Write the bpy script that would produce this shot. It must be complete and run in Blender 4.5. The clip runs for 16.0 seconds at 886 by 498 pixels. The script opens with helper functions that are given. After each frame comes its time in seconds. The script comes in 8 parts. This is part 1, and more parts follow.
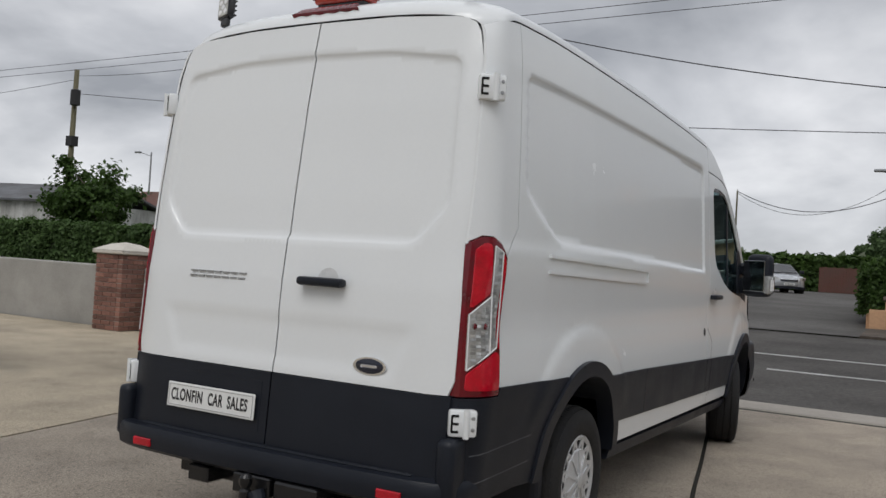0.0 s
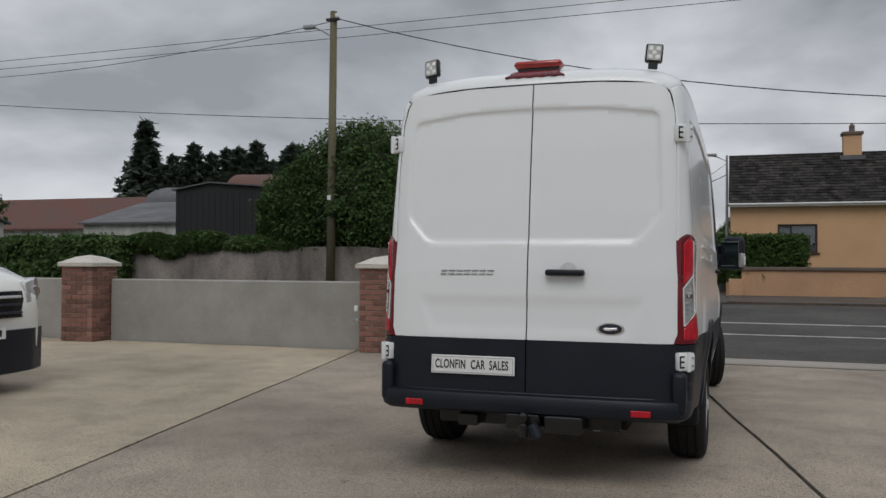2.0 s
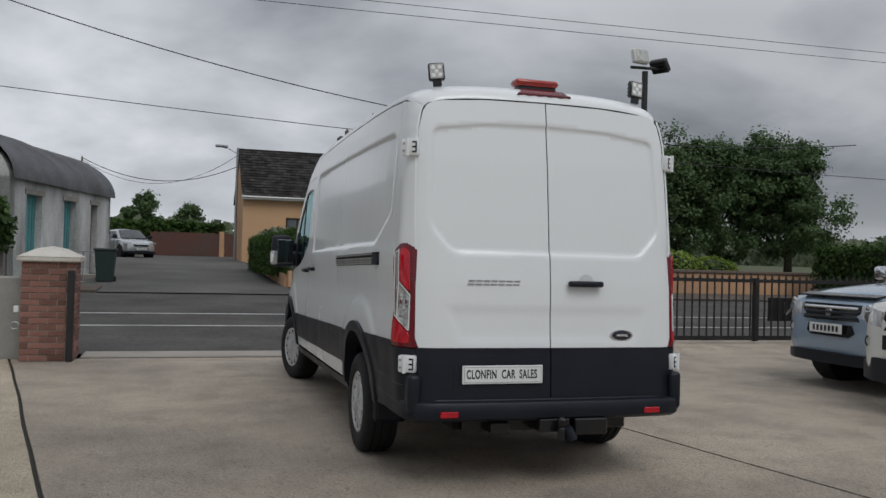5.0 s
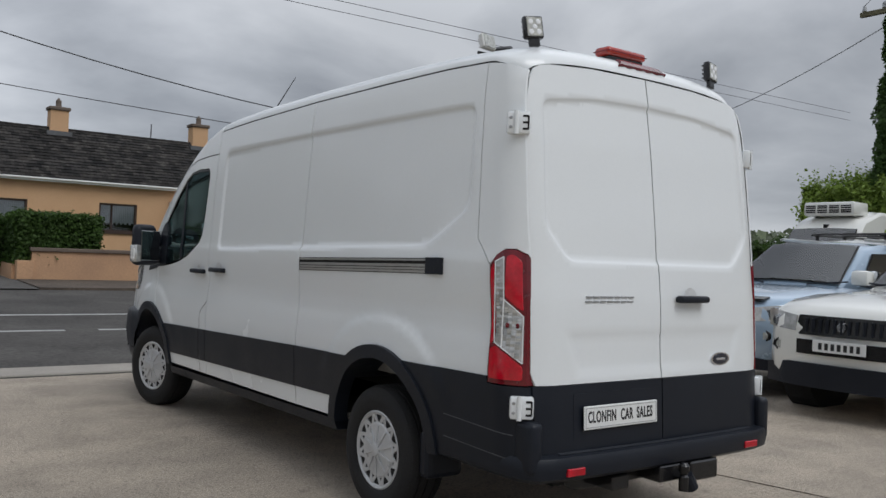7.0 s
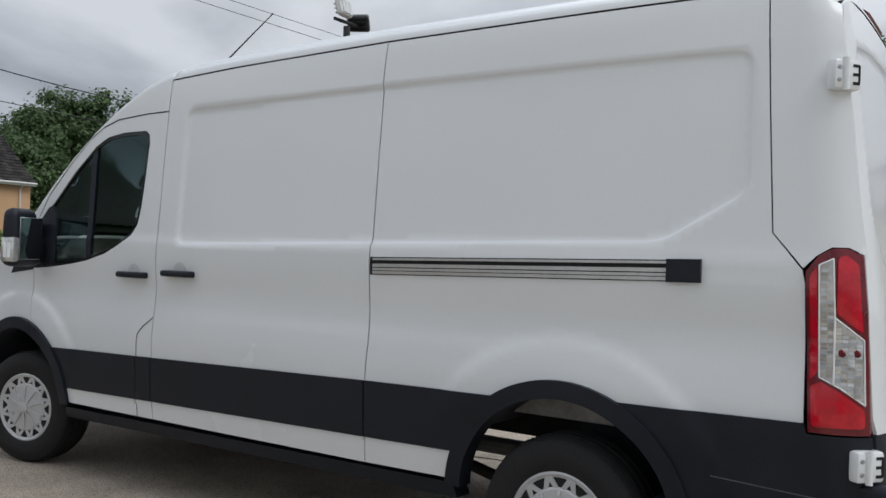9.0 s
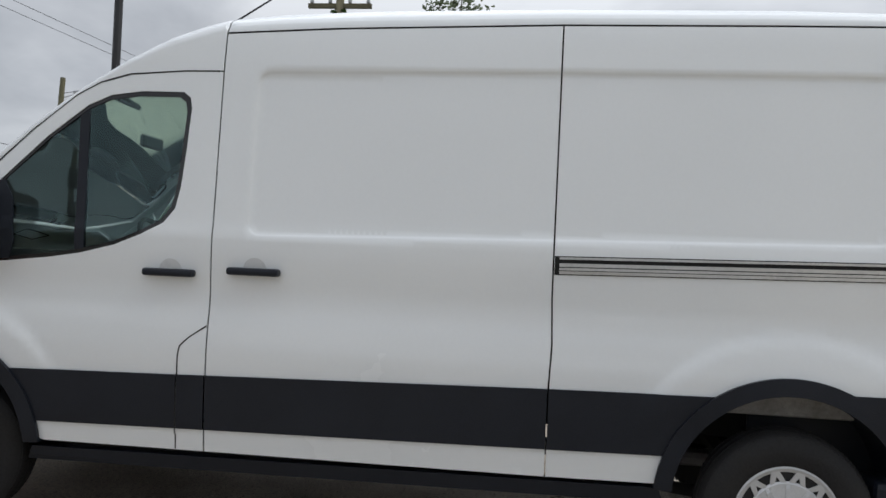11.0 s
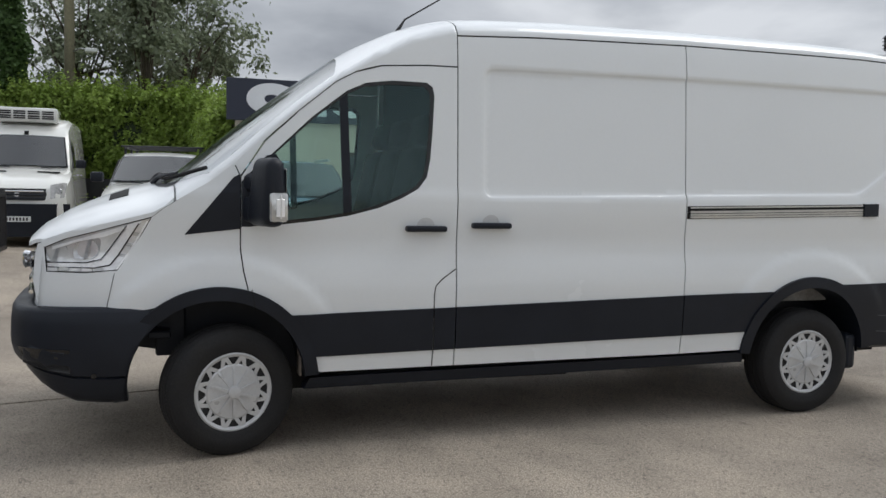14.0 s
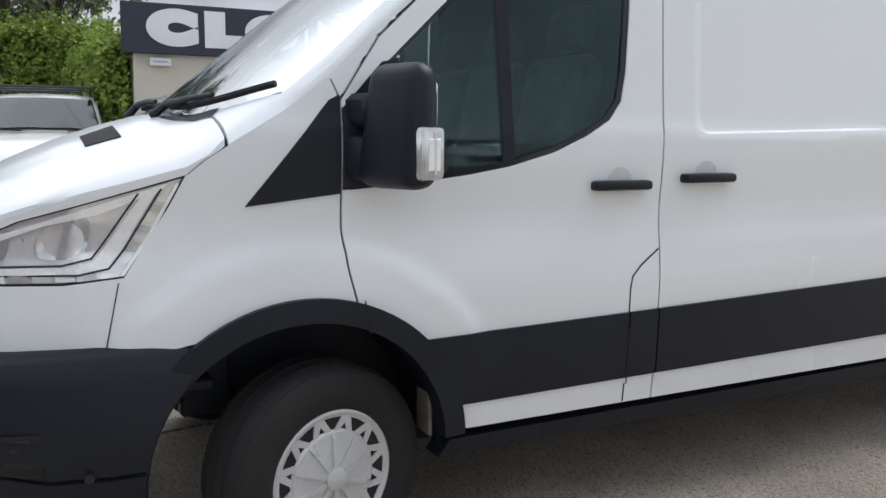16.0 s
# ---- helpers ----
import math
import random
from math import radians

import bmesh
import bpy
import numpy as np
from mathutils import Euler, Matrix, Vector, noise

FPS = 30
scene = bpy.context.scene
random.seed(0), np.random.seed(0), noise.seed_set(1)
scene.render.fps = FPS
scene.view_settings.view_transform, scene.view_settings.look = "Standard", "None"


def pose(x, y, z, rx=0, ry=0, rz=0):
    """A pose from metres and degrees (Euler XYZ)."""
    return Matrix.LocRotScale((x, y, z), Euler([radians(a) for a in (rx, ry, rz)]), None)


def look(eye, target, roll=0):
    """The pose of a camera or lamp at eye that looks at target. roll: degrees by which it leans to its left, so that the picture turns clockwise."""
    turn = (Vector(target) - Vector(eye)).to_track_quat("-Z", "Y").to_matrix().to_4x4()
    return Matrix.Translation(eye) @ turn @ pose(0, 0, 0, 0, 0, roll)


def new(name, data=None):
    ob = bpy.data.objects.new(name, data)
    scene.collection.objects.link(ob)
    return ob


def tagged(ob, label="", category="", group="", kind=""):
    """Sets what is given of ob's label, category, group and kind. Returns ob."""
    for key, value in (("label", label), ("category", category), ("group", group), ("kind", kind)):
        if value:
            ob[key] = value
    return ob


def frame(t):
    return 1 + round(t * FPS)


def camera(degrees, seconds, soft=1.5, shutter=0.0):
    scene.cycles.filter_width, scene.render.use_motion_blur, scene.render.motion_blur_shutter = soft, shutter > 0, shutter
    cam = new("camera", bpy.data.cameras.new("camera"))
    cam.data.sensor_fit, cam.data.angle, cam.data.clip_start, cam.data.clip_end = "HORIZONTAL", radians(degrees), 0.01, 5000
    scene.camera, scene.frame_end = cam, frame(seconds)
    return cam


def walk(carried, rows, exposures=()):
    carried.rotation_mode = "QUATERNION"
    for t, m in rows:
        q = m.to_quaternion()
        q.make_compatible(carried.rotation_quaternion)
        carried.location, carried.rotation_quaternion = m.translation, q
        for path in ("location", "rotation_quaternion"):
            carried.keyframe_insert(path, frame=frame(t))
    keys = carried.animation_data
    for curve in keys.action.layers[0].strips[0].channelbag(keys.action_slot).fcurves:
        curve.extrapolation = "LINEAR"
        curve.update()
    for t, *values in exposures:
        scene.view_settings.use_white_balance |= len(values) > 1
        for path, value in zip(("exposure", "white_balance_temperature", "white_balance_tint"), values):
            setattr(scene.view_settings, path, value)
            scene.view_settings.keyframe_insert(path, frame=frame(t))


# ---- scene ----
cam = camera(53.9, 16.0)

EXPOSURES = [(0, 0.19, 6440, 11), (1.5, -0.03, 6400, 11), (4, -0.04, 6330, 10), (6.5, 0.18, 6200, 10), (7.5, 0.28, 6180, 10), (9, 0.48, 6170, 10), (9.6, 0.58, 6180, 10), (12, 0.61, 6290, 10), (13.3, 0.63, 6290, 11), (14, 0.57, 6260, 10), (14.5, 0.66, 6210, 11), (15.2, 0.85, 6160, 11), (16, 0.97, 6130, 11)]
PATH = [
    (0, (2.436, -2.815, 1.338), (1.44, -1.08, 1.378), 3.5),
    (0.5, (2.262, -3.435, 1.32), (1.296, -1.684, 1.347), 0.3),
    (1, (1.99, -4.019, 1.307), (1.182, -2.19, 1.345), -0.2),
    (1.5, (1.625, -4.535, 1.292), (0.892, -2.675, 1.323), 0.5),
    (2, (1.164, -4.968, 1.289), (0.522, -3.075, 1.324), 0.3),
    (2.5, (0.642, -5.297, 1.29), (0.161, -3.356, 1.326), 0.1),
    (3, (0.053, -5.46, 1.3), (-0.219, -3.479, 1.331), 0.1),
    (3.5, (-0.521, -5.52, 1.302), (-0.552, -3.52, 1.334), 0.3),
    (4, (-1.132, -5.413, 1.313), (-1.019, -3.417, 1.342), 0.6),
    (4.2, (-1.382, -5.369, 1.339), (-1.134, -3.385, 1.365), 0.7),
    (6.3, (-3.276, -3.629, 1.393), (-2.369, -1.846, 1.415), 2.0),
    (6.5, (-3.394, -3.426, 1.401), (-2.391, -1.696, 1.418), 1.8),
    (7, (-3.595, -2.822, 1.418), (-2.403, -1.216, 1.436), 2.2),
    (7.5, (-3.767, -2.228, 1.419), (-2.443, -0.728, 1.438), 2.1),
    (8, (-3.879, -1.569, 1.439), (-2.399, -0.223, 1.464), 2.0),
    (8.5, (-4.024, -0.958, 1.438), (-2.5, 0.338, 1.442), 1.3),
    (9, (-4.113, -0.316, 1.386), (-2.459, 0.808, 1.407), 2.0),
    (9.5, (-4.304, 0.307, 1.367), (-2.585, 1.327, 1.386), 1.9),
    (9.7, (-4.327, 0.56, 1.338), (-2.56, 1.498, 1.358), 2.1),
    (12, (-5.32, 3.352, 1.4), (-3.329, 3.165, 1.379), 1.9),
    (12.5, (-5.619, 3.925, 1.452), (-3.648, 3.594, 1.394), 1.6),
    (13, (-5.775, 4.422, 1.461), (-3.817, 4.018, 1.382), 1.8),
    (13.5, (-5.869, 4.951, 1.458), (-3.959, 4.366, 1.36), 1.7),
    (14, (-5.72, 5.367, 1.469), (-3.827, 4.737, 1.327), 1.2),
    (14.5, (-5.314, 5.652, 1.446), (-3.437, 4.989, 1.257), 1.0),
    (15, (-4.695, 5.765, 1.409), (-2.834, 5.064, 1.204), -0.2),
    (15.5, (-4.156, 5.803, 1.424), (-2.309, 5.068, 1.205), -0.3),
    (16, (-3.45, 5.83, 1.398), (-1.68, 4.934, 1.14), 0.4),
]
walk(cam, [(t, look(eye, target, roll)) for t, eye, target, roll in PATH], EXPOSURES)

# ---- light ----
world = bpy.data.worlds.new("overcast_sky")
scene.world = world
world.use_nodes = True
wt = world.node_tree
wt.nodes.clear()


def wn(kind, **vals):
    n = wt.nodes.new(kind)
    for k, v in vals.items():
        n.inputs[k].default_value = v
    return n


def wmath(op, a, b=None):
    n = wt.nodes.new("ShaderNodeMath")
    n.operation = op
    for i, v in enumerate((a, b)):
        if v is None:
            continue
        if isinstance(v, (int, float)):
            n.inputs[i].default_value = v
        else:
            wt.links.new(v, n.inputs[i])
    return n.outputs[0]


SUN_TURN, SUN_RISE = 174.0, 52.0
sky = wt.nodes.new("ShaderNodeTexSky")
sky.sky_type = "NISHITA"
sky.sun_disc = False
sky.sun_elevation = radians(SUN_RISE)
sky.sun_rotation = radians(SUN_TURN)
coord = wt.nodes.new("ShaderNodeTexCoord")
sep = wt.nodes.new("ShaderNodeSeparateXYZ")
wt.links.new(coord.outputs["Generated"], sep.inputs[0])
high = wmath("MAXIMUM", sep.outputs[2], 0.0)
den = wmath("ADD", high, 0.30)
com = wt.nodes.new("ShaderNodeCombineXYZ")
wt.links.new(wmath("DIVIDE", sep.outputs[0], den), com.inputs[0])
wt.links.new(wmath("DIVIDE", sep.outputs[1], den), com.inputs[1])
com.inputs[2].default_value = 26.532
cl1 = wn("ShaderNodeTexNoise", Scale=1.15, Detail=7.0, Roughness=0.50, Distortion=0.25)
wt.links.new(com.outputs[0], cl1.inputs["Vector"])
ramp = wt.nodes.new("ShaderNodeValToRGB")
ramp.color_ramp.elements[0].position, ramp.color_ramp.elements[0].color = 0.36, (0.31, 0.325, 0.35, 1)
ramp.color_ramp.elements[1].position, ramp.color_ramp.elements[1].color = 0.61, (0.79, 0.80, 0.815, 1)
mid = ramp.color_ramp.elements.new(0.485)
mid.color = (0.53, 0.545, 0.57, 1)
wt.links.new(cl1.outputs["Fac"], ramp.inputs[0])
# a paler band of cloud low over the land, brighter cloud overhead
band = wt.nodes.new("ShaderNodeMapRange")
band.inputs[1].default_value, band.inputs[2].default_value = 0.0, 0.12
band.inputs[3].default_value, band.inputs[4].default_value = 0.55, 0.0
wt.links.new(high, band.inputs[0])
m1 = wt.nodes.new("ShaderNodeMix")
m1.data_type = "RGBA"
wt.links.new(band.outputs[0], m1.inputs[0])
wt.links.new(ramp.outputs[0], m1.inputs[6])
m1.inputs[7].default_value = (0.80, 0.82, 0.84, 1)
top = wt.nodes.new("ShaderNodeMapRange")
top.inputs[1].default_value, top.inputs[2].default_value = 0.32, 0.9
top.inputs[3].default_value, top.inputs[4].default_value = 1.0, 2.45
lit_side = wmath("MULTIPLY", high, wmath("ADD", wmath("MULTIPLY", sep.outputs[0], 0.40), 1.0))
wt.links.new(lit_side, top.inputs[0])
m2 = wt.nodes.new("ShaderNodeVectorMath")
m2.operation = "SCALE"
wt.links.new(m1.outputs[2], m2.inputs[0])
wt.links.new(top.outputs[0], m2.inputs[3])
# thinner, paler cloud over the road ahead
ahead = wt.nodes.new("ShaderNodeVectorMath")
ahead.operation = "DOT_PRODUCT"
wt.links.new(coord.outputs["Generated"], ahead.inputs[0])
ahead.inputs[1].default_value = (-0.50, 0.86, 0.0)
pale = wt.nodes.new("ShaderNodeMapRange")
pale.inputs[1].default_value, pale.inputs[2].default_value = 0.45, 0.98
pale.inputs[3].default_value, pale.inputs[4].default_value = 0.70, 1.15
wt.links.new(ahead.outputs["Value"], pale.inputs[0])
m3 = wt.nodes.new("ShaderNodeVectorMath")
m3.operation = "SCALE"
wt.links.new(m2.outputs[0], m3.inputs[0])
wt.links.new(pale.outputs[0], m3.inputs[3])
bg_sky = wn("ShaderNodeBackground", Strength=0.05)
wt.links.new(sky.outputs[0], bg_sky.inputs[0])
bg_cloud = wn("ShaderNodeBackground", Strength=0.89)
wt.links.new(m3.outputs[0], bg_cloud.inputs[0])
mixw = wn("ShaderNodeMixShader", Fac=0.93)
wt.links.new(bg_sky.outputs[0], mixw.inputs[1])
wt.links.new(bg_cloud.outputs[0], mixw.inputs[2])
wout = wt.nodes.new("ShaderNodeOutputWorld")
wt.links.new(mixw.outputs[0], wout.inputs[0])

sun = new("sun", bpy.data.lights.new("sun", "SUN"))
sun.data.energy = 1.05
sun.data.angle = radians(35)
sun.data.color = (1.0, 0.97, 0.92)
sun.matrix_world = look((0, 0, 0), (-math.sin(radians(SUN_TURN)) * math.cos(radians(SUN_RISE)), -math.cos(radians(SUN_TURN)) * math.cos(radians(SUN_RISE)), -math.sin(radians(SUN_RISE))))


# ---- materials ----
def surface(name, base, dark=None, big=0.6, fine=30.0, amount=0.5, rough=0.6, rough_var=0.1, bump=0.0, metal=0.0, coat=0.0,
            rand=0.0, spec=0.5, island=0.0, streak=1.0, grain=0.25, bump_big=0.0):
    """Two scales of colour change (stains and grain), roughness change and fine relief."""
    m = bpy.data.materials.new(name)
    m.use_nodes = True
    nt = m.node_tree
    bs = nt.nodes["Principled BSDF"]
    L = nt.links.new
    dark = dark or tuple(c * 0.7 for c in base)
    tc = nt.nodes.new("ShaderNodeTexCoord")
    mp = nt.nodes.new("ShaderNodeMapping")
    mp.inputs["Scale"].default_value = (1, 1, streak)
    L(tc.outputs["Object"], mp.inputs[0])
    n1 = nt.nodes.new("ShaderNodeTexNoise")
    n1.inputs["Scale"].default_value, n1.inputs["Detail"].default_value, n1.inputs["Roughness"].default_value = big, 6, 0.6
    n2 = nt.nodes.new("ShaderNodeTexNoise")
    n2.inputs["Scale"].default_value, n2.inputs["Detail"].default_value, n2.inputs["Roughness"].default_value = fine, 4, 0.65
    L(mp.outputs[0], n1.inputs["Vector"])
    L(tc.outputs["Object"], n2.inputs["Vector"])
    r1 = nt.nodes.new("ShaderNodeMapRange")
    r1.inputs[1].default_value, r1.inputs[2].default_value, r1.inputs[3].default_value, r1.inputs[4].default_value = 0.35, 0.7, 0, amount
    L(n1.outputs["Fac"], r1.inputs[0])
    mx = nt.nodes.new("ShaderNodeMix")
    mx.data_type = "RGBA"
    mx.inputs[6].default_value, mx.inputs[7].default_value = (*base, 1), (*dark, 1)
    L(r1.outputs[0], mx.inputs[0])
    r2 = nt.nodes.new("ShaderNodeMapRange")
    r2.inputs[1].default_value, r2.inputs[2].default_value, r2.inputs[3].default_value, r2.inputs[4].default_value = 0.3, 0.7, 1 - grain, 1 + grain
    L(n2.outputs["Fac"], r2.inputs[0])
    val = r2.outputs[0]
    if rand or island:
        src = nt.nodes.new("ShaderNodeObjectInfo" if rand else "ShaderNodeNewGeometry")
        r3 = nt.nodes.new("ShaderNodeMapRange")
        r3.inputs[3].default_value, r3.inputs[4].default_value = 1 - (rand or island), 1 + (rand or island)
        L(src.outputs["Random" if rand else "Random Per Island"], r3.inputs[0])
        mu = nt.nodes.new("ShaderNodeMath")
        mu.operation = "MULTIPLY"
        L(val, mu.inputs[0])
        L(r3.outputs[0], mu.inputs[1])
        val = mu.outputs[0]
    sc = nt.nodes.new("ShaderNodeVectorMath")
    sc.operation = "SCALE"
    L(mx.outputs[2], sc.inputs[0])
    L(val, sc.inputs[3])
    L(sc.outputs[0], bs.inputs["Base Color"])
    rr = nt.nodes.new("ShaderNodeMapRange")
    rr.inputs[1].default_value, rr.inputs[2].default_value = 0.3, 0.7
    rr.inputs[3].default_value, rr.inputs[4].default_value = max(0.02, rough - rough_var), min(1, rough + rough_var)
    L(n1.outputs["Fac"], rr.inputs[0])
    L(rr.outputs[0], bs.inputs["Roughness"])
    bs.inputs["Metallic"].default_value = metal
    bs.inputs["Coat Weight"].default_value = coat
    bs.inputs["Coat Roughness"].default_value = 0.06
    bs.inputs["Specular IOR Level"].default_value = spec
    if bump:
        b = nt.nodes.new("ShaderNodeBump")
        b.inputs["Strength"].default_value, b.inputs["Distance"].default_value = bump, 0.02
        L(n2.outputs["Fac"], b.inputs["Height"])
        L(b.outputs[0], bs.inputs["Normal"])
        if bump_big:
            b2 = nt.nodes.new("ShaderNodeBump")
            b2.inputs["Strength"].default_value, b2.inputs["Distance"].default_value = bump_big, 0.05
            L(n1.outputs["Fac"], b2.inputs["Height"])
            L(b2.outputs[0], b.inputs["Normal"])
    return m


def glassy(name, tint, rough=0.02, ior=1.45, sheen=(0.8, 0.8, 0.8)):
    """Thin glass: part see-through with a tint, and a mirror sheen that grows at a slant."""
    m = bpy.data.materials.new(name)
    m.use_nodes = True
    nt = m.node_tree
    nt.nodes.clear()
    L = nt.links.new
    tr = nt.nodes.new("ShaderNodeBsdfTransparent")
    tr.inputs[0].default_value = (*tint, 1)
    gl = nt.nodes.new("ShaderNodeBsdfGlossy")
    gl.inputs["Color"].default_value = (*sheen, 1)
    gl.inputs["Roughness"].default_value = rough
    fr = nt.nodes.new("ShaderNodeFresnel")
    fr.inputs[0].default_value = ior
    mx = nt.nodes.new("ShaderNodeMixShader")
    L(fr.outputs[0], mx.inputs[0])
    L(tr.outputs[0], mx.inputs[1])
    L(gl.outputs[0], mx.inputs[2])
    o = nt.nodes.new("ShaderNodeOutputMaterial")
    L(mx.outputs[0], o.inputs[0])
    return m


PAINT_WHITE = surface("van_white_paint", (0.79, 0.815, 0.825), (0.73, 0.755, 0.76), big=0.9, fine=60, amount=0.22, rough=0.26, rough_var=0.015, coat=0.4, grain=0.008)
# van white greyed down: the handle dish's shade is put into the colour
DISH_SHADE = surface("white_dish_shade_grey", (0.62, 0.63, 0.63), (0.55, 0.56, 0.56), big=9, fine=60, amount=0.4, rough=0.3, coat=0.5, grain=0.02)
PANEL_GREY = surface("dusty_inner_panel", (0.30, 0.29, 0.275), (0.14, 0.135, 0.125), big=7, fine=60, amount=0.8, rough=0.7, grain=0.15)
FLAP_BROWN = surface("scuffed_liner", (0.20, 0.165, 0.135), (0.10, 0.085, 0.075), big=9, fine=60, amount=0.8, rough=0.8, grain=0.15)
PLASTIC = surface("dark_bumper_plastic", (0.0100, 0.0125, 0.0190), (0.0150, 0.0180, 0.0255), big=3, fine=160, amount=0.75, rough=0.42, rough_var=0.08, bump=0.10, grain=0.12, spec=0.27)
CREASE_GLINT = surface("crease_glint_grey", (0.085, 0.09, 0.10), (0.05, 0.052, 0.06), big=6, fine=80, amount=0.7, rough=0.5, grain=0.15)
BLACK_GLOSS = surface("gloss_black_trim", (0.012, 0.012, 0.013), big=3, fine=50, rough=0.2, grain=0.1)
GAP = surface("shut_line_dark", (0.012, 0.012, 0.012), rough=0.9, grain=0.1)
RUBBER = surface("tyre_rubber", (0.014, 0.014, 0.0155), (0.026, 0.025, 0.023), big=7, fine=90, amount=0.7, spec=0.3, rough=0.75, bump=0.15, grain=0.2)
SILVER = surface("silver_hubcap_paint", (0.56, 0.57, 0.58), (0.42, 0.42, 0.42), big=9, fine=80, amount=0.4, rough=0.34, metal=0.25, grain=0.05)
CHROME = surface("chrome", (0.75, 0.76, 0.78), big=5, fine=60, amount=0.2, rough=0.12, metal=1.0, grain=0.03)
STEEL = surface("galvanised_steel", (0.42, 0.43, 0.44), big=5, fine=60, rough=0.42, metal=0.8, grain=0.1)
ALU = surface("brushed_aluminium", (0.60, 0.60, 0.59), big=5, fine=60, rough=0.35, metal=0.9, grain=0.08)
RED_LENS = surface("red_lamp_lens", (0.58, 0.006, 0.022), (0.30, 0.003, 0.010), big=16, fine=70, amount=0.7, rough=0.12, coat=0.25, grain=0.1)
DARKRED_LENS = surface("dark_red_lamp_lens", (0.17, 0.004, 0.012), (0.05, 0.002, 0.004), big=12, fine=70, amount=0.6, rough=0.2, coat=0.25, grain=0.1)
CLEAR_LENS = surface("clear_ribbed_lamp_lens", (0.66, 0.66, 0.65), (0.30, 0.30, 0.30), big=11, fine=90, amount=0.8, rough=0.14, coat=1.0, bump=0.12, grain=0.12, metal=0.45)
LAMP_BOWL = surface("lamp_reflector", (0.66, 0.67, 0.68), (0.40, 0.41, 0.42), big=14, fine=60, amount=0.7, rough=0.18, metal=0.6, grain=0.05)
HEAD_BASE = surface("lamp_inner_shell", (0.88, 0.89, 0.90), (0.60, 0.605, 0.61), big=10, fine=60, amount=0.6, rough=0.12, coat=1.0, metal=0.40, grain=0.05)
BLADE = surface("bright_lamp_blade", (0.92, 0.93, 0.94), (0.70, 0.71, 0.73), big=16, fine=70, amount=0.5, rough=0.2, coat=1.0, metal=0.15, grain=0.06)
FACET = surface("lamp_facets", (0.60, 0.61, 0.60), (0.17, 0.175, 0.175), big=20, fine=80, amount=0.7, rough=0.14, metal=0.45, coat=1.0, island=0.28, grain=0.08)
AMBER_RED = surface("red_beacon_lens", (0.40, 0.03, 0.015), (0.24, 0.012, 0.008), big=18, fine=60, amount=0.7, rough=0.2, coat=0.5, grain=0.1)
LAMP_GLASS = surface("work_lamp_glass", (0.55, 0.56, 0.52), (0.2, 0.2, 0.19), big=30, fine=80, amount=0.8, rough=0.12, coat=1.0, grain=0.2)
PLATE_WHITE = surface("white_plate", (0.78, 0.79, 0.78), big=8, fine=80, amount=0.2, rough=0.35, grain=0.03)
INK = surface("black_lettering", (0.012, 0.012, 0.014), rough=0.5, grain=0.05)
BADGE = surface("dark_oval_badge", (0.01, 0.014, 0.03), rough=0.15, coat=0.6, grain=0.05)
CABIN = surface("dark_cabin_trim", (0.035, 0.036, 0.038), (0.05, 0.05, 0.05), big=5, fine=120, rough=0.7, bump=0.1, grain=0.15)
SEAT = surface("grey_seat_cloth", (0.06, 0.062, 0.066), (0.035, 0.035, 0.04), big=12, fine=200, rough=0.9, bump=0.2, grain=0.2)
WINDOW = glassy("tinted_side_glass", (0.74, 0.90, 0.86), ior=1.62, sheen=(0.66, 0.95, 0.96))
SCREEN = glassy("windscreen_glass", (0.66, 0.74, 0.71), ior=9.0, sheen=(0.92, 0.94, 0.95))
PANE = glassy("house_window_pane", (0.86, 0.88, 0.9), ior=1.6)
CAR_GLASS = glassy("car_window_glass", (0.80, 0.84, 0.86), ior=2.3)
MIRROR = surface("mirror_glass", (0.5, 0.52, 0.53), rough=0.03, rough_var=0.0, metal=1.0, grain=0.01)



def cast_concrete(name, base, dark):
    """Worn yard concrete: broad stains, specks of dirt and fine aggregate."""
    m = surface(name, base, dark, big=0.42, fine=95, amount=0.85, rough=0.82, bump=0.7, grain=0.5)
    nt = m.node_tree
    last = next(n for n in nt.nodes if n.bl_idname == "ShaderNodeVectorMath").outputs[0]
    tc = next(n for n in nt.nodes if n.bl_idname == "ShaderNodeTexCoord")
    for scale, lo, hi, f0, f1 in ((200.0, 0.35, 0.65, 0.62, 1.38), (70.0, 0.57, 0.69, 1.08, 0.45), (38.0, 0.55, 0.69, 1.06, 0.55), (11.0, 0.60, 0.74, 1.0, 0.72), (2.2, 0.42, 0.66, 1.06, 0.86), (0.16, 0.38, 0.62, 1.16, 0.84)):
        nz = nt.nodes.new("ShaderNodeTexNoise")
        nz.inputs["Scale"].default_value, nz.inputs["Detail"].default_value = scale, 5
        nt.links.new(tc.outputs["Object"], nz.inputs["Vector"])
        mr = nt.nodes.new("ShaderNodeMapRange")
        for k, v in enumerate((lo, hi, f0, f1)):
            mr.inputs[k + 1].default_value = v
        nt.links.new(nz.outputs["Fac"], mr.inputs[0])
        vm = nt.nodes.new("ShaderNodeVectorMath")
        vm.operation = "SCALE"
        nt.links.new(last, vm.inputs[0])
        nt.links.new(mr.outputs[0], vm.inputs[3])
        last = vm.outputs[0]
    nt.links.new(last, nt.nodes["Principled BSDF"].inputs["Base Color"])
    return m


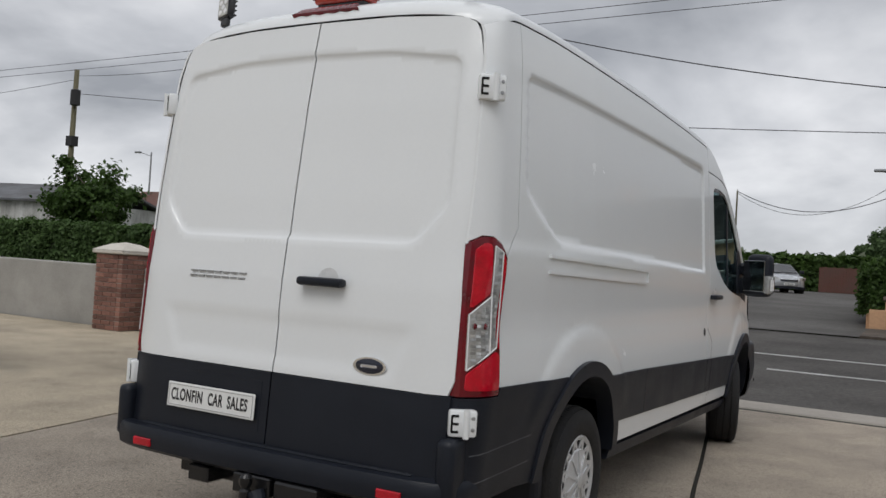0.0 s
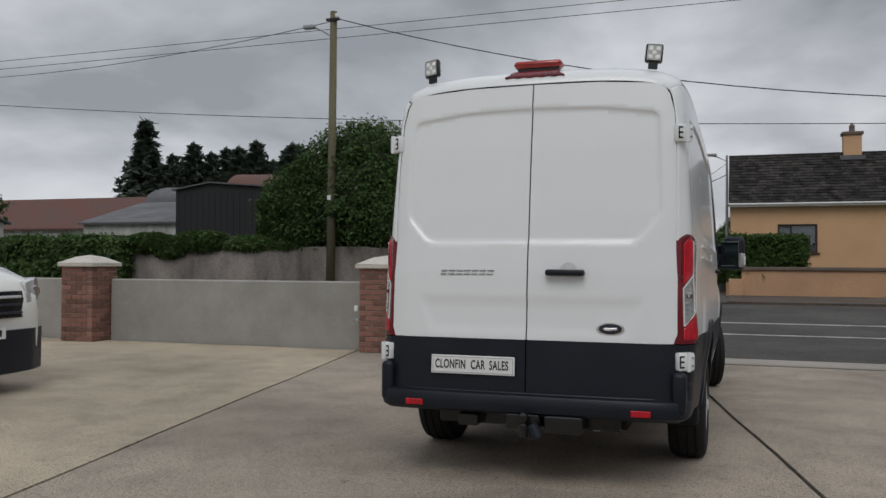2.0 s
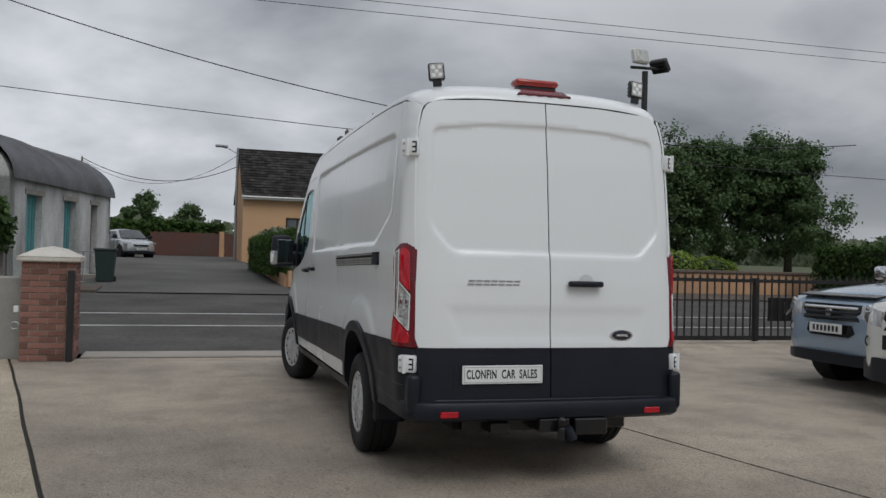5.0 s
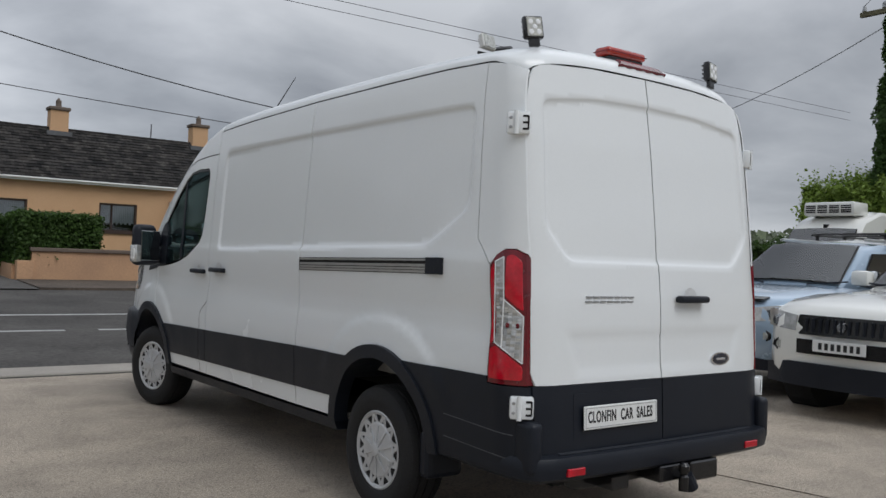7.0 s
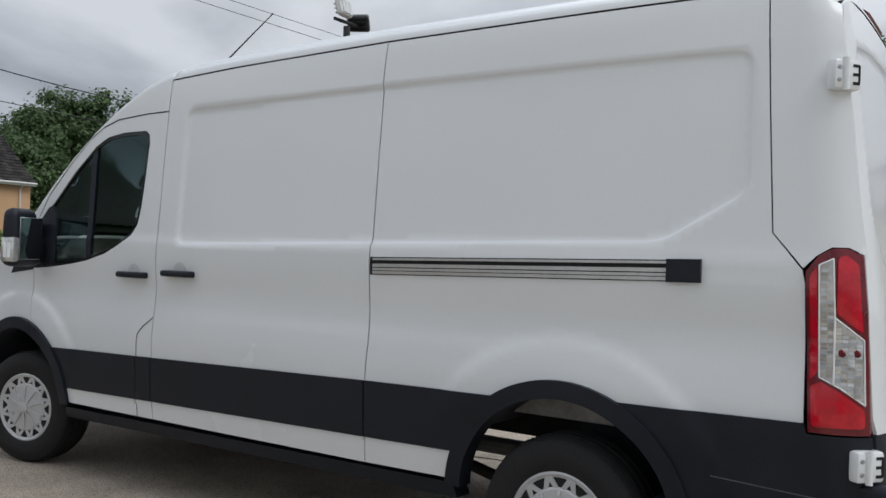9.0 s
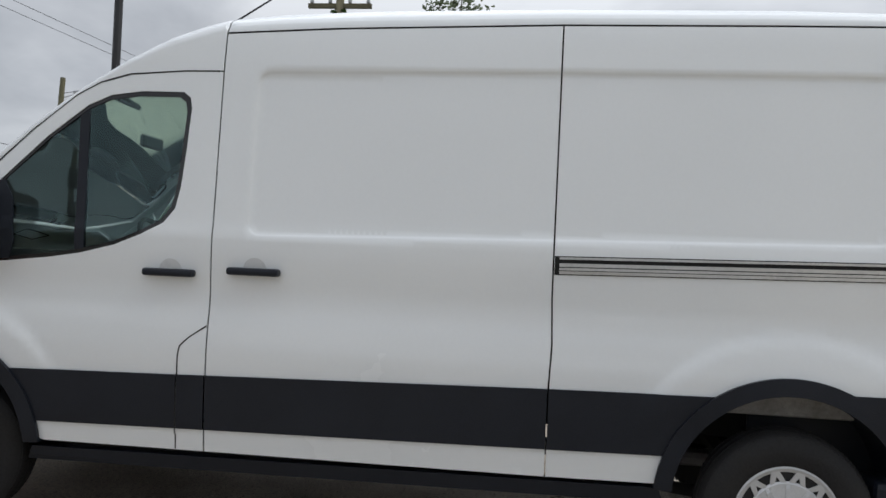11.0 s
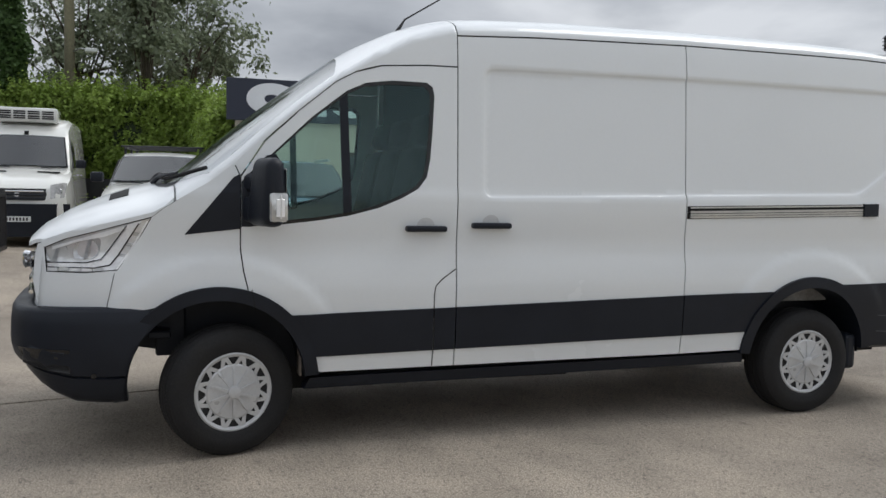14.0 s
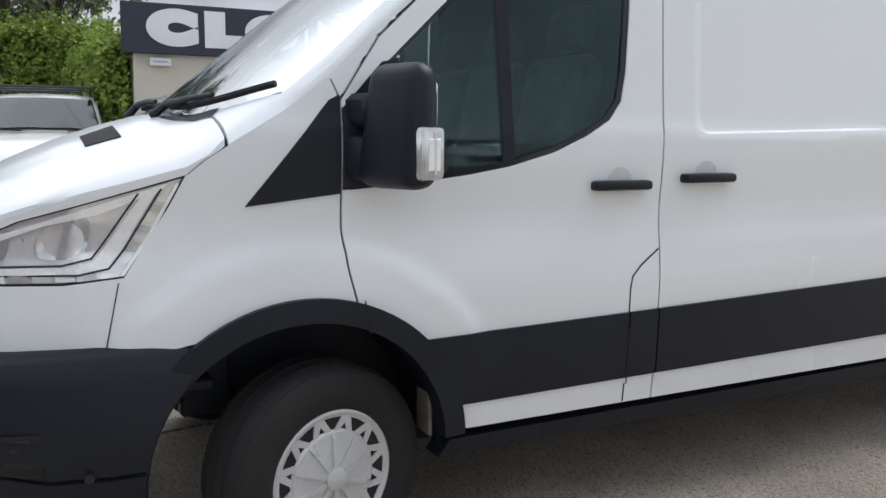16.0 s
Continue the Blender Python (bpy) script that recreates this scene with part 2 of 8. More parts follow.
CONCRETE = cast_concrete("yard_concrete", (0.395, 0.335, 0.265), (0.225, 0.197, 0.165))
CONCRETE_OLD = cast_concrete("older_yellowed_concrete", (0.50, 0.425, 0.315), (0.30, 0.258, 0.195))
CONC_PALE = surface("pale_concrete", (0.35, 0.32, 0.28), (0.22, 0.205, 0.18), big=0.8, fine=30, amount=0.7, rough=0.85, bump=0.25, grain=0.12)
JOINT = surface("joint_dirt", (0.022, 0.020, 0.017), (0.035, 0.036, 0.024), big=3, fine=40, rough=0.95, bump=0.4, grain=0.3)
ASPHALT = surface("worn_asphalt", (0.086, 0.080, 0.074), (0.046, 0.043, 0.041), big=0.5, fine=16, amount=0.9, rough=0.9, spec=0.3, bump=0.5, grain=0.4)
DRIVE = surface("driveway_tarmac", (0.115, 0.110, 0.104), (0.070, 0.066, 0.062), big=0.4, fine=14, amount=0.9, rough=0.92, spec=0.3, bump=0.4, grain=0.3)
LINE = surface("worn_white_road_line", (0.48, 0.48, 0.47), (0.22, 0.22, 0.215), big=2.5, fine=30, amount=0.8, rough=0.7, bump=0.1, grain=0.15)
GRASS = surface("rough_grass", (0.055, 0.075, 0.028), (0.085, 0.085, 0.04), big=0.15, fine=9, amount=0.8, rough=0.95, bump=0.5, grain=0.3)
RENDER_GREY = surface("grey_painted_render", (0.36, 0.35, 0.328), (0.225, 0.22, 0.20), big=1.1, fine=38, amount=0.75, rough=0.85, bump=0.2, grain=0.07)
BRICK = surface("red_brown_brick", (0.25, 0.12, 0.088), (0.13, 0.07, 0.058), big=3.5, fine=60, amount=0.6, rough=0.85, bump=0.35, rand=0.42, grain=0.2)
MORTAR = surface("mortar", (0.34, 0.31, 0.28), (0.24, 0.22, 0.2), big=2, fine=60, rough=0.9, bump=0.2, grain=0.15)
CAP = surface("concrete_pillar_cap", (0.60, 0.575, 0.52), (0.42, 0.37, 0.31), big=2.2, fine=40, amount=0.7, rough=0.85, bump=0.2, grain=0.1)
OLD_WALL = surface("stained_old_wall", (0.30, 0.27, 0.245), (0.075, 0.068, 0.062), big=0.9, fine=18, amount=0.95, rough=0.92, bump=0.4, grain=0.22, streak=0.35, bump_big=0.3)
PEACH = surface("peach_house_render", (0.63, 0.395, 0.225), (0.54, 0.33, 0.185), big=0.5, fine=22, amount=0.6, rough=0.88, bump=0.15, grain=0.07)
PEACH_DIRTY = surface("weathered_peach_render", (0.58, 0.35, 0.20), (0.40, 0.25, 0.16), big=0.6, fine=22, amount=0.7, rough=0.9, bump=0.2, grain=0.1)
VERGE = surface("muddy_gravel_verge", (0.10, 0.078, 0.060), (0.055, 0.044, 0.036), big=0.9, fine=12, amount=0.9, rough=0.95, bump=0.6, grain=0.35)
COPING = surface("dark_coping", (0.16, 0.125, 0.10), (0.10, 0.08, 0.07), big=1.2, fine=30, rough=0.9, bump=0.3, grain=0.15)
SLATE = surface("dark_roof_tile", (0.014, 0.013, 0.013), (0.080, 0.073, 0.066), big=1.6, fine=9, amount=0.55, rough=0.92, spec=0.25, bump=0.4, island=0.6, grain=0.5)
WHITEWOOD = surface("white_painted_board", (0.72, 0.72, 0.70), (0.55, 0.55, 0.52), big=1.5, fine=40, amount=0.4, rough=0.6, grain=0.05)
DARKWOOD = surface("dark_brown_window_frame", (0.05, 0.028, 0.02), rough=0.5, grain=0.1)
WHITEWASH = surface("peeling_whitewash", (0.64, 0.645, 0.63), (0.24, 0.235, 0.22), big=1.0, fine=14, amount=0.95, rough=0.92, bump=0.3, grain=0.16, streak=0.4)
TIN = surface("grey_corrugated_iron", (0.135, 0.14, 0.15), (0.075, 0.07, 0.07), big=0.7, fine=12, amount=0.8, rough=0.65, metal=0.2, grain=0.15)
TIN_RUST = surface("rusty_red_corrugated_iron", (0.125, 0.046, 0.033), (0.105, 0.078, 0.068), big=0.5, fine=12, amount=0.8, rough=0.8, grain=0.18)
TIN_BLACK = surface("black_painted_tin", (0.014, 0.015, 0.017), (0.026, 0.026, 0.028), big=0.5, fine=10, amount=0.7, rough=0.7, grain=0.2)
TEAL = surface("faded_teal_door_paint", (0.10, 0.33, 0.34), (0.07, 0.22, 0.23), big=1.6, fine=20, amount=0.7, rough=0.6, grain=0.12)
POLEWOOD = surface("mossy_pole_wood", (0.16, 0.15, 0.088), (0.085, 0.07, 0.05), big=1.2, fine=20, amount=0.8, rough=0.9, bump=0.4, grain=0.2, streak=0.2)
GATE_BLACK = surface("black_gate_paint", (0.014, 0.014, 0.016), (0.03, 0.028, 0.027), big=4, fine=60, amount=0.5, rough=0.45, grain=0.15)
CABLE = surface("cable_sheath", (0.03, 0.03, 0.032), rough=0.6, grain=0.1)
BARK = surface("bark", (0.09, 0.075, 0.055), (0.05, 0.042, 0.032), big=2, fine=25, rough=0.95, bump=0.6, grain=0.25)
STONE = surface("porch_stone", (0.42, 0.33, 0.25), (0.22, 0.15, 0.11), big=2.5, fine=18, amount=0.9, rough=0.9, bump=0.4, island=0.4, grain=0.2)
STONE_BLOCK = surface("porch_stone_block", (0.42, 0.33, 0.25), (0.22, 0.15, 0.11), big=2.5, fine=18, amount=0.9, rough=0.9, bump=0.4, rand=0.4, grain=0.2)
BIN_GREEN = surface("dark_green_bin_plastic", (0.02, 0.035, 0.035), big=3, fine=60, rough=0.5, grain=0.1)
CREAM = surface("cream_wall_paint", (0.62, 0.555, 0.45), (0.52, 0.46, 0.37), big=0.7, fine=25, amount=0.5, rough=0.85, bump=0.12, grain=0.05)
SIGN_NAVY = surface("navy_sign_board", (0.018, 0.023, 0.042), (0.028, 0.033, 0.05), big=1, fine=40, rough=0.45, grain=0.08)
SIGN_WHITE = surface("white_sign_lettering", (0.80, 0.81, 0.82), rough=0.5, grain=0.02)
CURTAIN = surface("white_net_curtain", (0.82, 0.83, 0.84), (0.62, 0.63, 0.64), big=6, fine=40, rough=0.9, grain=0.1)
DARKROOM = surface("dim_room", (0.02, 0.019, 0.018), rough=0.9, grain=0.1)


def leafy(name, a, b, rough=0.55):
    m = surface(name, a, b, big=0.7, fine=6, amount=0.8, rough=rough, island=0.32, grain=0.2, spec=0.22)
    nt = m.node_tree
    bs = nt.nodes["Principled BSDF"]
    tl = nt.nodes.new("ShaderNodeBsdfTranslucent")
    nt.links.new(bs.inputs["Base Color"].links[0].from_socket, tl.inputs[0])
    mx = nt.nodes.new("ShaderNodeMixShader")
    mx.inputs[0].default_value = 0.35
    nt.links.new(bs.outputs[0], mx.inputs[1])
    nt.links.new(tl.outputs[0], mx.inputs[2])
    nt.links.new(mx.outputs[0], nt.nodes["Material Output"].inputs[0])
    return m


LEAF_HEDGE = leafy("hedge_leaves", (0.060, 0.110, 0.024), (0.036, 0.072, 0.016))
LEAF_BRIGHT = leafy("sunlit_green_leaves", (0.255, 0.350, 0.066), (0.140, 0.215, 0.044))
LEAF_IVY = leafy("ivy_leaves", (0.088, 0.150, 0.046), (0.052, 0.094, 0.032))
LEAF_TREE = leafy("tree_leaves", (0.215, 0.250, 0.160), (0.135, 0.165, 0.100))
LEAF_WOOD = leafy("woodland_leaves", (0.120, 0.185, 0.078), (0.070, 0.112, 0.050))
LEAF_DARK = leafy("spruce_needles", (0.082, 0.104, 0.078), (0.056, 0.072, 0.058))


# ---- building helpers ----
def thing(name, label, category, at=(0, 0, 0), group="", kind="", turn=0.0):
    ob = new(name)
    ob.empty_display_size = 0.2
    ob.matrix_world = pose(*at, 0, 0, turn)
    return tagged(ob, label, category, group, kind)


def solid(name, bm, material, smooth=False, recalc=True):
    if recalc:
        bmesh.ops.recalc_face_normals(bm, faces=bm.faces)
    me = bpy.data.meshes.new(name)
    bm.to_mesh(me)
    bm.free()
    mats = material if isinstance(material, (list, tuple)) else [material]
    for m in mats:
        me.materials.append(m)
    if smooth:
        me.polygons.foreach_set("use_smooth", [True] * len(me.polygons))
        if smooth is not True:
            me.set_sharp_from_angle(angle=radians(smooth))
    return me


def part(name, bm, material, parent, label="", smooth=False, recalc=True, at=None):
    ob = new(name, solid(name, bm, material, smooth, recalc))
    ob.parent = parent
    if at is not None:
        ob.matrix_basis = at
    if label:
        ob["label"] = label
    return ob


def piece(name, me, parent, at):
    ob = new(name, me)
    ob.parent = parent
    ob.matrix_basis = at
    return ob


def structure(name, bm, material, label, category, smooth=False, recalc=True):
    ob = new(name, solid(name, bm, material, smooth, recalc))
    return tagged(ob, label, category, kind="structure")


def box(bm, x0, x1, y0, y1, z0, z1, bevel=0.0, seg=1, turn=None):
    r = bmesh.ops.create_cube(bm, size=1.0)
    vs = r["verts"]
    m = Matrix.Translation(((x0 + x1) / 2, (y0 + y1) / 2, (z0 + z1) / 2)) @ Matrix.Diagonal((abs(x1 - x0), abs(y1 - y0), abs(z1 - z0), 1))
    if turn is not None:
        m = turn @ m
    bmesh.ops.transform(bm, matrix=m, verts=vs)
    if bevel:
        es = list({e for v in vs for e in v.link_edges})
        bmesh.ops.bevel(bm, geom=es, offset=bevel, segments=seg, affect="EDGES", profile=0.5)
    return bm


def new_box(*a, **k):
    return box(bmesh.new(), *a, **k)


def prism(bm, pts, axis, a, b):
    """A polygon pts in the plane across axis, drawn out from a to b."""
    def put(p, h):
        return {"x": (h, p[0], p[1]), "y": (p[0], h, p[1]), "z": (p[0], p[1], h)}[axis]
    lo = [bm.verts.new(put(p, a)) for p in pts]
    hi = [bm.verts.new(put(p, b)) for p in pts]
    bm.faces.new(lo)
    bm.faces.new(hi[::-1])
    for i in range(len(pts)):
        j = (i + 1) % len(pts)
        bm.faces.new((lo[i], hi[i], hi[j], lo[j]))
    return bm


def lathe(bm, prof, n=32, axis="x", centre=(0, 0, 0)):
    """prof: (along, radius) pairs turned round axis."""
    rings = []
    for h, r in prof:
        ring = []
        for k in range(n):
            c, s = math.cos(2 * math.pi * k / n) * r, math.sin(2 * math.pi * k / n) * r
            p = {"x": (h, c, s), "y": (c, h, s), "z": (c, s, h)}[axis]
            ring.append(bm.verts.new((p[0] + centre[0], p[1] + centre[1], p[2] + centre[2])))
        rings.append(ring)
    for a, b in zip(rings, rings[1:]):
        for k in range(n):
            bm.faces.new((a[k], a[(k + 1) % n], b[(k + 1) % n], b[k]))
    for ring in (rings[0], rings[-1]):
        bm.faces.new(ring)
    return bm


def tube(bm, pts, r, n=8, ends=True):
    """A round rod along pts; r may be one number or one a point."""
    pts = [Vector(p) for p in pts]
    rs = r if isinstance(r, (list, tuple)) else [r] * len(pts)
    rings = []
    for i, p in enumerate(pts):
        d = (pts[min(i + 1, len(pts) - 1)] - pts[max(i - 1, 0)]).normalized()
        u = d.cross(Vector((0, 0, 1)) if abs(d.z) < 0.9 else Vector((1, 0, 0))).normalized()
        v = d.cross(u)
        rings.append([bm.verts.new(p + rs[i] * (u * math.cos(2 * math.pi * k / n) + v * math.sin(2 * math.pi * k / n))) for k in range(n)])
    for a, b in zip(rings, rings[1:]):
        for k in range(n):
            bm.faces.new((a[k], a[(k + 1) % n], b[(k + 1) % n], b[k]))
    if ends:
        bm.faces.new(rings[0])
        bm.faces.new(rings[-1])
    return bm


def sag(a, b, drop, n=24):
    a, b = Vector(a), Vector(b)
    return [a.lerp(b, i / n) - Vector((0, 0, drop * 4 * (i / n) * (1 - i / n))) for i in range(n + 1)]


def lettering(name, text, size, material, parent, at, depth=0.002, align="CENTER", wide=1.0, bold=0.0, label="", space=1.0):
    cu = bpy.data.curves.new(name, "FONT")
    cu.body, cu.size, cu.extrude, cu.align_x, cu.align_y, cu.offset, cu.space_character = text, size, depth, align, "CENTER", bold, space
    tmp = bpy.data.objects.new(name, cu)
    scene.collection.objects.link(tmp)
    me = bpy.data.meshes.new_from_object(tmp.evaluated_get(bpy.context.evaluated_depsgraph_get()))
    bpy.data.objects.remove(tmp)
    bpy.data.curves.remove(cu)
    me.transform(Matrix.Diagonal((wide, 1, 1, 1)))
    me.materials.clear()
    me.materials.append(material)
    ob = new(name, me)
    ob.parent = parent
    ob.matrix_basis = at
    if label:
        ob["label"] = label
    return ob


# ---- the setting ----
def land(x, y):
    """Height of the ground: level yard, road rising gently, higher gardens beyond."""
    if y < 8:
        z = 0.0
    elif y < 20:
        z = 0.35 * (y - 8) / 12
    elif y < 40:
        z = 0.35 + 0.65 * (y - 20) / 20
    else:
        z = 1.0 + min(1.0, (y - 40) * 0.01)
    return z


bm = bmesh.new()
xs = [-900, -500, -300, -180, -120, -80, -60, -45, -35, -28, -22, -16, -12, -8, -4, 0, 4, 8, 12, 16, 20, 26, 34, 45, 60, 80, 120, 180, 300, 500, 900]
ys = [-900, -500, -250, -120, -60, -30, -15, 0, 7.9, 9, 11, 14, 17, 19.9, 21, 22, 25, 30, 35, 40, 50, 60, 80, 120, 180, 300, 500, 900]
grid = [[bm.verts.new((x, y, land(x, y) - (0.14 if y < 20 else 0.05))) for x in xs] for y in ys]
for j in range(len(ys) - 1):
    for i in range(len(xs) - 1):
        bm.faces.new((grid[j][i], grid[j][i + 1], grid[j + 1][i + 1], grid[j + 1][i]))
structure("ground", bm, GRASS, "rough green grass fields reaching the horizon", "ground", smooth=True)

# concrete yard in long bays with dirty joints between
yard = thing("yard", "grey-brown concrete yard cast in long bays", "yard", kind="structure")
SK = -0.192


def joint_x(base, y):
    return base + SK * (y - 6.65) + 0.006 * math.sin(y * 1.3 + base) + 0.004 * math.sin(y * 9.7)


def bay(name, left, right, material):
    bm = bmesh.new()
    rows = []
    yy = [-30 + 0.5 * i for i in range(74)] + [6.98]
    for y in yy:
        a = -40.0 if left is None else joint_x(left, y) + 0.016
        b = 40.0 if right is None else joint_x(right, y) - 0.016
        cols = [a + (b - a) * k / 12 for k in range(13)]
        rows.append([bm.verts.new((x, y, 0.0)) for x in cols])
    for r0, r1 in zip(rows, rows[1:]):
        for k in range(12):
            bm.faces.new((r0[k], r0[k + 1], r1[k + 1], r1[k]))
    ed = [e for e in bm.edges if e.is_boundary]
    r = bmesh.ops.extrude_edge_only(bm, edges=ed)
    bmesh.ops.translate(bm, vec=(0, 0, -0.12), verts=[v for v in r["geom"] if isinstance(v, bmesh.types.BMVert)])
    return part(name, bm, material, yard)


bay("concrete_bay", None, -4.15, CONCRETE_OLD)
bay("concrete_bay", -4.15, 0.40, CONCRETE)
bay("concrete_bay", 0.40, None, CONCRETE)
part("joint_bed", new_box(-39, 39, -29, 7.0, -0.1, -0.018), JOINT, yard, "dark dirt and moss in the joints")
part("gutter_strip", new_box(-39, 39, 6.985, 7.095, -0.1, -0.004), JOINT, yard, "dark drain gap along the gate")

bm = bmesh.new()
rows = []
for y, x0 in ((6.984, 4.9), (7.6, 4.9), (8.3, 5.5), (9.2, 9.5), (10.4, 13.0), (12.5, 15.0)):
    rows.append([bm.verts.new((x0 + (40 - x0) * k / 20, y, 0.0 if y < 7 else 0.03 + 0.035 * (y - 7))) for k in range(21)])
for a, b in zip(rows, rows[1:]):
    for k in range(20):
        bm.faces.new((a[k], a[k + 1], b[k + 1], b[k]))
part("yard_apron", bm, CONCRETE, yard, smooth=True)
bm = new_box(-3.42, 4.3, 7.095, 7.72, -0.2, 0.012, bevel=0.012)
tagged(part("threshold", bm, CONC_PALE, None), "pale worn concrete threshold at the gateway", "threshold", kind="structure")

bm = bmesh.new()
for x0, x1 in ((-900, -60), (-60, -20), (-20, 0), (0, 20), (20, 60), (60, 900)):
    for y0, y1 in ((7.7, 10), (10, 13), (13, 16), (16, 18.6)):
        bm.faces.new([bm.verts.new((x, y, land(x, y) - (0.02 if y < 8 else 0.0))) for x, y in ((x0, y0), (x1, y0), (x1, y1), (x0, y1))])
bmesh.ops.remove_doubles(bm, verts=bm.verts, dist=0.001)
structure("road", bm, ASPHALT, "grey worn asphalt country road", "road", smooth=True)


def strip(name, x0, x1, y0, y1, lift, material, label, category, parent=None):
    bm = bmesh.new()
    n = max(1, int((x1 - x0) / 4))
    lo = [bm.verts.new((x0 + (x1 - x0) * i / n, y0, land(0, y0) + lift)) for i in range(n + 1)]
    hi = [bm.verts.new((x0 + (x1 - x0) * i / n, y1, land(0, y1) + lift)) for i in range(n + 1)]
    for i in range(n):
        bm.faces.new((lo[i], lo[i + 1], hi[i + 1], hi[i]))
    ed = [e for e in bm.edges if e.is_boundary]
    r = bmesh.ops.extrude_edge_only(bm, edges=ed)
    bmesh.ops.translate(bm, vec=(0, 0, -lift - 0.1), verts=[v for v in r["geom"] if isinstance(v, bmesh.types.BMVert)])
    if parent:
        return part(name, bm, material, parent)
    return structure(name, bm, material, label, category)


strip("centre_line", -80, 80, 13.25, 13.37, 0.006, LINE, "worn white line along the road", "road line")
for i in range(-14, 15):
    strip("edge_line", i * 5.6 + 0.2, i * 5.6 + 5.3, 11.05, 11.16, 0.006, LINE, "broken worn white edge line on the road", "road line")
strip("pavement", -80, -4.2, 18.6, 20.3, 0.07, VERGE, "brown gravelly verge with a low kerb along the road", "pavement")
strip("pavement", 0.9, 80, 18.6, 21.2, 0.06, VERGE, "dark narrow verge and kerb along the road", "pavement")

bm = bmesh.new()
prev = None
for i in range(16):
    y = 18.6 + i * 3.2
    row = [bm.verts.new((x, y, land(x, y) + 0.03)) for x in (-5.4 - 0.03 * (y - 18), -2.0, 1.1 if y < 22 else 0.9)]
    if prev:
        for k in range(2):
            bm.faces.new((prev[k], prev[k + 1], row[k + 1], row[k]))
    prev = row
structure("driveway", bm, DRIVE, "grey tarmac driveway climbing away from the road", "driveway", smooth=True)

# grey yard wall
bm = bmesh.new()
for x0, x1 in ((-40, -14.6), (-14.55, -9.4), (-8.75, -4.05)):
    box(bm, x0, x1, 7.02, 7.22, -0.1, 1.02, bevel=0.02)
structure("wall_yard", bm, RENDER_GREY, "low grey painted rendered yard wall", "wall")


def gate_pillar(x, y, w, h, label):
    t = thing("gate_pillar", label, "pillar", (x, y, 0))
    part("core", new_box(-w / 2 + 0.012, w / 2 - 0.012, -w / 2 + 0.012, w / 2 - 0.012, 0, h), MORTAR, t, "recessed pale mortar")
    bm = bmesh.new()
    b, c = w / 2 + 0.05, h + 0.06
    box(bm, -b, b, -b, b, h, c, bevel=0.012)
    base = [bm.verts.new(p) for p in ((-b, -b, c), (b, -b, c), (b, b, c), (-b, b, c))]
    mid_ = [bm.verts.new((p.co.x * 0.45, p.co.y * 0.45, c + 0.10)) for p in base]
    apex = bm.verts.new((0, 0, c + 0.135))
    for i in range(4):
        bm.faces.new((base[i], base[(i + 1) % 4], mid_[(i + 1) % 4], mid_[i]))
        bm.faces.new((mid_[i], mid_[(i + 1) % 4], apex))
    part("cap", bm, CAP, t, "weathered pyramid concrete cap")
    return t


pillar_gate = gate_pillar(-3.76, 6.98, 0.62, 1.22, "red-brown brick gate pillar with a concrete cap")
pillar_wall = gate_pillar(-9.07, 6.9, 0.62, 1.22, "red-brown brick wall pillar with a whitish cap")
pillar_far = gate_pillar(5.0, 8.55, 0.68, 1.28, "brick gate pillar behind the black gate")
part("gate_stop", new_box(0.22, 0.30, -0.36, -0.30, 0.0, 1.12, bevel=0.006), GATE_BLACK, pillar_gate, "black steel gate stop post")
bm = tube(bmesh.new(), [(-0.355 + 0.045 * math.cos(a), -0.335, 0.44 + 0.045 * math.sin(a)) for a in np.linspace(0, 2 * math.pi, 17)], 0.011, 8, ends=False)
part("eye_ring", bm, STEEL, pillar_gate, "galvanised latch ring")
part("latch", new_box(-0.375, -0.32, -0.345, -0.30, 0.60, 0.68, bevel=0.006), PLATE_WHITE, pillar_gate, "small white latch block")

# black steel gate with its stop, and the lamp post
gate = thing("sliding_gate", "black steel railing gate slid open beside the pillar", "gate", (0, 0, 0))
part("gate_frame", box(box(box(new_box(4.95, 12.6, 8.02, 8.07, 0.12, 0.2), 4.95, 12.6, 8.02, 8.07, 1.12, 1.18), 4.95, 5.01, 8.02, 8.07, 0.12, 1.18), 12.54, 12.6, 8.02, 8.07, 0.12, 1.18), GATE_BLACK, gate)
for xm in (7.4, 9.9):
    part("gate_upright", new_box(xm - 0.04, xm + 0.04, 8.0, 8.09, 0.1, 1.2), GATE_BLACK, gate)
bm = new_box(-0.011, 0.011, -0.011, 0.011, 0.2, 1.16)
top4 = [bm.verts.new((sx * 0.02, sy * 0.02, 1.18)) for sx, sy in ((-1, -1), (1, -1), (1, 1), (-1, 1))]
tip = bm.verts.new((0, 0, 1.29))
for i in range(4):
    bm.faces.new((top4[i], top4[(i + 1) % 4], tip))
bm.faces.new(top4)
bar_me = solid("bar", bm, GATE_BLACK)
for i in range(52):
    piece("bar", bar_me, gate, pose(5.12 + i * 0.145, 8.045, 0))
part("sign_back", new_box(7.7, 10.2, 8.09, 8.11, 0.45, 0.86), GATE_BLACK, gate, "dark board with lettering that faces the road")
lettering("sign_lettering", "CLONFIN", 0.36, ALU, gate, pose(8.95, 8.075, 0.65, 90, 0, 0) @ Matrix.Diagonal((-1, 1, 1, 1)), 0.004, wide=1.25)

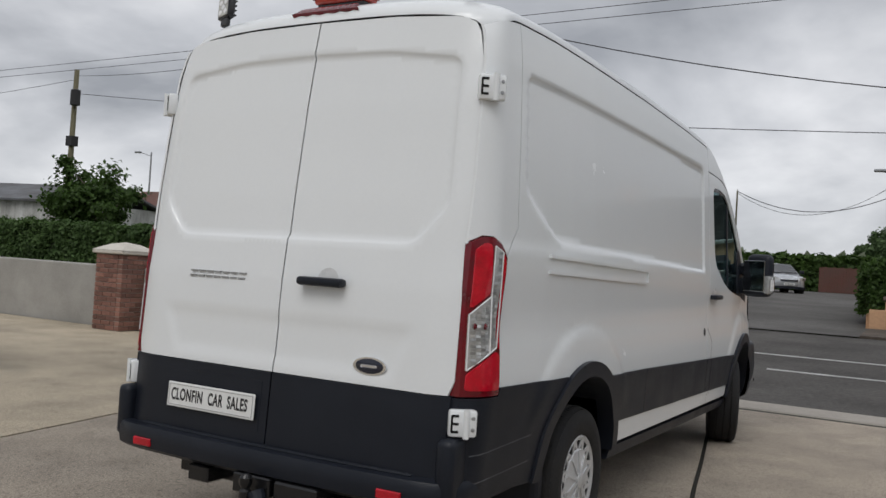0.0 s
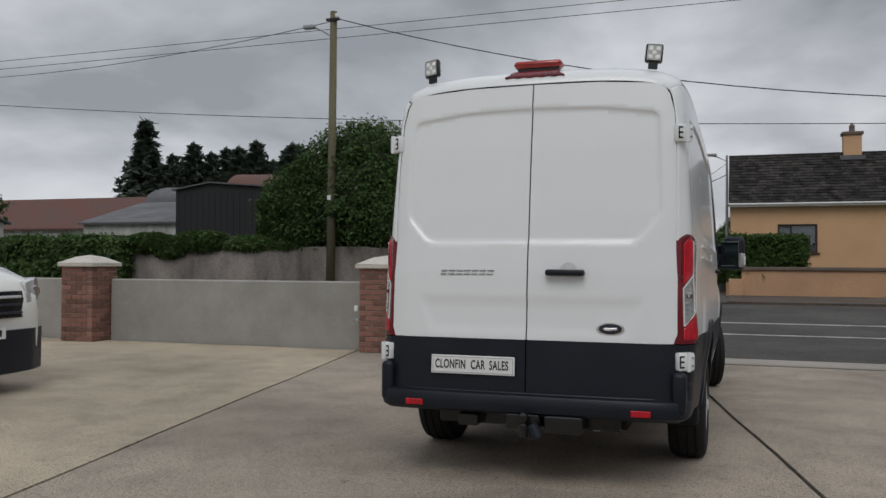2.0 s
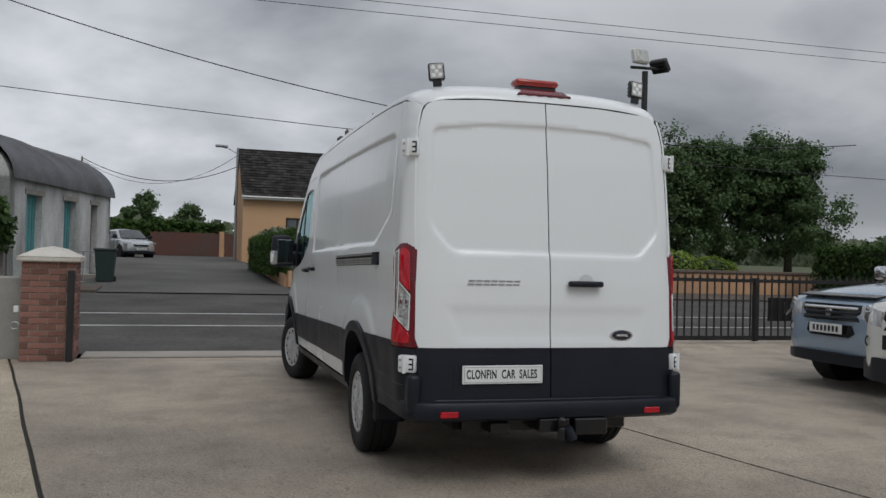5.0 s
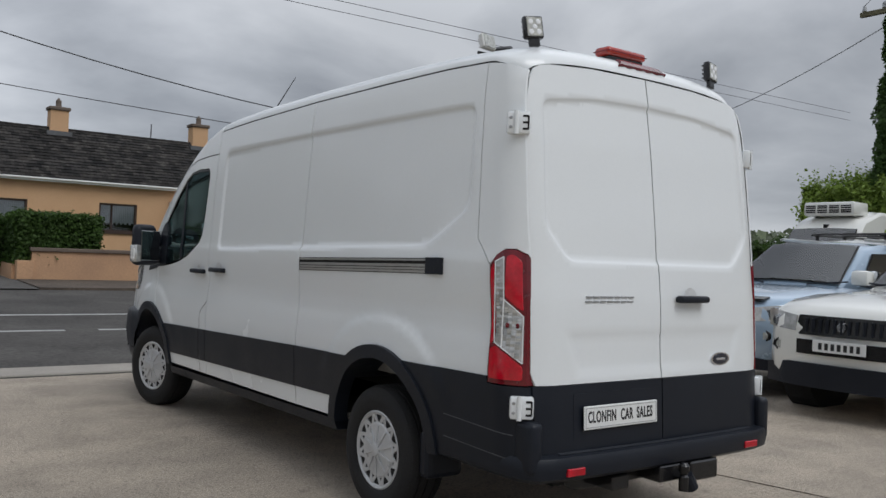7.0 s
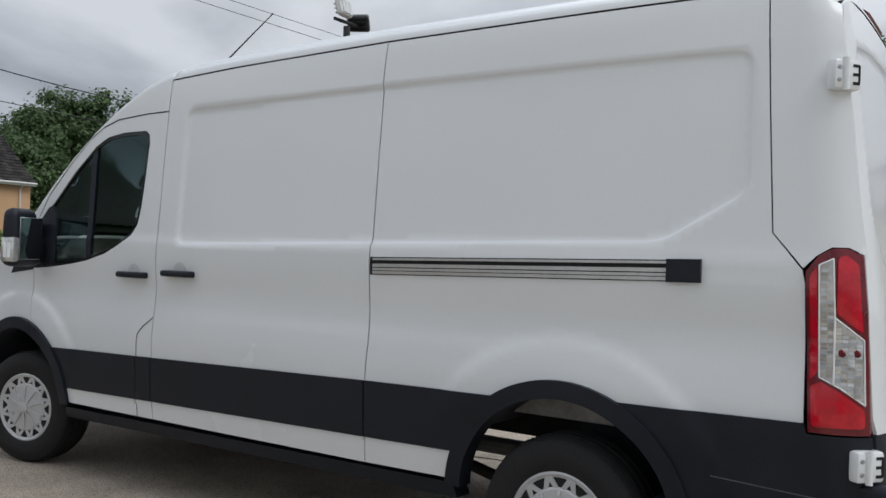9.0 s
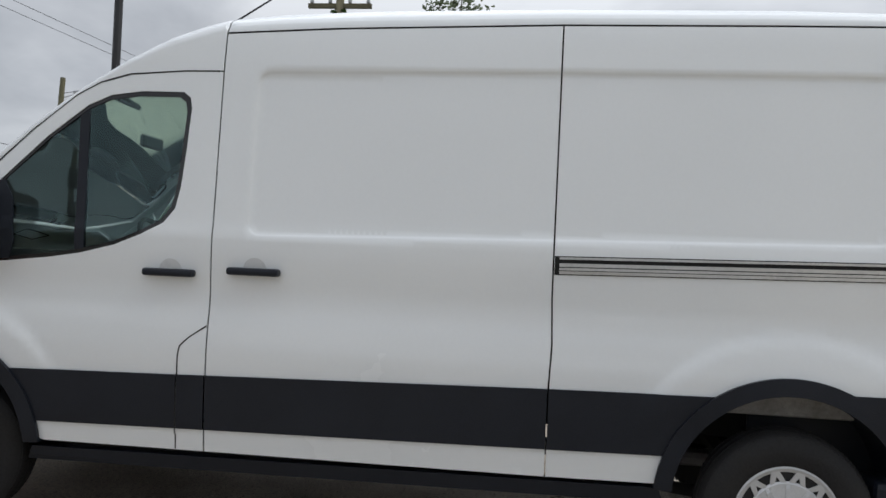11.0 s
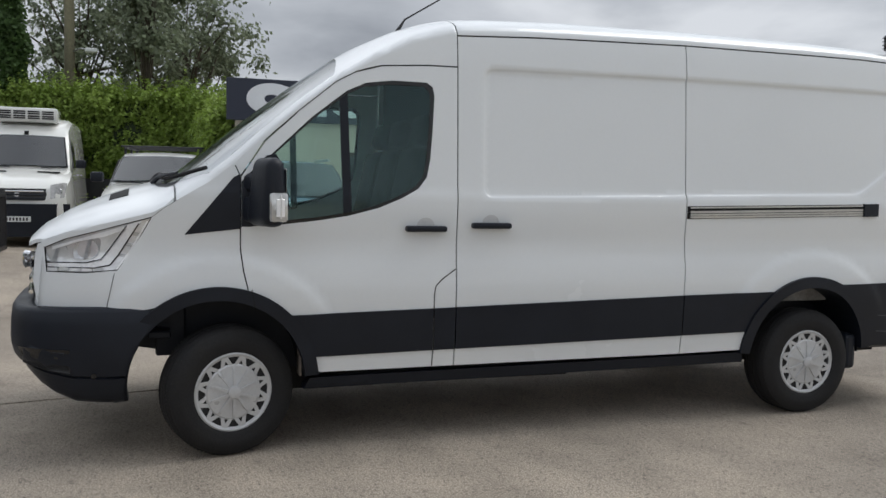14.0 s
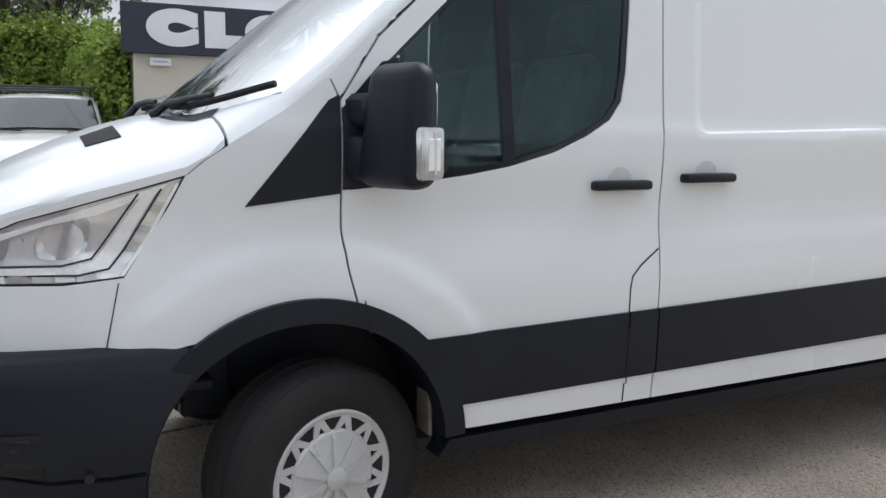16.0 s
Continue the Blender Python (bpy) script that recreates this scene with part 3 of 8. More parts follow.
gate2 = thing("gate_guide", "short black steel railing panel by the gate post", "gate", (0, 0, 0))
bm = new_box(3.28, 3.40, 7.42, 7.48, 0.1, 1.19, bevel=0.004)
for a in ((3.28, 4.5, 1.10, 1.19), (3.28, 4.5, 0.1, 0.24)):
    box(bm, a[0], a[1], 7.425, 7.475, a[2], a[3])
box(bm, 4.38, 4.52, 7.41, 7.47, 0.02, 1.34)
part("gate_frame", bm, GATE_BLACK, gate2)
for i in range(7):
    part("bar", new_box(3.52 + i * 0.128, 3.545 + i * 0.128, 7.44, 7.462, 0.24, 1.10), GATE_BLACK, gate2)
part("foot", new_box(4.25, 4.6, 7.38, 7.52, 0.0, 0.03), GATE_BLACK, gate2)
part("latch_post", new_box(4.60, 4.68, 7.43, 7.50, 0.02, 1.30, bevel=0.006), GATE_BLACK, gate2)

lamp_post = thing("lamp_post", "tall black steel post with two floodlights", "lamp post", (4.76, 7.4, 0))
part("post", tube(bmesh.new(), [(0, 0, 0), (0, 0, 4.45)], 0.048, 14), GATE_BLACK, lamp_post)
part("base_plate", new_box(-0.12, 0.12, -0.12, 0.12, 0, 0.015), GATE_BLACK, lamp_post)
part("bracket", tube(bmesh.new(), [(-0.25, 0, 4.5), (0.25, 0.03, 4.52)], 0.025, 8), GATE_BLACK, lamp_post)


def floodlight(parent, at, mat_body, label):
    fl = part("floodlight", new_box(-0.15, 0.15, -0.05, 0.05, -0.10, 0.13, bevel=0.02), mat_body, parent, label, at=at)
    part("glass", new_box(-0.13, 0.13, -0.058, -0.05, -0.08, 0.11), LAMP_GLASS, fl)
    part("fin", box(box(new_box(-0.12, 0.12, 0.05, 0.08, -0.06, -0.05), -0.12, 0.12, 0.05, 0.08, 0.0, 0.01), -0.12, 0.12, 0.05, 0.08, 0.06, 0.07), mat_body, fl)


floodlight(lamp_post, pose(-0.10, -0.02, 4.66, -14, 0, 14), WHITEWOOD, "white square floodlight")
floodlight(lamp_post, pose(0.30, 0.05, 4.56, -40, 0, 118), GATE_BLACK, "black floodlight")


# ---- cottage across the road ----
cot = thing("cottage", "long peach rendered cottage with a dark tiled roof", "house", (0, 40, 1.0))
CW, CD, EAVE, RIDGE = (0.8, 19.5), 6.6, 3.32, 6.05
wins = [(2.95, 2.30), (7.85, 2.36), (15.15, 2.40)]
WW, WH = 1.78, 1.36
cuts = sorted([(x, x + WW, zt - WH, zt) for x, zt in wins] + [(11.9, 13.3, 0.0, 2.1)])
edge = CW[0]
for x0, x1, z0, z1 in cuts:
    part("wall_panel", new_box(edge, x0, 0, 0.3, -0.5, EAVE), PEACH, cot)
    if z0 > 0:
        part("wall_panel", new_box(x0, x1, 0, 0.3, -0.5, z0), PEACH, cot)
    part("wall_panel", new_box(x0, x1, 0, 0.3, z1, EAVE), PEACH, cot)
    edge = x1
part("wall_panel", new_box(edge, CW[1], 0, 0.3, -0.5, EAVE), PEACH, cot)
for xa, xb in ((CW[0], CW[0] + 0.3), (CW[1] - 0.3, CW[1])):
    bm = prism(bmesh.new(), [(0.3, -0.5), (CD, -0.5), (CD, EAVE), (CD / 2, RIDGE - 0.1), (0.3, EAVE)], "x", xa, xb)
    part("gable_wall", bm, PEACH, cot)
part("back_wall", new_box(CW[0] + 0.3, CW[1] - 0.3, CD - 0.3, CD, -0.5, EAVE), PEACH, cot)
roof = part("roof", prism(prism(bmesh.new(), [(-0.28, EAVE - 0.02), (CD / 2, RIDGE - 0.06), (CD / 2, RIDGE - 0.18), (-0.28, EAVE - 0.14)], "x", CW[0] - 0.08, CW[1] + 0.08), [(CD / 2, RIDGE - 0.06), (CD + 0.28, EAVE - 0.02), (CD + 0.28, EAVE - 0.14), (CD / 2, RIDGE - 0.18)], "x", CW[0] - 0.08, CW[1] + 0.08), SLATE, cot, "dark weathered tiled roof")
rng = random.Random(4)
verts, faces = [], []
slope = Vector((0, CD / 2 + 0.28, RIDGE - EAVE - 0.04))
ln = slope.length
d = slope.normalized()
nrm = Vector((0, -d.z, d.y))
rows_n, tw = 17, 0.32
for r_ in range(rows_n):
    o = Vector((0, -0.3, EAVE)) + d * (ln * r_ / rows_n)
    x = CW[0] - 0.1 - (tw / 2 if r_ % 2 else 0)
    while x < CW[1] + 0.1:
        a, b = max(x, CW[0] - 0.1) + 0.006, min(x + tw, CW[1] + 0.1) - 0.006
        lift = 0.035 + rng.uniform(-0.006, 0.014)
        if b - a > 0.05:
            tl = ln / rows_n * 1.12
            base_ = [o + Vector((a, 0, 0)), o + Vector((b, 0, 0)), o + Vector((b, 0, 0)) + d * tl, o + Vector((a, 0, 0)) + d * tl]
            k = len(verts)
            verts += [base_[0] + nrm * lift, base_[1] + nrm * (lift + rng.uniform(-0.004, 0.006)), base_[2] + nrm * 0.012, base_[3] + nrm * 0.012, base_[0] - nrm * 0.005, base_[1] - nrm * 0.005]
            faces += [(k, k + 1, k + 2, k + 3), (k + 4, k + 5, k + 1, k)]
        x += tw
me = bpy.data.meshes.new("roof_tiles")
me.from_pydata([tuple(v) for v in verts], [], faces)
me.materials.append(SLATE)
tiles = new("roof_tiles", me)
tiles.parent = roof
tagged(tiles, kind="stuff", label="rows of dark roof tiles")
part("ridge_cap", tube(bmesh.new(), [(CW[0] - 0.1, CD / 2, RIDGE - 0.05), (CW[1] + 0.1, CD / 2, RIDGE - 0.05)], 0.09, 8), SLATE, cot)
part("fascia", new_box(CW[0] - 0.1, CW[1] + 0.1, -0.33, -0.28, EAVE - 0.17, EAVE - 0.03), WHITEWOOD, cot, "white fascia board")
part("gutter", tube(bmesh.new(), [(CW[0] - 0.1, -0.37, EAVE - 0.05), (CW[1] + 0.1, -0.37, EAVE - 0.05)], 0.05, 8), WHITEWOOD, cot, "white gutter")
for x, zt in wins:
    w = part("window", box(box(box(box(new_box(x, x + 0.09, 0.06, 0.16, zt - WH, zt), x + WW - 0.09, x + WW, 0.06, 0.16, zt - WH, zt), x + 0.09, x + WW - 0.09, 0.06, 0.16, zt - 0.09, zt), x + 0.09, x + WW - 0.09, 0.06, 0.16, zt - WH, zt - WH + 0.09), x + WW * 0.32, x + WW * 0.32 + 0.07, 0.07, 0.15, zt - WH + 0.09, zt - 0.09), DARKWOOD, cot, "dark brown framed window")
    part("pane", new_box(x + 0.05, x + WW - 0.05, 0.105, 0.115, zt - WH + 0.05, zt - 0.05), PANE, w)
    part("sill", new_box(x - 0.1, x + WW + 0.1, -0.08, 0.14, zt - WH - 0.09, zt - WH), DARKWOOD, w)
    bm = bmesh.new()
    cols = 40
    for half, (ca, cb) in enumerate(((0.1, WW * 0.32), (WW * 0.32 + 0.07, WW - 0.1))):
        p0 = None
        for k in range(cols + 1):
            cx = x + ca + (cb - ca) * k / cols
            cy = 0.19 + 0.012 * math.sin(k * 1.9)
            drop = 0.95 + 0.06 * math.sin(k * 0.8)
            q = (bm.verts.new((cx, cy, zt - 0.09)), bm.verts.new((cx, cy, zt - drop)))
            if p0:
                bm.faces.new((p0[0], q[0], q[1], p0[1]))
            p0 = q
    part("net_curtain", bm, CURTAIN, w)
    part("room_back", new_box(x - 0.2, x + WW + 0.2, 0.9, 0.95, zt - WH - 0.2, zt + 0.1), DARKROOM, w)
for cx in (6.6, 13.75):
    ch = part("chimney", new_box(cx - 0.42, cx + 0.42, CD / 2 - 0.35, CD / 2 + 0.35, RIDGE - 0.5, RIDGE + 0.85), PEACH, cot)
    part("chimney_cap", new_box(cx - 0.5, cx + 0.5, CD / 2 - 0.43, CD / 2 + 0.43, RIDGE + 0.85, RIDGE + 1.02, bevel=0.03), COPING, ch)
    part("pot", lathe(bmesh.new(), [(RIDGE + 1.02, 0.16), (RIDGE + 1.2, 0.13), (RIDGE + 1.36, 0.14), (RIDGE + 1.38, 0.10), (RIDGE + 1.5, 0.03)], 14, "z", (cx, CD / 2, 0)), COPING, ch)
    part("flashing", new_box(cx - 0.6, cx + 0.55, CD / 2 - 0.62, CD / 2 - 0.3, RIDGE - 0.42, RIDGE - 0.2, turn=None), TIN, ch)
part("vent_pipe", tube(bmesh.new(), [(11.2, CD / 2, RIDGE - 0.1), (11.2, CD / 2, RIDGE + 0.75)], 0.03, 8), TIN, cot, "thin dark pipe on the ridge")
part("downpipe", tube(bmesh.new(), [(CW[1] - 0.55, -0.06, -0.4), (CW[1] - 0.55, -0.06, EAVE - 0.35), (CW[1] - 0.55, -0.35, EAVE - 0.08)], 0.04, 8), WHITEWOOD, cot, "white rainwater pipe")
# stone porch with a round arch
porch = part("porch", box(box(new_box(11.15, 14.05, -1.5, 0.0, 2.45, 2.62), 11.3, 11.75, -1.35, 0, -0.5, 2.45), 13.45, 13.9, -1.35, 0, -0.5, 2.45), STONE, cot, "stone-faced arched porch")
bm = bmesh.new()
n = 14
for k in range(n):
    a0, a1 = math.pi * k / n, math.pi * (k + 1) / n
    pts = [(12.6 - r * math.cos(a), 1.35 + r * math.sin(a)) for a, r in ((a0 + 0.02, 0.85), (a1 - 0.02, 0.85), (a1 - 0.02, 1.12), (a0 + 0.02, 1.12))]
    part("arch_stone", prism(bmesh.new(), pts, "y", -1.42, -1.3), STONE_BLOCK, porch)
for sx in (11.62, 13.3):
    for k in range(5):
        part("arch_stone", new_box(sx, sx + 0.28 - 0.06 * (k % 2), -1.42, -1.3, -0.3 + k * 0.33, 0.0 + k * 0.33), STONE_BLOCK, porch)
bm = bmesh.new()
pts = [(11.75, 1.35)] + [(12.6 - 0.85 * math.cos(math.pi * k / 14), 1.35 + 0.85 * math.sin(math.pi * k / 14)) for k in range(15)] + [(13.45, 1.35), (13.45, 2.45), (11.75, 2.45)]
prism(bm, pts, "y", -1.35, -1.15)
part("arch_wall", bm, STONE, porch)
rng = random.Random(9)
bm = bmesh.new()
for sx0 in (11.3, 13.45):
    z = -0.4
    while z < 2.4:
        h_ = rng.uniform(0.16, 0.28)
        xx = sx0
        while xx < sx0 + 0.42:
            w_ = rng.uniform(0.18, 0.3)
            part("facing_stone", new_box(xx, max(min(xx + w_, sx0 + 0.45) - 0.02, xx + 0.05), -1.38 - rng.uniform(0, 0.02), -1.35, z, z + h_ - 0.02), STONE_BLOCK, porch)
            xx += w_
        z += h_
part("porch_door", new_box(11.9, 13.3, 0.1, 0.16, -0.3, 2.1), DARKWOOD, porch, "dark panelled front door")

# garden wall before the cottage
gw = thing("garden_wall", "low peach garden wall with a dark coping", "wall", (0, 21.3, 0.3), kind="structure")
part("wall", new_box(1.25, 34, 0, 0.22, -0.3, 0.86), PEACH_DIRTY, gw)
part("coping", new_box(1.2, 34.1, -0.06, 0.28, 0.86, 0.96, bevel=0.015), COPING, gw, "dark coping")
part("end_pier", new_box(0.9, 1.3, -0.06, 0.3, -0.3, 0.62, bevel=0.01), PEACH_DIRTY, gw)
bm = prism(bmesh.new(), [(0.22, -0.3), (9.0, 0.1), (9.0, 0.72), (0.22, 0.5)], "x", 0.82, 1.02)
part("return_wall", bm, PEACH_DIRTY, gw)

# ---- whitewashed barn ----
barn = thing("barn", "old whitewashed barn with a curved corrugated roof", "barn", (-6.6, 20.6, 0.3), turn=-14.4)
BL, BW, BE = 7.95, 4.8, 3.0
doors = [(1.08, 1.05), (3.75, 1.0), (6.05, 0.62)]
e0 = 0.0
for y0, w in doors:
    part("wall_panel", new_box(-0.35, 0, e0, y0, -0.4, BE), WHITEWASH, barn)
    part("wall_panel", new_box(-0.35, 0, y0, y0 + w, 2.6, BE), WHITEWASH, barn)
    e0 = y0 + w
part("wall_panel", new_box(-0.35, 0, e0, BL, -0.4, BE), WHITEWASH, barn)
for ya, yb in ((0.0, 0.35), (BL - 0.35, BL)):
    inner = [(-BW / 2 + (BW / 2) * math.cos(math.pi * k / 20), BE - 0.08 + 1.41 * math.sin(math.pi * k / 20)) for k in range(21)]
    part("gable_wall", prism(bmesh.new(), [(0, -0.4)] + inner + [(-BW, -0.4)], "y", ya, yb), WHITEWASH, barn)
part("back_wall", new_box(-BW, -BW + 0.35, 0, BL, -0.4, BE), WHITEWASH, barn)
for nm, ya, yb, lift in (("roof", -0.12, 3.2, 0.05), ("roof", 3.1, BL + 0.15, 0.0)):
    bm = bmesh.new()
    rows = []
    nn = int((yb - ya) / 0.05)
    for i in range(nn + 1):
        y = ya + (yb - ya) * i / nn
        cr = 0.022 * math.sin(i * math.pi * 0.5) + lift
        rows.append([bm.verts.new((-BW / 2 + (BW / 2 + 0.12 + cr) * math.cos(math.pi * k / 24), y, BE - 0.05 + (1.5 + cr) * math.sin(math.pi * k / 24))) for k in range(25)])
    for a, b in zip(rows, rows[1:]):
        for k in range(24):
            bm.faces.new((a[k], a[k + 1], b[k + 1], b[k]))
    part(nm, bm, TIN, barn, "grey curved corrugated iron", smooth=True)
for i, (y0, w) in enumerate(doors):
    dr = part("door", new_box(-0.26, -0.2, y0, y0 + w, -0.1, 2.6), TEAL if i < 2 else DARKWOOD, barn, "faded teal plank door" if i < 2 else "dark doorway")
    for k in range(1, 5):
        part("plank_groove", new_box(-0.2, -0.196, y0 + w * k / 5 - 0.008, y0 + w * k / 5 + 0.008, 0, 2.45), GAP, dr)
    part("lintel", new_box(-0.02, 0.03, y0 - 0.12, y0 + w + 0.12, 2.6, 2.74), CONC_PALE, dr)
rail = thing("metal_railing", "thin grey metal railing before the barn doors", "railing", (-5.6, 20.8, 0.38), turn=-14.4)
part("rail", tube(tube(bmesh.new(), [(0, 0, 0.95), (0, 5.0, 0.95)], 0.02), [(0, 0, 0.5), (0, 5.0, 0.5)], 0.015), STEEL, rail)
for k in range(5):
    part("post", tube(bmesh.new(), [(0, 1.25 * k, 0), (0, 1.25 * k, 0.95)], 0.02), STEEL, rail)
steps = thing("step", "worn concrete step before the barn", "step", (-6.3, 21.0, 0.3), turn=-14.4)
part("tread", box(new_box(0, 1.1, 0.2, 4.2, 0, 0.16), 0, 0.7, 0.3, 4.0, 0.16, 0.32), CONC_PALE, steps)

wb = thing("wheelie_bin", "dark green wheelie bin standing on the path", "bin", (-4.30, 22.6, 0.42))
bm = bmesh.new()
lo = [bm.verts.new((sx * 0.22, sy * 0.25, 0.06)) for sx, sy in ((-1, -1), (1, -1), (1, 1), (-1, 1))]
hi = [bm.verts.new((sx * 0.29, sy * 0.34, 0.95)) for sx, sy in ((-1, -1), (1, -1), (1, 1), (-1, 1))]
bm.faces.new(lo)
bm.faces.new(hi)
for i in range(4):
    bm.faces.new((lo[i], lo[(i + 1) % 4], hi[(i + 1) % 4], hi[i]))
part("bin_body", bm, BIN_GREEN, wb)
part("lid", new_box(-0.32, 0.32, -0.37, 0.37, 0.95, 1.03, bevel=0.03, seg=2), BIN_GREEN, wb)
for s in (-1, 1):
    part("wheel", lathe(bmesh.new(), [(-0.03, 0.1), (0.03, 0.1)], 14, "x", (s * 0.25, 0.26, 0.1)), RUBBER, wb)

# old dark wall along the far side of the road
bm = bmesh.new()
rng = random.Random(2)
x = -46.0
while x < -6.7:
    w = rng.uniform(1.6, 3.0)
    x1 = min(x + w, -6.65)
    box(bm, x, x1 + 0.01, 20.35 + rng.uniform(-0.03, 0.03), 20.65, 0.1, 1.78 + rng.uniform(-0.06, 0.06), bevel=0.02)
    x = x1
structure("wall_old", bm, OLD_WALL, "old stained grey boundary wall overgrown with ivy", "wall")


def shed(name, label, x, y, z, w, dpt, eave, rise, wall_mat, roof_mat, style, turn=0.0, base=0.0):
    t = thing(name, label, "shed", (x, y, z), turn=turn)
    part("wall", box(box(box(new_box(0, w, 0, 0.2, base, eave), 0, 0.2, 0.2, dpt, base, eave), w - 0.2, w, 0.2, dpt, base, eave), 0.2, w - 0.2, dpt - 0.2, dpt, base, eave), wall_mat, t)
    if style == "lean":
        part("roof", prism(bmesh.new(), [(-0.2, eave + 0.02), (dpt + 0.2, eave + rise), (dpt + 0.2, eave + rise - 0.1), (-0.2, eave - 0.08)], "x", -0.2, w + 0.2), roof_mat, t)
    elif style == "gable":
        part("roof", prism(prism(bmesh.new(), [(-0.3, eave), (dpt / 2, eave + rise), (dpt / 2, eave + rise - 0.12), (-0.3, eave - 0.12)], "x", -0.3, w + 0.3), [(dpt / 2, eave + rise), (dpt + 0.3, eave), (dpt + 0.3, eave - 0.12), (dpt / 2, eave + rise - 0.12)], "x", -0.3, w + 0.3), roof_mat, t)
    else:
        n_ = 16
        outer = [(dpt / 2 - (dpt / 2 + 0.1) * math.cos(math.pi * k / n_), eave + rise * math.sin(math.pi * k / n_)) for k in range(n_ + 1)]
        part("roof", prism(bmesh.new(), outer, "x", -0.15, w + 0.15), roof_mat, t, smooth=30)
    bm_ = bmesh.new()
    k = 0.0
    while k < w:
        box(bm_, k, k + 0.03, -0.025, 0.0, base + 0.1, eave - 0.1)
        k += 0.6
    part("sheet_ribs", bm_, wall_mat, t)
    return t


bs = thing("black_shed", "black tin farm shed behind the ivy wall", "shed", (-21.9, 27.0, 0.4))
part("front_wall", prism(bmesh.new(), [(0, 0), (6.2, 0), (6.2, 3.9), (1.75, 4.27), (0, 4.02)], "y", 0, 0.15), TIN_BLACK, bs)
for xa in (0.0, 6.05):
    part("side_wall", new_box(xa, xa + 0.15, 0.15, 6.0, 0, 3.85), TIN_BLACK, bs)
part("roof_slope", prism(bmesh.new(), [(-0.12, 4.07), (1.75, 4.36), (1.75, 4.30), (-0.12, 4.01)], "y", -0.15, 6.1), TIN, bs)
part("roof_slope", prism(bmesh.new(), [(1.75, 4.36), (6.3, 3.97), (6.3, 3.91), (1.75, 4.30)], "y", -0.15, 6.1), TIN, bs)
for k in range(20):
    part("sheet_rib", new_box(0.15 + k * 0.3, 0.18 + k * 0.3, -0.02, 0, 0.1, 3.85), TIN_BLACK, bs)
shed("slate_shed", "low shed with a grey slate roof", -29.4, 30.0, 0.5, 5.9, 4.5, 2.72, 1.35, WHITEWASH, TIN, "lean")
shed("grey_shed", "farm shed with a grey curved iron roof", -29.6, 35.2, 0.6, 6.0, 6, 4.0, 1.05, TIN_BLACK, TIN, "arch")
shed("red_shed", "farm shed with a rusty red curved roof", -26.4, 38.0, 0.6, 9.5, 7, 4.5, 1.55, TIN_BLACK, TIN_RUST, "arch", turn=14)
shed("red_barn", "long low barn with a rusty red roof", -53.0, 42.0, 0.8, 15.6, 7, 2.75, 2.3, WHITEWASH, TIN_RUST, "gable", turn=0)
shed("white_shed", "white shed with a corrugated roof behind a wall", -50.0, 24.6, 0.4, 12.4, 8, 3.2, 1.15, WHITEWASH, TIN, "gable", turn=12)

# ---- sales office ----
off = thing("sales_office", "cream flat-roofed sales office with a navy sign", "building", (10.9, 3.93, 0))
bm = box(box(box(box(new_box(0, 0.25, -2.1, 0, -0.1, 2.75), 0, 0.25, -12, -3.5, -0.1, 2.75), 0, 0.25, -3.5, -2.1, 2.1, 2.75), 0, 0.25, -3.5, -2.1, -0.1, 0.9), 0.25, 8, -0.25, 0, -0.1, 2.75)
box(box(bm, 7.75, 8, -12, -0.25, -0.1, 2.75), 0.25, 7.75, -12, -11.75, -0.1, 2.75)
part("wall", bm, CREAM, off)
part("roof", new_box(-0.02, 8.1, -12.1, 0.1, 2.75, 2.95), TIN_BLACK, off)
w = part("window", box(box(new_box(0.08, 0.16, -3.5, -3.42, 0.9, 2.1), 0.08, 0.16, -2.18, -2.1, 0.9, 2.1), 0.08, 0.16, -3.42, -2.18, 2.02, 2.1), DARKWOOD, off)
part("pane", new_box(0.11, 0.12, -3.45, -2.15, 0.9, 2.05), PANE, w)
part("room_back", new_box(1.2, 1.25, -5, -1, 0.5, 2.6), DARKROOM, w)
sb = part("sign_board", new_box(-0.12, -0.03, -12.0, 0.17, 2.62, 3.39, bevel=0.01), SIGN_NAVY, off, "navy sign board with large white capitals")
lettering("sign_lettering", "CLONFIN CAR SALES", 0.60, SIGN_WHITE, sb, pose(-0.125, -0.26, 3.005, 90, 0, -90), 0.012, align="LEFT", wide=1.5, bold=0.078, space=1.50)
bx = part("alarm_box", new_box(-0.1, 0.0, -0.55, -0.23, 2.44, 2.56, bevel=0.01), WHITEWOOD, off, "small white alarm box")
part("text_bar", new_box(-0.103, -0.1, -0.5, -0.28, 2.49, 2.52), STEEL, bx)
# rear and side of the yard
bm = box(box(new_box(-40, 40, -30.3, -30, -0.1, 2.4), -40.3, -40, -30, 7.2, -0.1, 2.2), 40, 40.3, -30, 14, -0.1, 2.2)
structure("wall_back", bm, RENDER_GREY, "plain grey rendered wall closing the yard", "wall")
bm = new_box(19.05, 19.2, -10, 16, -0.1, 1.5)
structure("fence_dark", bm, TIN_BLACK, "dark timber fence under the hedge", "fence")


# ---- the panel van ----
from mathutils.geometry import delaunay_2d_cdt


def lerp_table(tab, v):
    return float(np.interp(v, tab[0], tab[1]))


def table(*pairs):
    return ([p[0] for p in pairs], [p[1] for p in pairs])


def ease(a, b, v):
    t = min(1.0, max(0.0, (v - a) / (b - a)))
    return t * t * (3 - 2 * t)


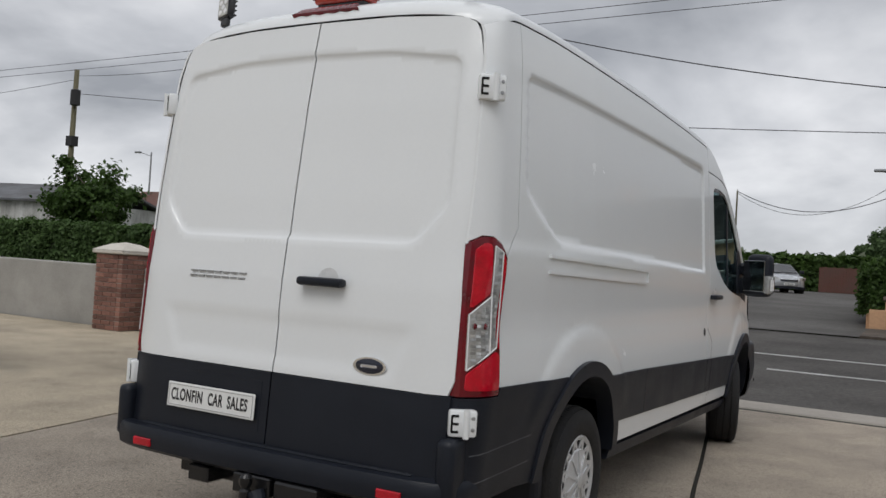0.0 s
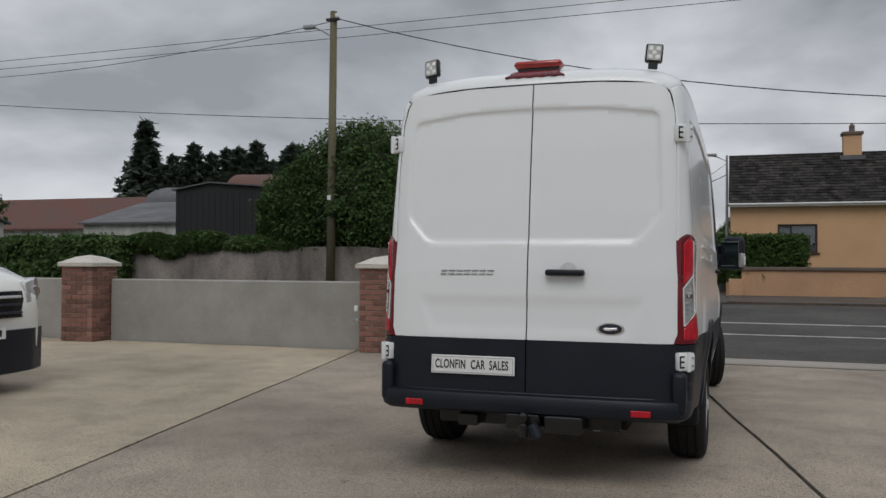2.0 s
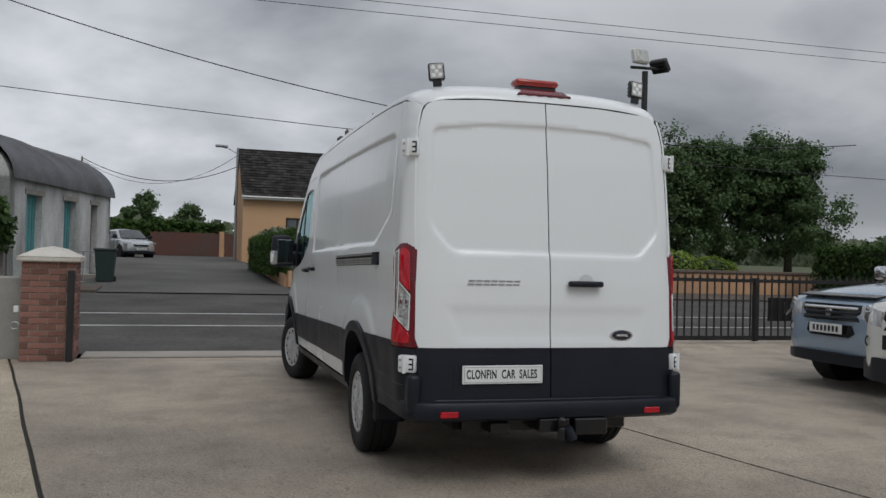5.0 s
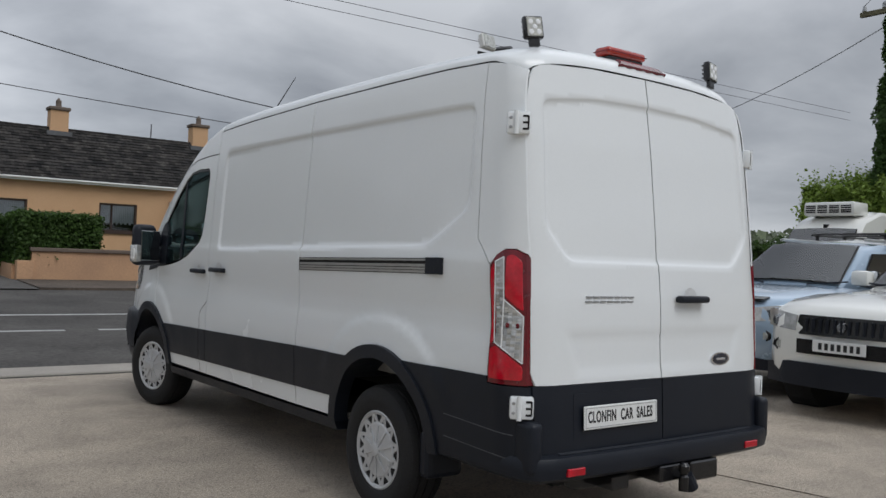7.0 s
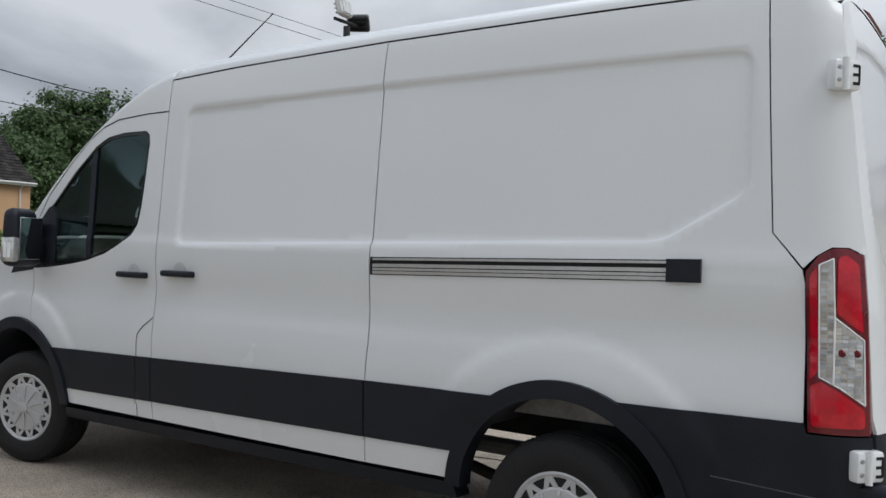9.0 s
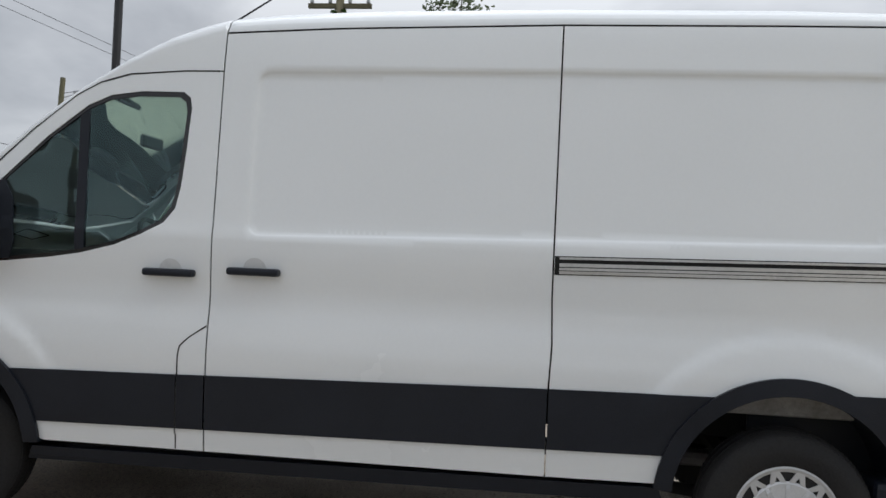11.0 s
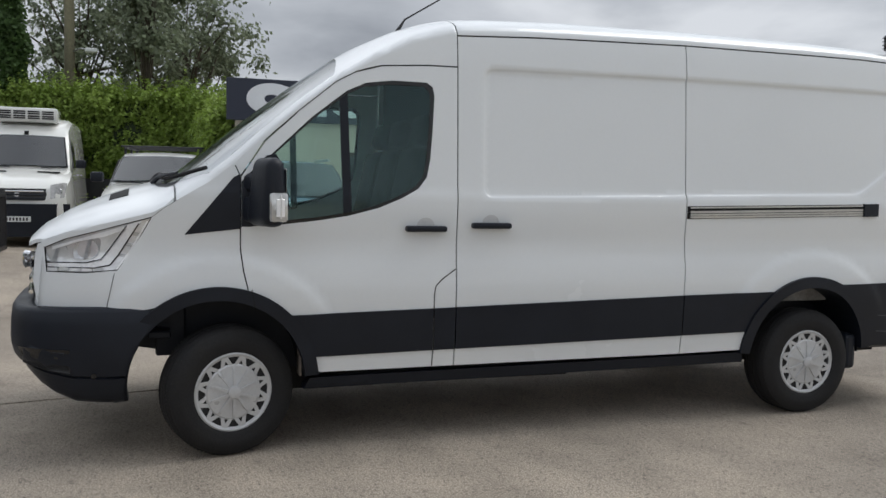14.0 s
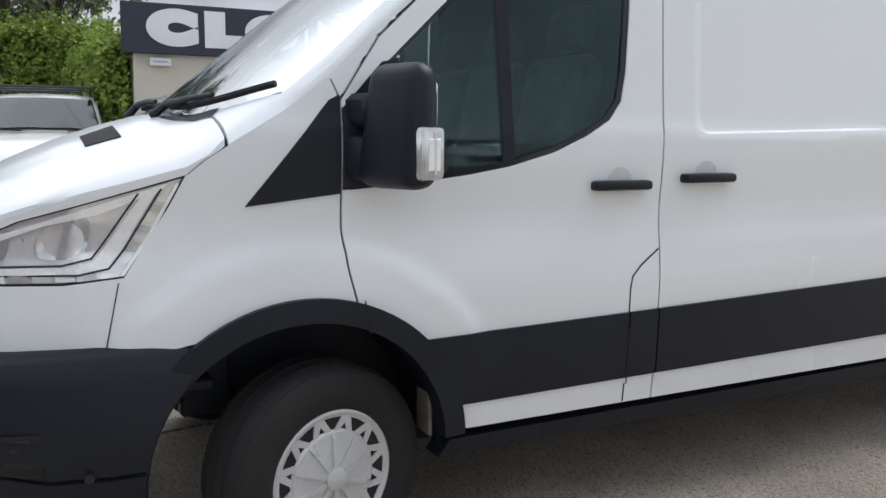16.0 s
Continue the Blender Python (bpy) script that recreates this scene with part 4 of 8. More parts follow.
WZ = table((0.28, 0.90), (0.36, 0.945), (0.44, 0.966), (0.55, 0.978), (0.70, 0.985), (0.82, 0.992), (0.90, 0.993), (1.0, 0.985), (1.08, 0.975), (1.16, 0.973), (1.24, 0.980),
           (1.32, 0.986), (1.41, 0.987), (1.46, 0.978), (1.6, 0.969), (1.9, 0.951), (2.1, 0.937), (2.2, 0.930), (2.3, 0.918), (2.36, 0.908), (2.42, 0.893))
PY = table((0.02, 0.74), (0.06, 0.81), (0.10, 0.873), (0.125, 0.905), (0.16, 0.931), (0.2, 0.945), (0.3, 0.960), (0.45, 0.970), (0.7, 0.985), (1.0, 0.995), (1.3, 1.0), (4.6, 1.0), (4.9, 0.996),
           (5.1, 0.986), (5.3, 0.970), (5.48, 0.953), (5.66, 0.930), (5.83, 0.890), (5.94, 0.842), (6.02, 0.77), (6.07, 0.68))
Y0 = table((0.4, 0.045), (0.5, 0.055), (0.84, 0.075), (0.92, 0.08), (1.24, 0.10), (1.40, 0.118), (1.6, 0.137), (2.0, 0.185), (2.2, 0.217), (2.45, 0.265))
ZG = table((0.25, 2.318), (0.33, 2.36), (0.45, 2.388), (0.8, 2.395), (2.2, 2.39), (3.2, 2.365), (3.75, 2.338), (4.0, 2.265), (4.2, 2.17), (4.4, 2.05), (4.6, 1.90), (4.8, 1.73),
           (4.95, 1.585), (5.1, 1.465), (5.2, 1.405), (5.3, 1.345), (5.37, 1.305), (5.5, 1.27), (5.63, 1.238), (5.77, 1.20), (5.93, 1.14), (6.05, 1.06))
ZC = table((0.25, 2.396), (0.268, 2.435), (0.30, 2.468), (0.35, 2.492), (0.45, 2.515), (0.7, 2.535), (1.2, 2.55), (2.2, 2.553), (3.0, 2.543), (3.5, 2.52), (3.7, 2.495), (3.84, 2.465),
           (4.0, 2.41), (4.2, 2.315), (4.4, 2.195), (4.6, 2.05), (4.8, 1.895), (5.0, 1.73), (5.2, 1.565), (5.3, 1.485), (5.38, 1.455), (5.5, 1.423), (5.65, 1.37), (5.82, 1.298),
           (5.95, 1.222), (6.03, 1.14), (6.08, 1.06))
EDGE = table((0.4, 0.862), (1.5, 0.868), (1.9, 0.860), (2.18, 0.846), (2.285, 0.822), (2.34, 0.79), (2.40, 0.75))
ARCHES = ((1.21, 0.39), (5.04, 0.385))


def inside(poly, pts):
    x, y = pts[:, 0], pts[:, 1]
    r = np.zeros(len(pts), bool)
    px, py = poly[-1]
    for qx, qy in poly:
        c = ((qy > y) != (py > y)) & (x < (px - qx) * (y - qy) / ((py - qy) or 1e-12) + qx)
        r ^= c
        px, py = qx, qy
    return r


def rounded(poly, r, n=5):
    """A polygon with its corners turned on about the radius r."""
    res = []
    for i, p in enumerate(poly):
        a, b = Vector(poly[i - 1]), Vector(poly[(i + 1) % len(poly)])
        p = Vector(p)
        u, v = (a - p), (b - p)
        k = min(r, u.length * 0.45, v.length * 0.45)
        p0, p1 = p + u.normalized() * k, p + v.normalized() * k
        for j in range(n + 1):
            t = j / n
            q = p0 * (1 - t) ** 2 + p * 2 * t * (1 - t) + p1 * t ** 2
            res.append((q.x, q.y))
    return res


def segments(poly):
    a = np.array(poly)
    b = np.roll(a, -1, axis=0)
    return a, b - a, np.sum((b - a) ** 2, axis=1) + 1e-12, a.min(axis=0), a.max(axis=0)


def depth_in(seg, x, y):
    """Distance from the rim for a point inside the polygon, 0 outside."""
    a, d, l2, lo, hi = seg
    if x < lo[0] or x > hi[0] or y < lo[1] or y > hi[1]:
        return 0.0
    p = np.array((x, y))
    up = (a[:, 1] > y) != (a[:, 1] + d[:, 1] > y)
    if np.count_nonzero(x < a[up, 0] + d[up, 0] * (y - a[up, 1]) / d[up, 1]) % 2 == 0:
        return 0.0
    t = np.clip(np.sum((p - a) * d, axis=1) / l2, 0, 1)
    q = a + d * t[:, None] - p
    return float(math.sqrt(np.min(np.sum(q * q, axis=1))))


RAMP = 0.017
SIDE_OUT = rounded([(3.56, 1.405), (3.555, 2.16), (2.2, 2.178), (0.53, 2.178), (0.515, 1.66), (0.83, 1.468), (2.2, 1.438)], 0.07)
REAR_OUT = rounded([(-0.64, 1.412), (0.64, 1.412), (0.785, 1.575), (0.762, 2.19), (0.40, 2.238), (0.0, 2.248), (-0.40, 2.238), (-0.762, 2.19), (-0.785, 1.575)], 0.06)

SIDE_PANEL, REAR_PANEL = segments(SIDE_OUT), segments(REAR_OUT)


def shrunk(poly, k):
    """The polygon moved in by about k."""
    a = np.array(poly)
    t = np.roll(a, -1, axis=0) - np.roll(a, 1, axis=0)
    n = np.stack([-t[:, 1], t[:, 0]], axis=1)
    n /= np.linalg.norm(n, axis=1)[:, None] + 1e-9
    c = a.mean(axis=0)
    area = np.sum(a[:, 0] * np.roll(a[:, 1], -1) - np.roll(a[:, 0], -1) * a[:, 1])
    return [tuple(q) for q in a + n * (k if area > 0 else -k)]


def side_half(y, z):
    """Half-width of the van's flank at y along it and z up."""
    yl = y - (lerp_table(Y0, z) - 0.08) * max(0.0, 1 - y / 1.2)
    w = lerp_table(WZ, z) * lerp_table(PY, yl)
    if yl < 0.3:
        xe = lerp_table(EDGE, z)
        if yl < 0.118:
            w = xe - (0.118 - yl) * 1.6
        else:
            w = xe + (lerp_table(WZ, z) * 0.960 - xe) * (1 - (1 - (yl - 0.118) / 0.182) ** 2.5)
    w -= 0.011 * ease(0.0, RAMP, depth_in(SIDE_PANEL, y, z))
    for cy, cz in ARCHES:
        if z > 0.6:
            r = math.hypot(y - cy, (z - cz) * 1.0)
            w += 0.012 * ease(0.725, 0.66, r) * ease(0.6, 0.8, z)
    return w


def rear_y(x, z):
    """Where the back doors' skin lies at x across and z up."""
    a = abs(x)
    y = lerp_table(Y0, z) + 0.05 * max(0.0, (a - 0.72) / 0.18) ** 2 + 0.012 * a * a
    y += 0.014 * ease(0.0, RAMP + 0.004, depth_in(REAR_PANEL, x, z))
    d2 = min(1.10 - z, z - 0.87, 0.62 - a + (z - 0.9) * 0.4)
    return y + 0.007 * ease(0.0, 0.05, d2)


def top_point(y, s):
    zg, zc = lerp_table(ZG, y), lerp_table(ZC, y)
    k = ease(3.72, 4.5, y)
    z = zg + (zc - zg) * (1 - min(1.0, abs(s)) ** (3.0 - 0.6 * k)) ** (0.5 + 0.12 * k)
    return (s * side_half(y, zg), y, z)


def dense(poly, step):
    out = []
    for i, a in enumerate(poly):
        b = poly[(i + 1) % len(poly)]
        n = max(1, int(math.ceil(math.hypot(b[0] - a[0], b[1] - a[1]) / step)))
        out += [(a[0] + (b[0] - a[0]) * k / n, a[1] + (b[1] - a[1]) * k / n) for k in range(n)]
    return out


def sheet(poly, fn, holes=(), step=0.03, depth=(0, 0, 0), bm=None, lines=()):
    """A skin over a polygon in two coordinates, laid on the surface fn, with its rim turned in by depth."""
    bm = bm or bmesh.new()
    loops = [dense(poly, step)] + [dense(h, step) for h in holes]
    pts, edges = [], []
    for lp in loops:
        k = len(pts)
        pts += lp
        edges += [(k + i, k + (i + 1) % len(lp)) for i in range(len(lp))]
    arr = np.array(loops[0])
    bd0 = np.array(pts)
    for ln_ in lines:
        run = dense(ln_, step)
        ok_ = inside(loops[0], np.array(run))
        for h in loops[1:]:
            ok_ &= ~inside(h, np.array(run))
        last = None
        for q, k in zip(run, ok_):
            if k and np.min((bd0[:, 0] - q[0]) ** 2 + (bd0[:, 1] - q[1]) ** 2) > 0.006 ** 2:
                pts.append(q)
                if last is not None:
                    edges.append((last, len(pts) - 1))
                last = len(pts) - 1
            else:
                last = None
    gx = np.arange(arr[:, 0].min() + step / 2, arr[:, 0].max(), step)
    gy = np.arange(arr[:, 1].min() + step / 2, arr[:, 1].max(), step)
    gg = np.array([(a + (step / 2 if j % 2 else 0), b) for j, b in enumerate(gy) for a in gx])
    if len(gg):
        keep = inside(loops[0], gg)
        for h in loops[1:]:
            keep &= ~inside(h, gg)
        bd = np.array(pts)
        for i in np.nonzero(keep)[0]:
            if np.min((bd[:, 0] - gg[i, 0]) ** 2 + (bd[:, 1] - gg[i, 1]) ** 2) > (step * 0.45) ** 2:
                pts.append(tuple(gg[i]))
    vs, _, fs, *_ = delaunay_2d_cdt([Vector(p) for p in pts], edges, [], 0, 1e-5)
    va = np.array([tuple(v) for v in vs])
    cen = np.array([va[list(f)].mean(axis=0) for f in fs])
    ok = inside(loops[0], cen)
    for h in loops[1:]:
        ok &= ~inside(h, cen)
    bv = [bm.verts.new(fn(float(p[0]), float(p[1]))) for p in va]
    made = [bm.faces.new([bv[i] for i in f]) for f, k in zip(fs, ok) if k]
    rim = [e for f in made for e in f.edges if e.is_boundary]
    if any(depth):
        r = bmesh.ops.extrude_edge_only(bm, edges=list(set(rim)))
        bmesh.ops.translate(bm, vec=depth, verts=[v for v in r["geom"] if isinstance(v, bmesh.types.BMVert)])
    bmesh.ops.delete(bm, geom=[v for v in bm.verts if not v.link_faces], context="VERTS")
    return bm


def ring(c, r0, a0=0.0, a1=360.0, n=40, rz=None):
    return [(c[0] + r0 * math.cos(radians(a0 + (a1 - a0) * k / n)), c[1] + (rz or r0) * math.sin(radians(a0 + (a1 - a0) * k / n))) for k in range(n + 1)]


FLARE_LINES = [ring(c_, r_, 0, 360, 60) for c_ in ARCHES for r_ in (0.725, 0.692, 0.66)]
SIDE_LINES = [SIDE_OUT, shrunk(SIDE_OUT, RAMP), shrunk(SIDE_OUT, RAMP / 2)] + FLARE_LINES
REAR_LINES = [REAR_OUT, shrunk(REAR_OUT, RAMP + 0.004), shrunk(REAR_OUT, RAMP / 2)]
van = thing("panel_van", "white high-roof panel van with dark grey lower cladding", "van", (-0.025, 0, 0))


def flank(sign, off=0.0):
    return lambda y, z: (sign * (side_half(y, z) + off), y, z)


def clip_low(y):
    return 0.445 - 0.012 * (y - 1.7) / 2.8


def arch_cut(c, r, y_from, y_to, low):
    """The part of an arch round c above low, as a run of points from one foot to the other."""
    a = math.degrees(math.asin((low - c[1]) / r))
    lo, hi = a, 180 - a
    pts = [(c[0] + r * math.cos(radians(lo + (hi - lo) * k / 28)), c[1] + r * math.sin(radians(lo + (hi - lo) * k / 28))) for k in range(29)]
    return pts if y_from > y_to else pts[::-1]


G = 0.0036
SEAM_REAR, SEAM_SLIDE, SEAM_CAB, SEAM_WING = 0.455, 2.195, 3.715, 4.93
top_edge = lambda y: lerp_table(ZG, y) - (0.011 if y < SEAM_CAB else 0.004)


def top_run(y0, y1, n=14):
    return [(y0 + (y1 - y0) * k / n, top_edge(y0 + (y1 - y0) * k / n)) for k in range(n + 1)]


WIN = [(4.905, 1.235), (4.71, 1.25), (4.50, 1.275), (4.35, 1.30), (4.18, 1.345), (4.05, 1.40), (3.95, 1.455), (3.90, 1.52), (3.88, 1.62), (3.865, 1.8), (3.855, 1.98), (3.865, 2.03), (3.90, 2.055),
       (4.1, 2.055), (4.25, 2.035), (4.36, 1.985), (4.55, 1.835), (4.78, 1.615), (4.91, 1.475)]
HEAD = [(5.90, 1.12), (5.80, 1.165), (5.62, 1.215), (5.375, 1.285), (5.42, 1.20), (5.545, 1.005), (5.7, 0.99), (5.89, 0.995)]
LAMP = [(0.325, 1.385), (0.285, 1.440), (0.245, 1.464), (0.200, 1.464), (0.158, 1.440), (0.140, 1.25), (0.122, 0.845), (0.302, 0.845), (0.315, 1.1)]
CLEAR_OUT = [(0.282, 1.407), (0.240, 1.430), (0.231, 1.233), (0.147, 1.160), (0.138, 0.945), (0.210, 1.000), (0.273, 1.032)]

for sign in (-1, 1):
    fn = flank(sign)
    dep = (-sign * 0.012, 0, 0)
    # corner post behind the seam, above the tail lamp
    y_rear = lambda z: 0.124 + (lerp_table(Y0, z) - 0.08) * 0.86 - 0.02
    poly = [(y_rear(1.44) + 0.012, 1.432), (0.157, 1.444), (0.199, 1.468), (0.25, 1.468), (0.295, 1.438), (0.335, 1.395), (SEAM_REAR - 0.015 - 0.0028, 1.515), (SEAM_REAR + 0.01 - 0.0028, 1.93), (SEAM_REAR + 0.035 - 0.0028, top_edge(0.49))]
    poly += [(0.40, top_edge(0.40)), (0.33, top_edge(0.33)), (y_rear(2.32) + 0.02, 2.32), (y_rear(2.2) + 0.02, 2.2), (y_rear(1.9) + 0.02, 1.9), (y_rear(1.65) + 0.02, 1.65)]
    part("corner_post", sheet(poly, fn, depth=dep, lines=SIDE_LINES, step=0.025), PAINT_WHITE, van, smooth=40)
    # rear quarter
    front = SEAM_SLIDE - G if sign < 0 else SEAM_CAB - G
    poly = [(SEAM_REAR + 0.035 + 0.0028, top_edge(0.49)), (SEAM_REAR + 0.01 + 0.0028, 1.93), (SEAM_REAR - 0.015 + 0.0028, 1.515), (0.338, 1.388), (0.328, 1.34), (0.318, 0.83), (0.62, 0.83)]
    poly += arch_cut(ARCHES[0], 0.51, 0, 1, 0.83)[1:-1] + [p for p in arch_cut(ARCHES[0], 0.51, 0, 1, 0.45) if p[0] > 1.3 and p[1] < 0.82] + [(front, clip_low(front)), (front, 0.8), (front - 0.008, 1.0), (front, 1.2)] + top_run(front, 0.55, 20)
    part("rear_quarter", sheet(poly, fn, depth=dep, lines=SIDE_LINES, step=0.026), PAINT_WHITE, van, smooth=40)
    if sign < 0:
        poly = [(SEAM_SLIDE + G, clip_low(2.2)), (SEAM_CAB - G, clip_low(3.7))] + top_run(SEAM_CAB - G, SEAM_SLIDE + G, 14) + [(SEAM_SLIDE + G, 1.2), (SEAM_SLIDE - 0.008 + G, 1.0), (SEAM_SLIDE + G, 0.8)]
        slide = part("sliding_door", sheet(poly, fn, depth=dep, lines=SIDE_LINES, step=0.026), PAINT_WHITE, van, "white sliding side door", smooth=40)
    # cab door
    arch_low = arch_cut(ARCHES[1], 0.505, 0, 1, 0.45)
    back_arc = [p for p in arch_low if p[0] < 4.86]
    poly = [(SEAM_CAB + G, clip_low(3.71)), (4.49, clip_low(4.49))] + [p for p in back_arc if p[0] > 4.5] + [(4.885 - G, 0.875), (4.915 - G, 1.0), (SEAM_WING - G, 1.12), (SEAM_WING - G, 1.50)]
    poly += [(4.80, 1.69), (4.62, 1.86), (4.41, 2.03), (4.30, 2.09), (4.16, 2.13), (3.9, 2.148), (SEAM_CAB + G, 2.15)]
    door = part("cab_door", sheet(poly, fn, holes=[WIN], depth=dep, step=0.026, lines=FLARE_LINES), PAINT_WHITE, van, "white cab door with a tinted window", smooth=40)
    part("window_seal", sheet(WIN, flank(sign, -0.006), holes=[[((p[0] - 4.38) * 0.955 + 4.38, (p[1] - 1.64) * 0.945 + 1.64) for p in WIN]], depth=dep, step=0.03), BLACK_GLOSS, door)
    gl = part("window_glass", sheet(WIN, flank(sign, -0.012), step=0.06), WINDOW, door, "tinted side window", smooth=True)
    gl.visible_shadow = False
    part("window_post", sheet([(4.33, 1.285), (4.375, 1.275), (4.40, 1.97), (4.355, 1.985)], flank(sign, -0.008), depth=(-sign * 0.02, 0, 0)), PLASTIC, door)
    # cab side above the door and the screen pillar
    poly = [(SEAM_CAB + G, 2.158), (3.9, 2.156), (4.165, 2.138), (4.31, 2.098), (4.42, 2.038), (4.63, 1.866), (4.81, 1.695), (SEAM_WING, 1.51)] + [(SEAM_WING + 0.03, top_edge(SEAM_WING + 0.03))] + top_run(4.9, SEAM_CAB + G, 16)
    part("cab_side", sheet(poly, fn, depth=dep, step=0.026), PAINT_WHITE, van, smooth=40)
    run = [(3.735, 2.1535), (3.9, 2.152), (4.162, 2.134), (4.305, 2.094), (4.415, 2.034), (4.625, 1.863), (4.805, 1.6925), (4.925, 1.508)]
    bm = bmesh.new()
    for p, q in zip(run, run[1:]):
        bm.faces.new([bm.verts.new(flank(sign, 0.0012)(v[0], v[1] + h_)) for v, h_ in ((p, -0.0028), (q, -0.0028), (q, 0.0028), (p, 0.0028))])
    part("door_top_line", bm, GAP, van)
    # front wing
    fa = [p for p in arch_low if p[0] > 4.89 and p[1] > 0.80]
    poly = [(4.885 + G, 0.875)] + sorted(fa) + [(5.42, 0.80), (5.62, 0.80), (5.80, 0.805), (5.93, 0.81), (5.955, 0.95), (5.945, 1.08)] + top_run(5.93, SEAM_WING + 0.035, 16) + [(SEAM_WING + G, 1.50), (SEAM_WING + G, 1.12), (4.915 + G, 1.0)]
    wing = part("front_wing", sheet(poly, fn, holes=[HEAD], depth=dep, step=0.026, lines=FLARE_LINES), PAINT_WHITE, van, smooth=40)
    part("quarter_trim", sheet([(5.215, 1.192), (SEAM_WING + 0.004, 1.225), (SEAM_WING + 0.004, 1.515), (4.965, 1.500)], flank(sign, 0.005), depth=dep, step=0.03), PLASTIC, wing, "black plastic triangle trim")
    for pa, pb in (((5.560, 0.992), (5.600, 0.806)), ((5.372, 1.286), (5.325, 1.325)), ((5.325, 1.325), (5.262, 1.366))):
        part("wing_seam", sheet([(pa[0] - 0.0016, pa[1]), (pa[0] + 0.0016, pa[1]), (pb[0] + 0.0016, pb[1]), (pb[0] - 0.0016, pb[1])], flank(sign, 0.0015), step=0.04), GAP, wing)
    part("mirror_patch", sheet([(SEAM_WING - 0.004, 1.235), (4.70, 1.262), (4.675, 1.34), (4.70, 1.55), (4.745, 1.628), (4.795, 1.617), (SEAM_WING - 0.004, 1.475)], flank(sign, 0.004), depth=dep, step=0.03), PLASTIC, door)
    # headlamp: dark-edged clear lens over bright reflectors
    hl = part("headlamp", sheet([((p[0] - 5.66) * 0.985 + 5.66, (p[1] - 1.11) * 0.975 + 1.11) for p in HEAD], flank(sign, -0.012), depth=(-sign * 0.05, 0, 0), step=0.025), HEAD_BASE, van, "clear angular headlamp", smooth=40)
    for poly_ in ([(5.90, 1.05), (5.885, 1.10), (5.82, 1.13), (5.785, 1.125), (5.79, 1.06)], [(5.765, 1.06), (5.76, 1.13), (5.70, 1.165), (5.62, 1.175), (5.635, 1.085), (5.665, 1.06)]):
        rb_ = rounded(poly_, 0.03, 3)
        cc = (sum(p[0] for p in poly_) / len(poly_), sum(p[1] for p in poly_) / len(poly_))
        part("reflector", sheet(rb_, lambda y, z, f_=flank(sign, -0.004): (lambda q: (q[0] - sign * 0.03 * max(0.0, 1 - (math.hypot(y - cc[0], z - cc[1]) / 0.06) ** 2), q[1], q[2]))(f_(y, z)), depth=(-sign * 0.01, 0, 0), step=0.012), LAMP_BOWL, hl, "silver reflector bowl", smooth=40)
        part("reflector_rib", sheet([(cc[0] + 0.022, 1.062), (cc[0] - 0.006, cc[1] + 0.05), (cc[0] - 0.022, cc[1] + 0.052), (cc[0] + 0.004, 1.062)], flank(sign, -0.006), step=0.03), STEEL, hl)
    for k in range(7):
        part("lens_rib", sheet([(5.523 - 0.017 * k, 1.045 + 0.027 * k), (5.570 - 0.019 * k, 1.052 + 0.027 * k), (5.562 - 0.019 * k, 1.066 + 0.028 * k), (5.516 - 0.017 * k, 1.059 + 0.028 * k)], flank(sign, -0.004), depth=(-sign * 0.008, 0, 0), step=0.03), HEAD_BASE if k % 2 == 0 else LAMP_BOWL, hl)
    part("lamp_strip", sheet([(5.556, 1.010), (5.545, 1.010), (5.470, 1.118), (5.392, 1.262), (5.402, 1.262), (5.480, 1.120)], flank(sign, -0.001), depth=(-sign * 0.01, 0, 0), step=0.02), BLADE, hl, "thin chrome strip")
    part("lamp_blade", sheet([(5.885, 1.040), (5.70, 1.040), (5.62, 1.056), (5.585, 1.10), (5.49, 1.232), (5.445, 1.25), (5.545, 1.085), (5.585, 1.035), (5.66, 1.020), (5.88, 1.022)], flank(sign, -0.002), depth=(-sign * 0.012, 0, 0), step=0.02), BLADE, hl, "bright chrome lamp blade", smooth=40)
    for line in ([(5.885, 1.044), (5.70, 1.044), (5.625, 1.061), (5.592, 1.104), (5.50, 1.236)], [(5.88, 1.020), (5.66, 1.017), (5.582, 1.032), (5.540, 1.085), (5.440, 1.248)]):
        part("lamp_line", tube(bmesh.new(), [flank(sign, 0.0)(*p) for p in line], 0.0032, 6), BLACK_GLOSS, hl)
    part("lamp_brow", sheet([(5.86, 1.125), (5.62, 1.200), (5.42, 1.264), (5.44, 1.244), (5.60, 1.18), (5.74, 1.15), (5.86, 1.108)], flank(sign, -0.002), depth=(-sign * 0.01, 0, 0), step=0.03), BLADE, hl)
    for k in range(6):
        ya = 5.885 - 0.056 * k
        part("turn_lens", sheet([(ya, 1.000), (ya - 0.050, 1.000), (ya - 0.046, 1.020), (ya, 1.020)], flank(sign, -0.003), depth=(-sign * 0.008, 0, 0), step=0.03), (BLADE, FACET, HEAD_BASE)[k % 3], hl)
    part("lamp_rim", sheet(HEAD, flank(sign, -0.002), holes=[[((p[0] - 5.66) * 0.972 + 5.66, (p[1] - 1.11) * 0.955 + 1.11) for p in HEAD]], depth=(-sign * 0.02, 0, 0), step=0.03), GAP, hl)
    # tail lamp
    tl = part("tail_lamp", sheet(LAMP, flank(sign, 0.010), depth=(-sign * 0.05, 0, 0), step=0.022), DARKRED_LENS, van, "tall red and clear tail lamp", smooth=40)
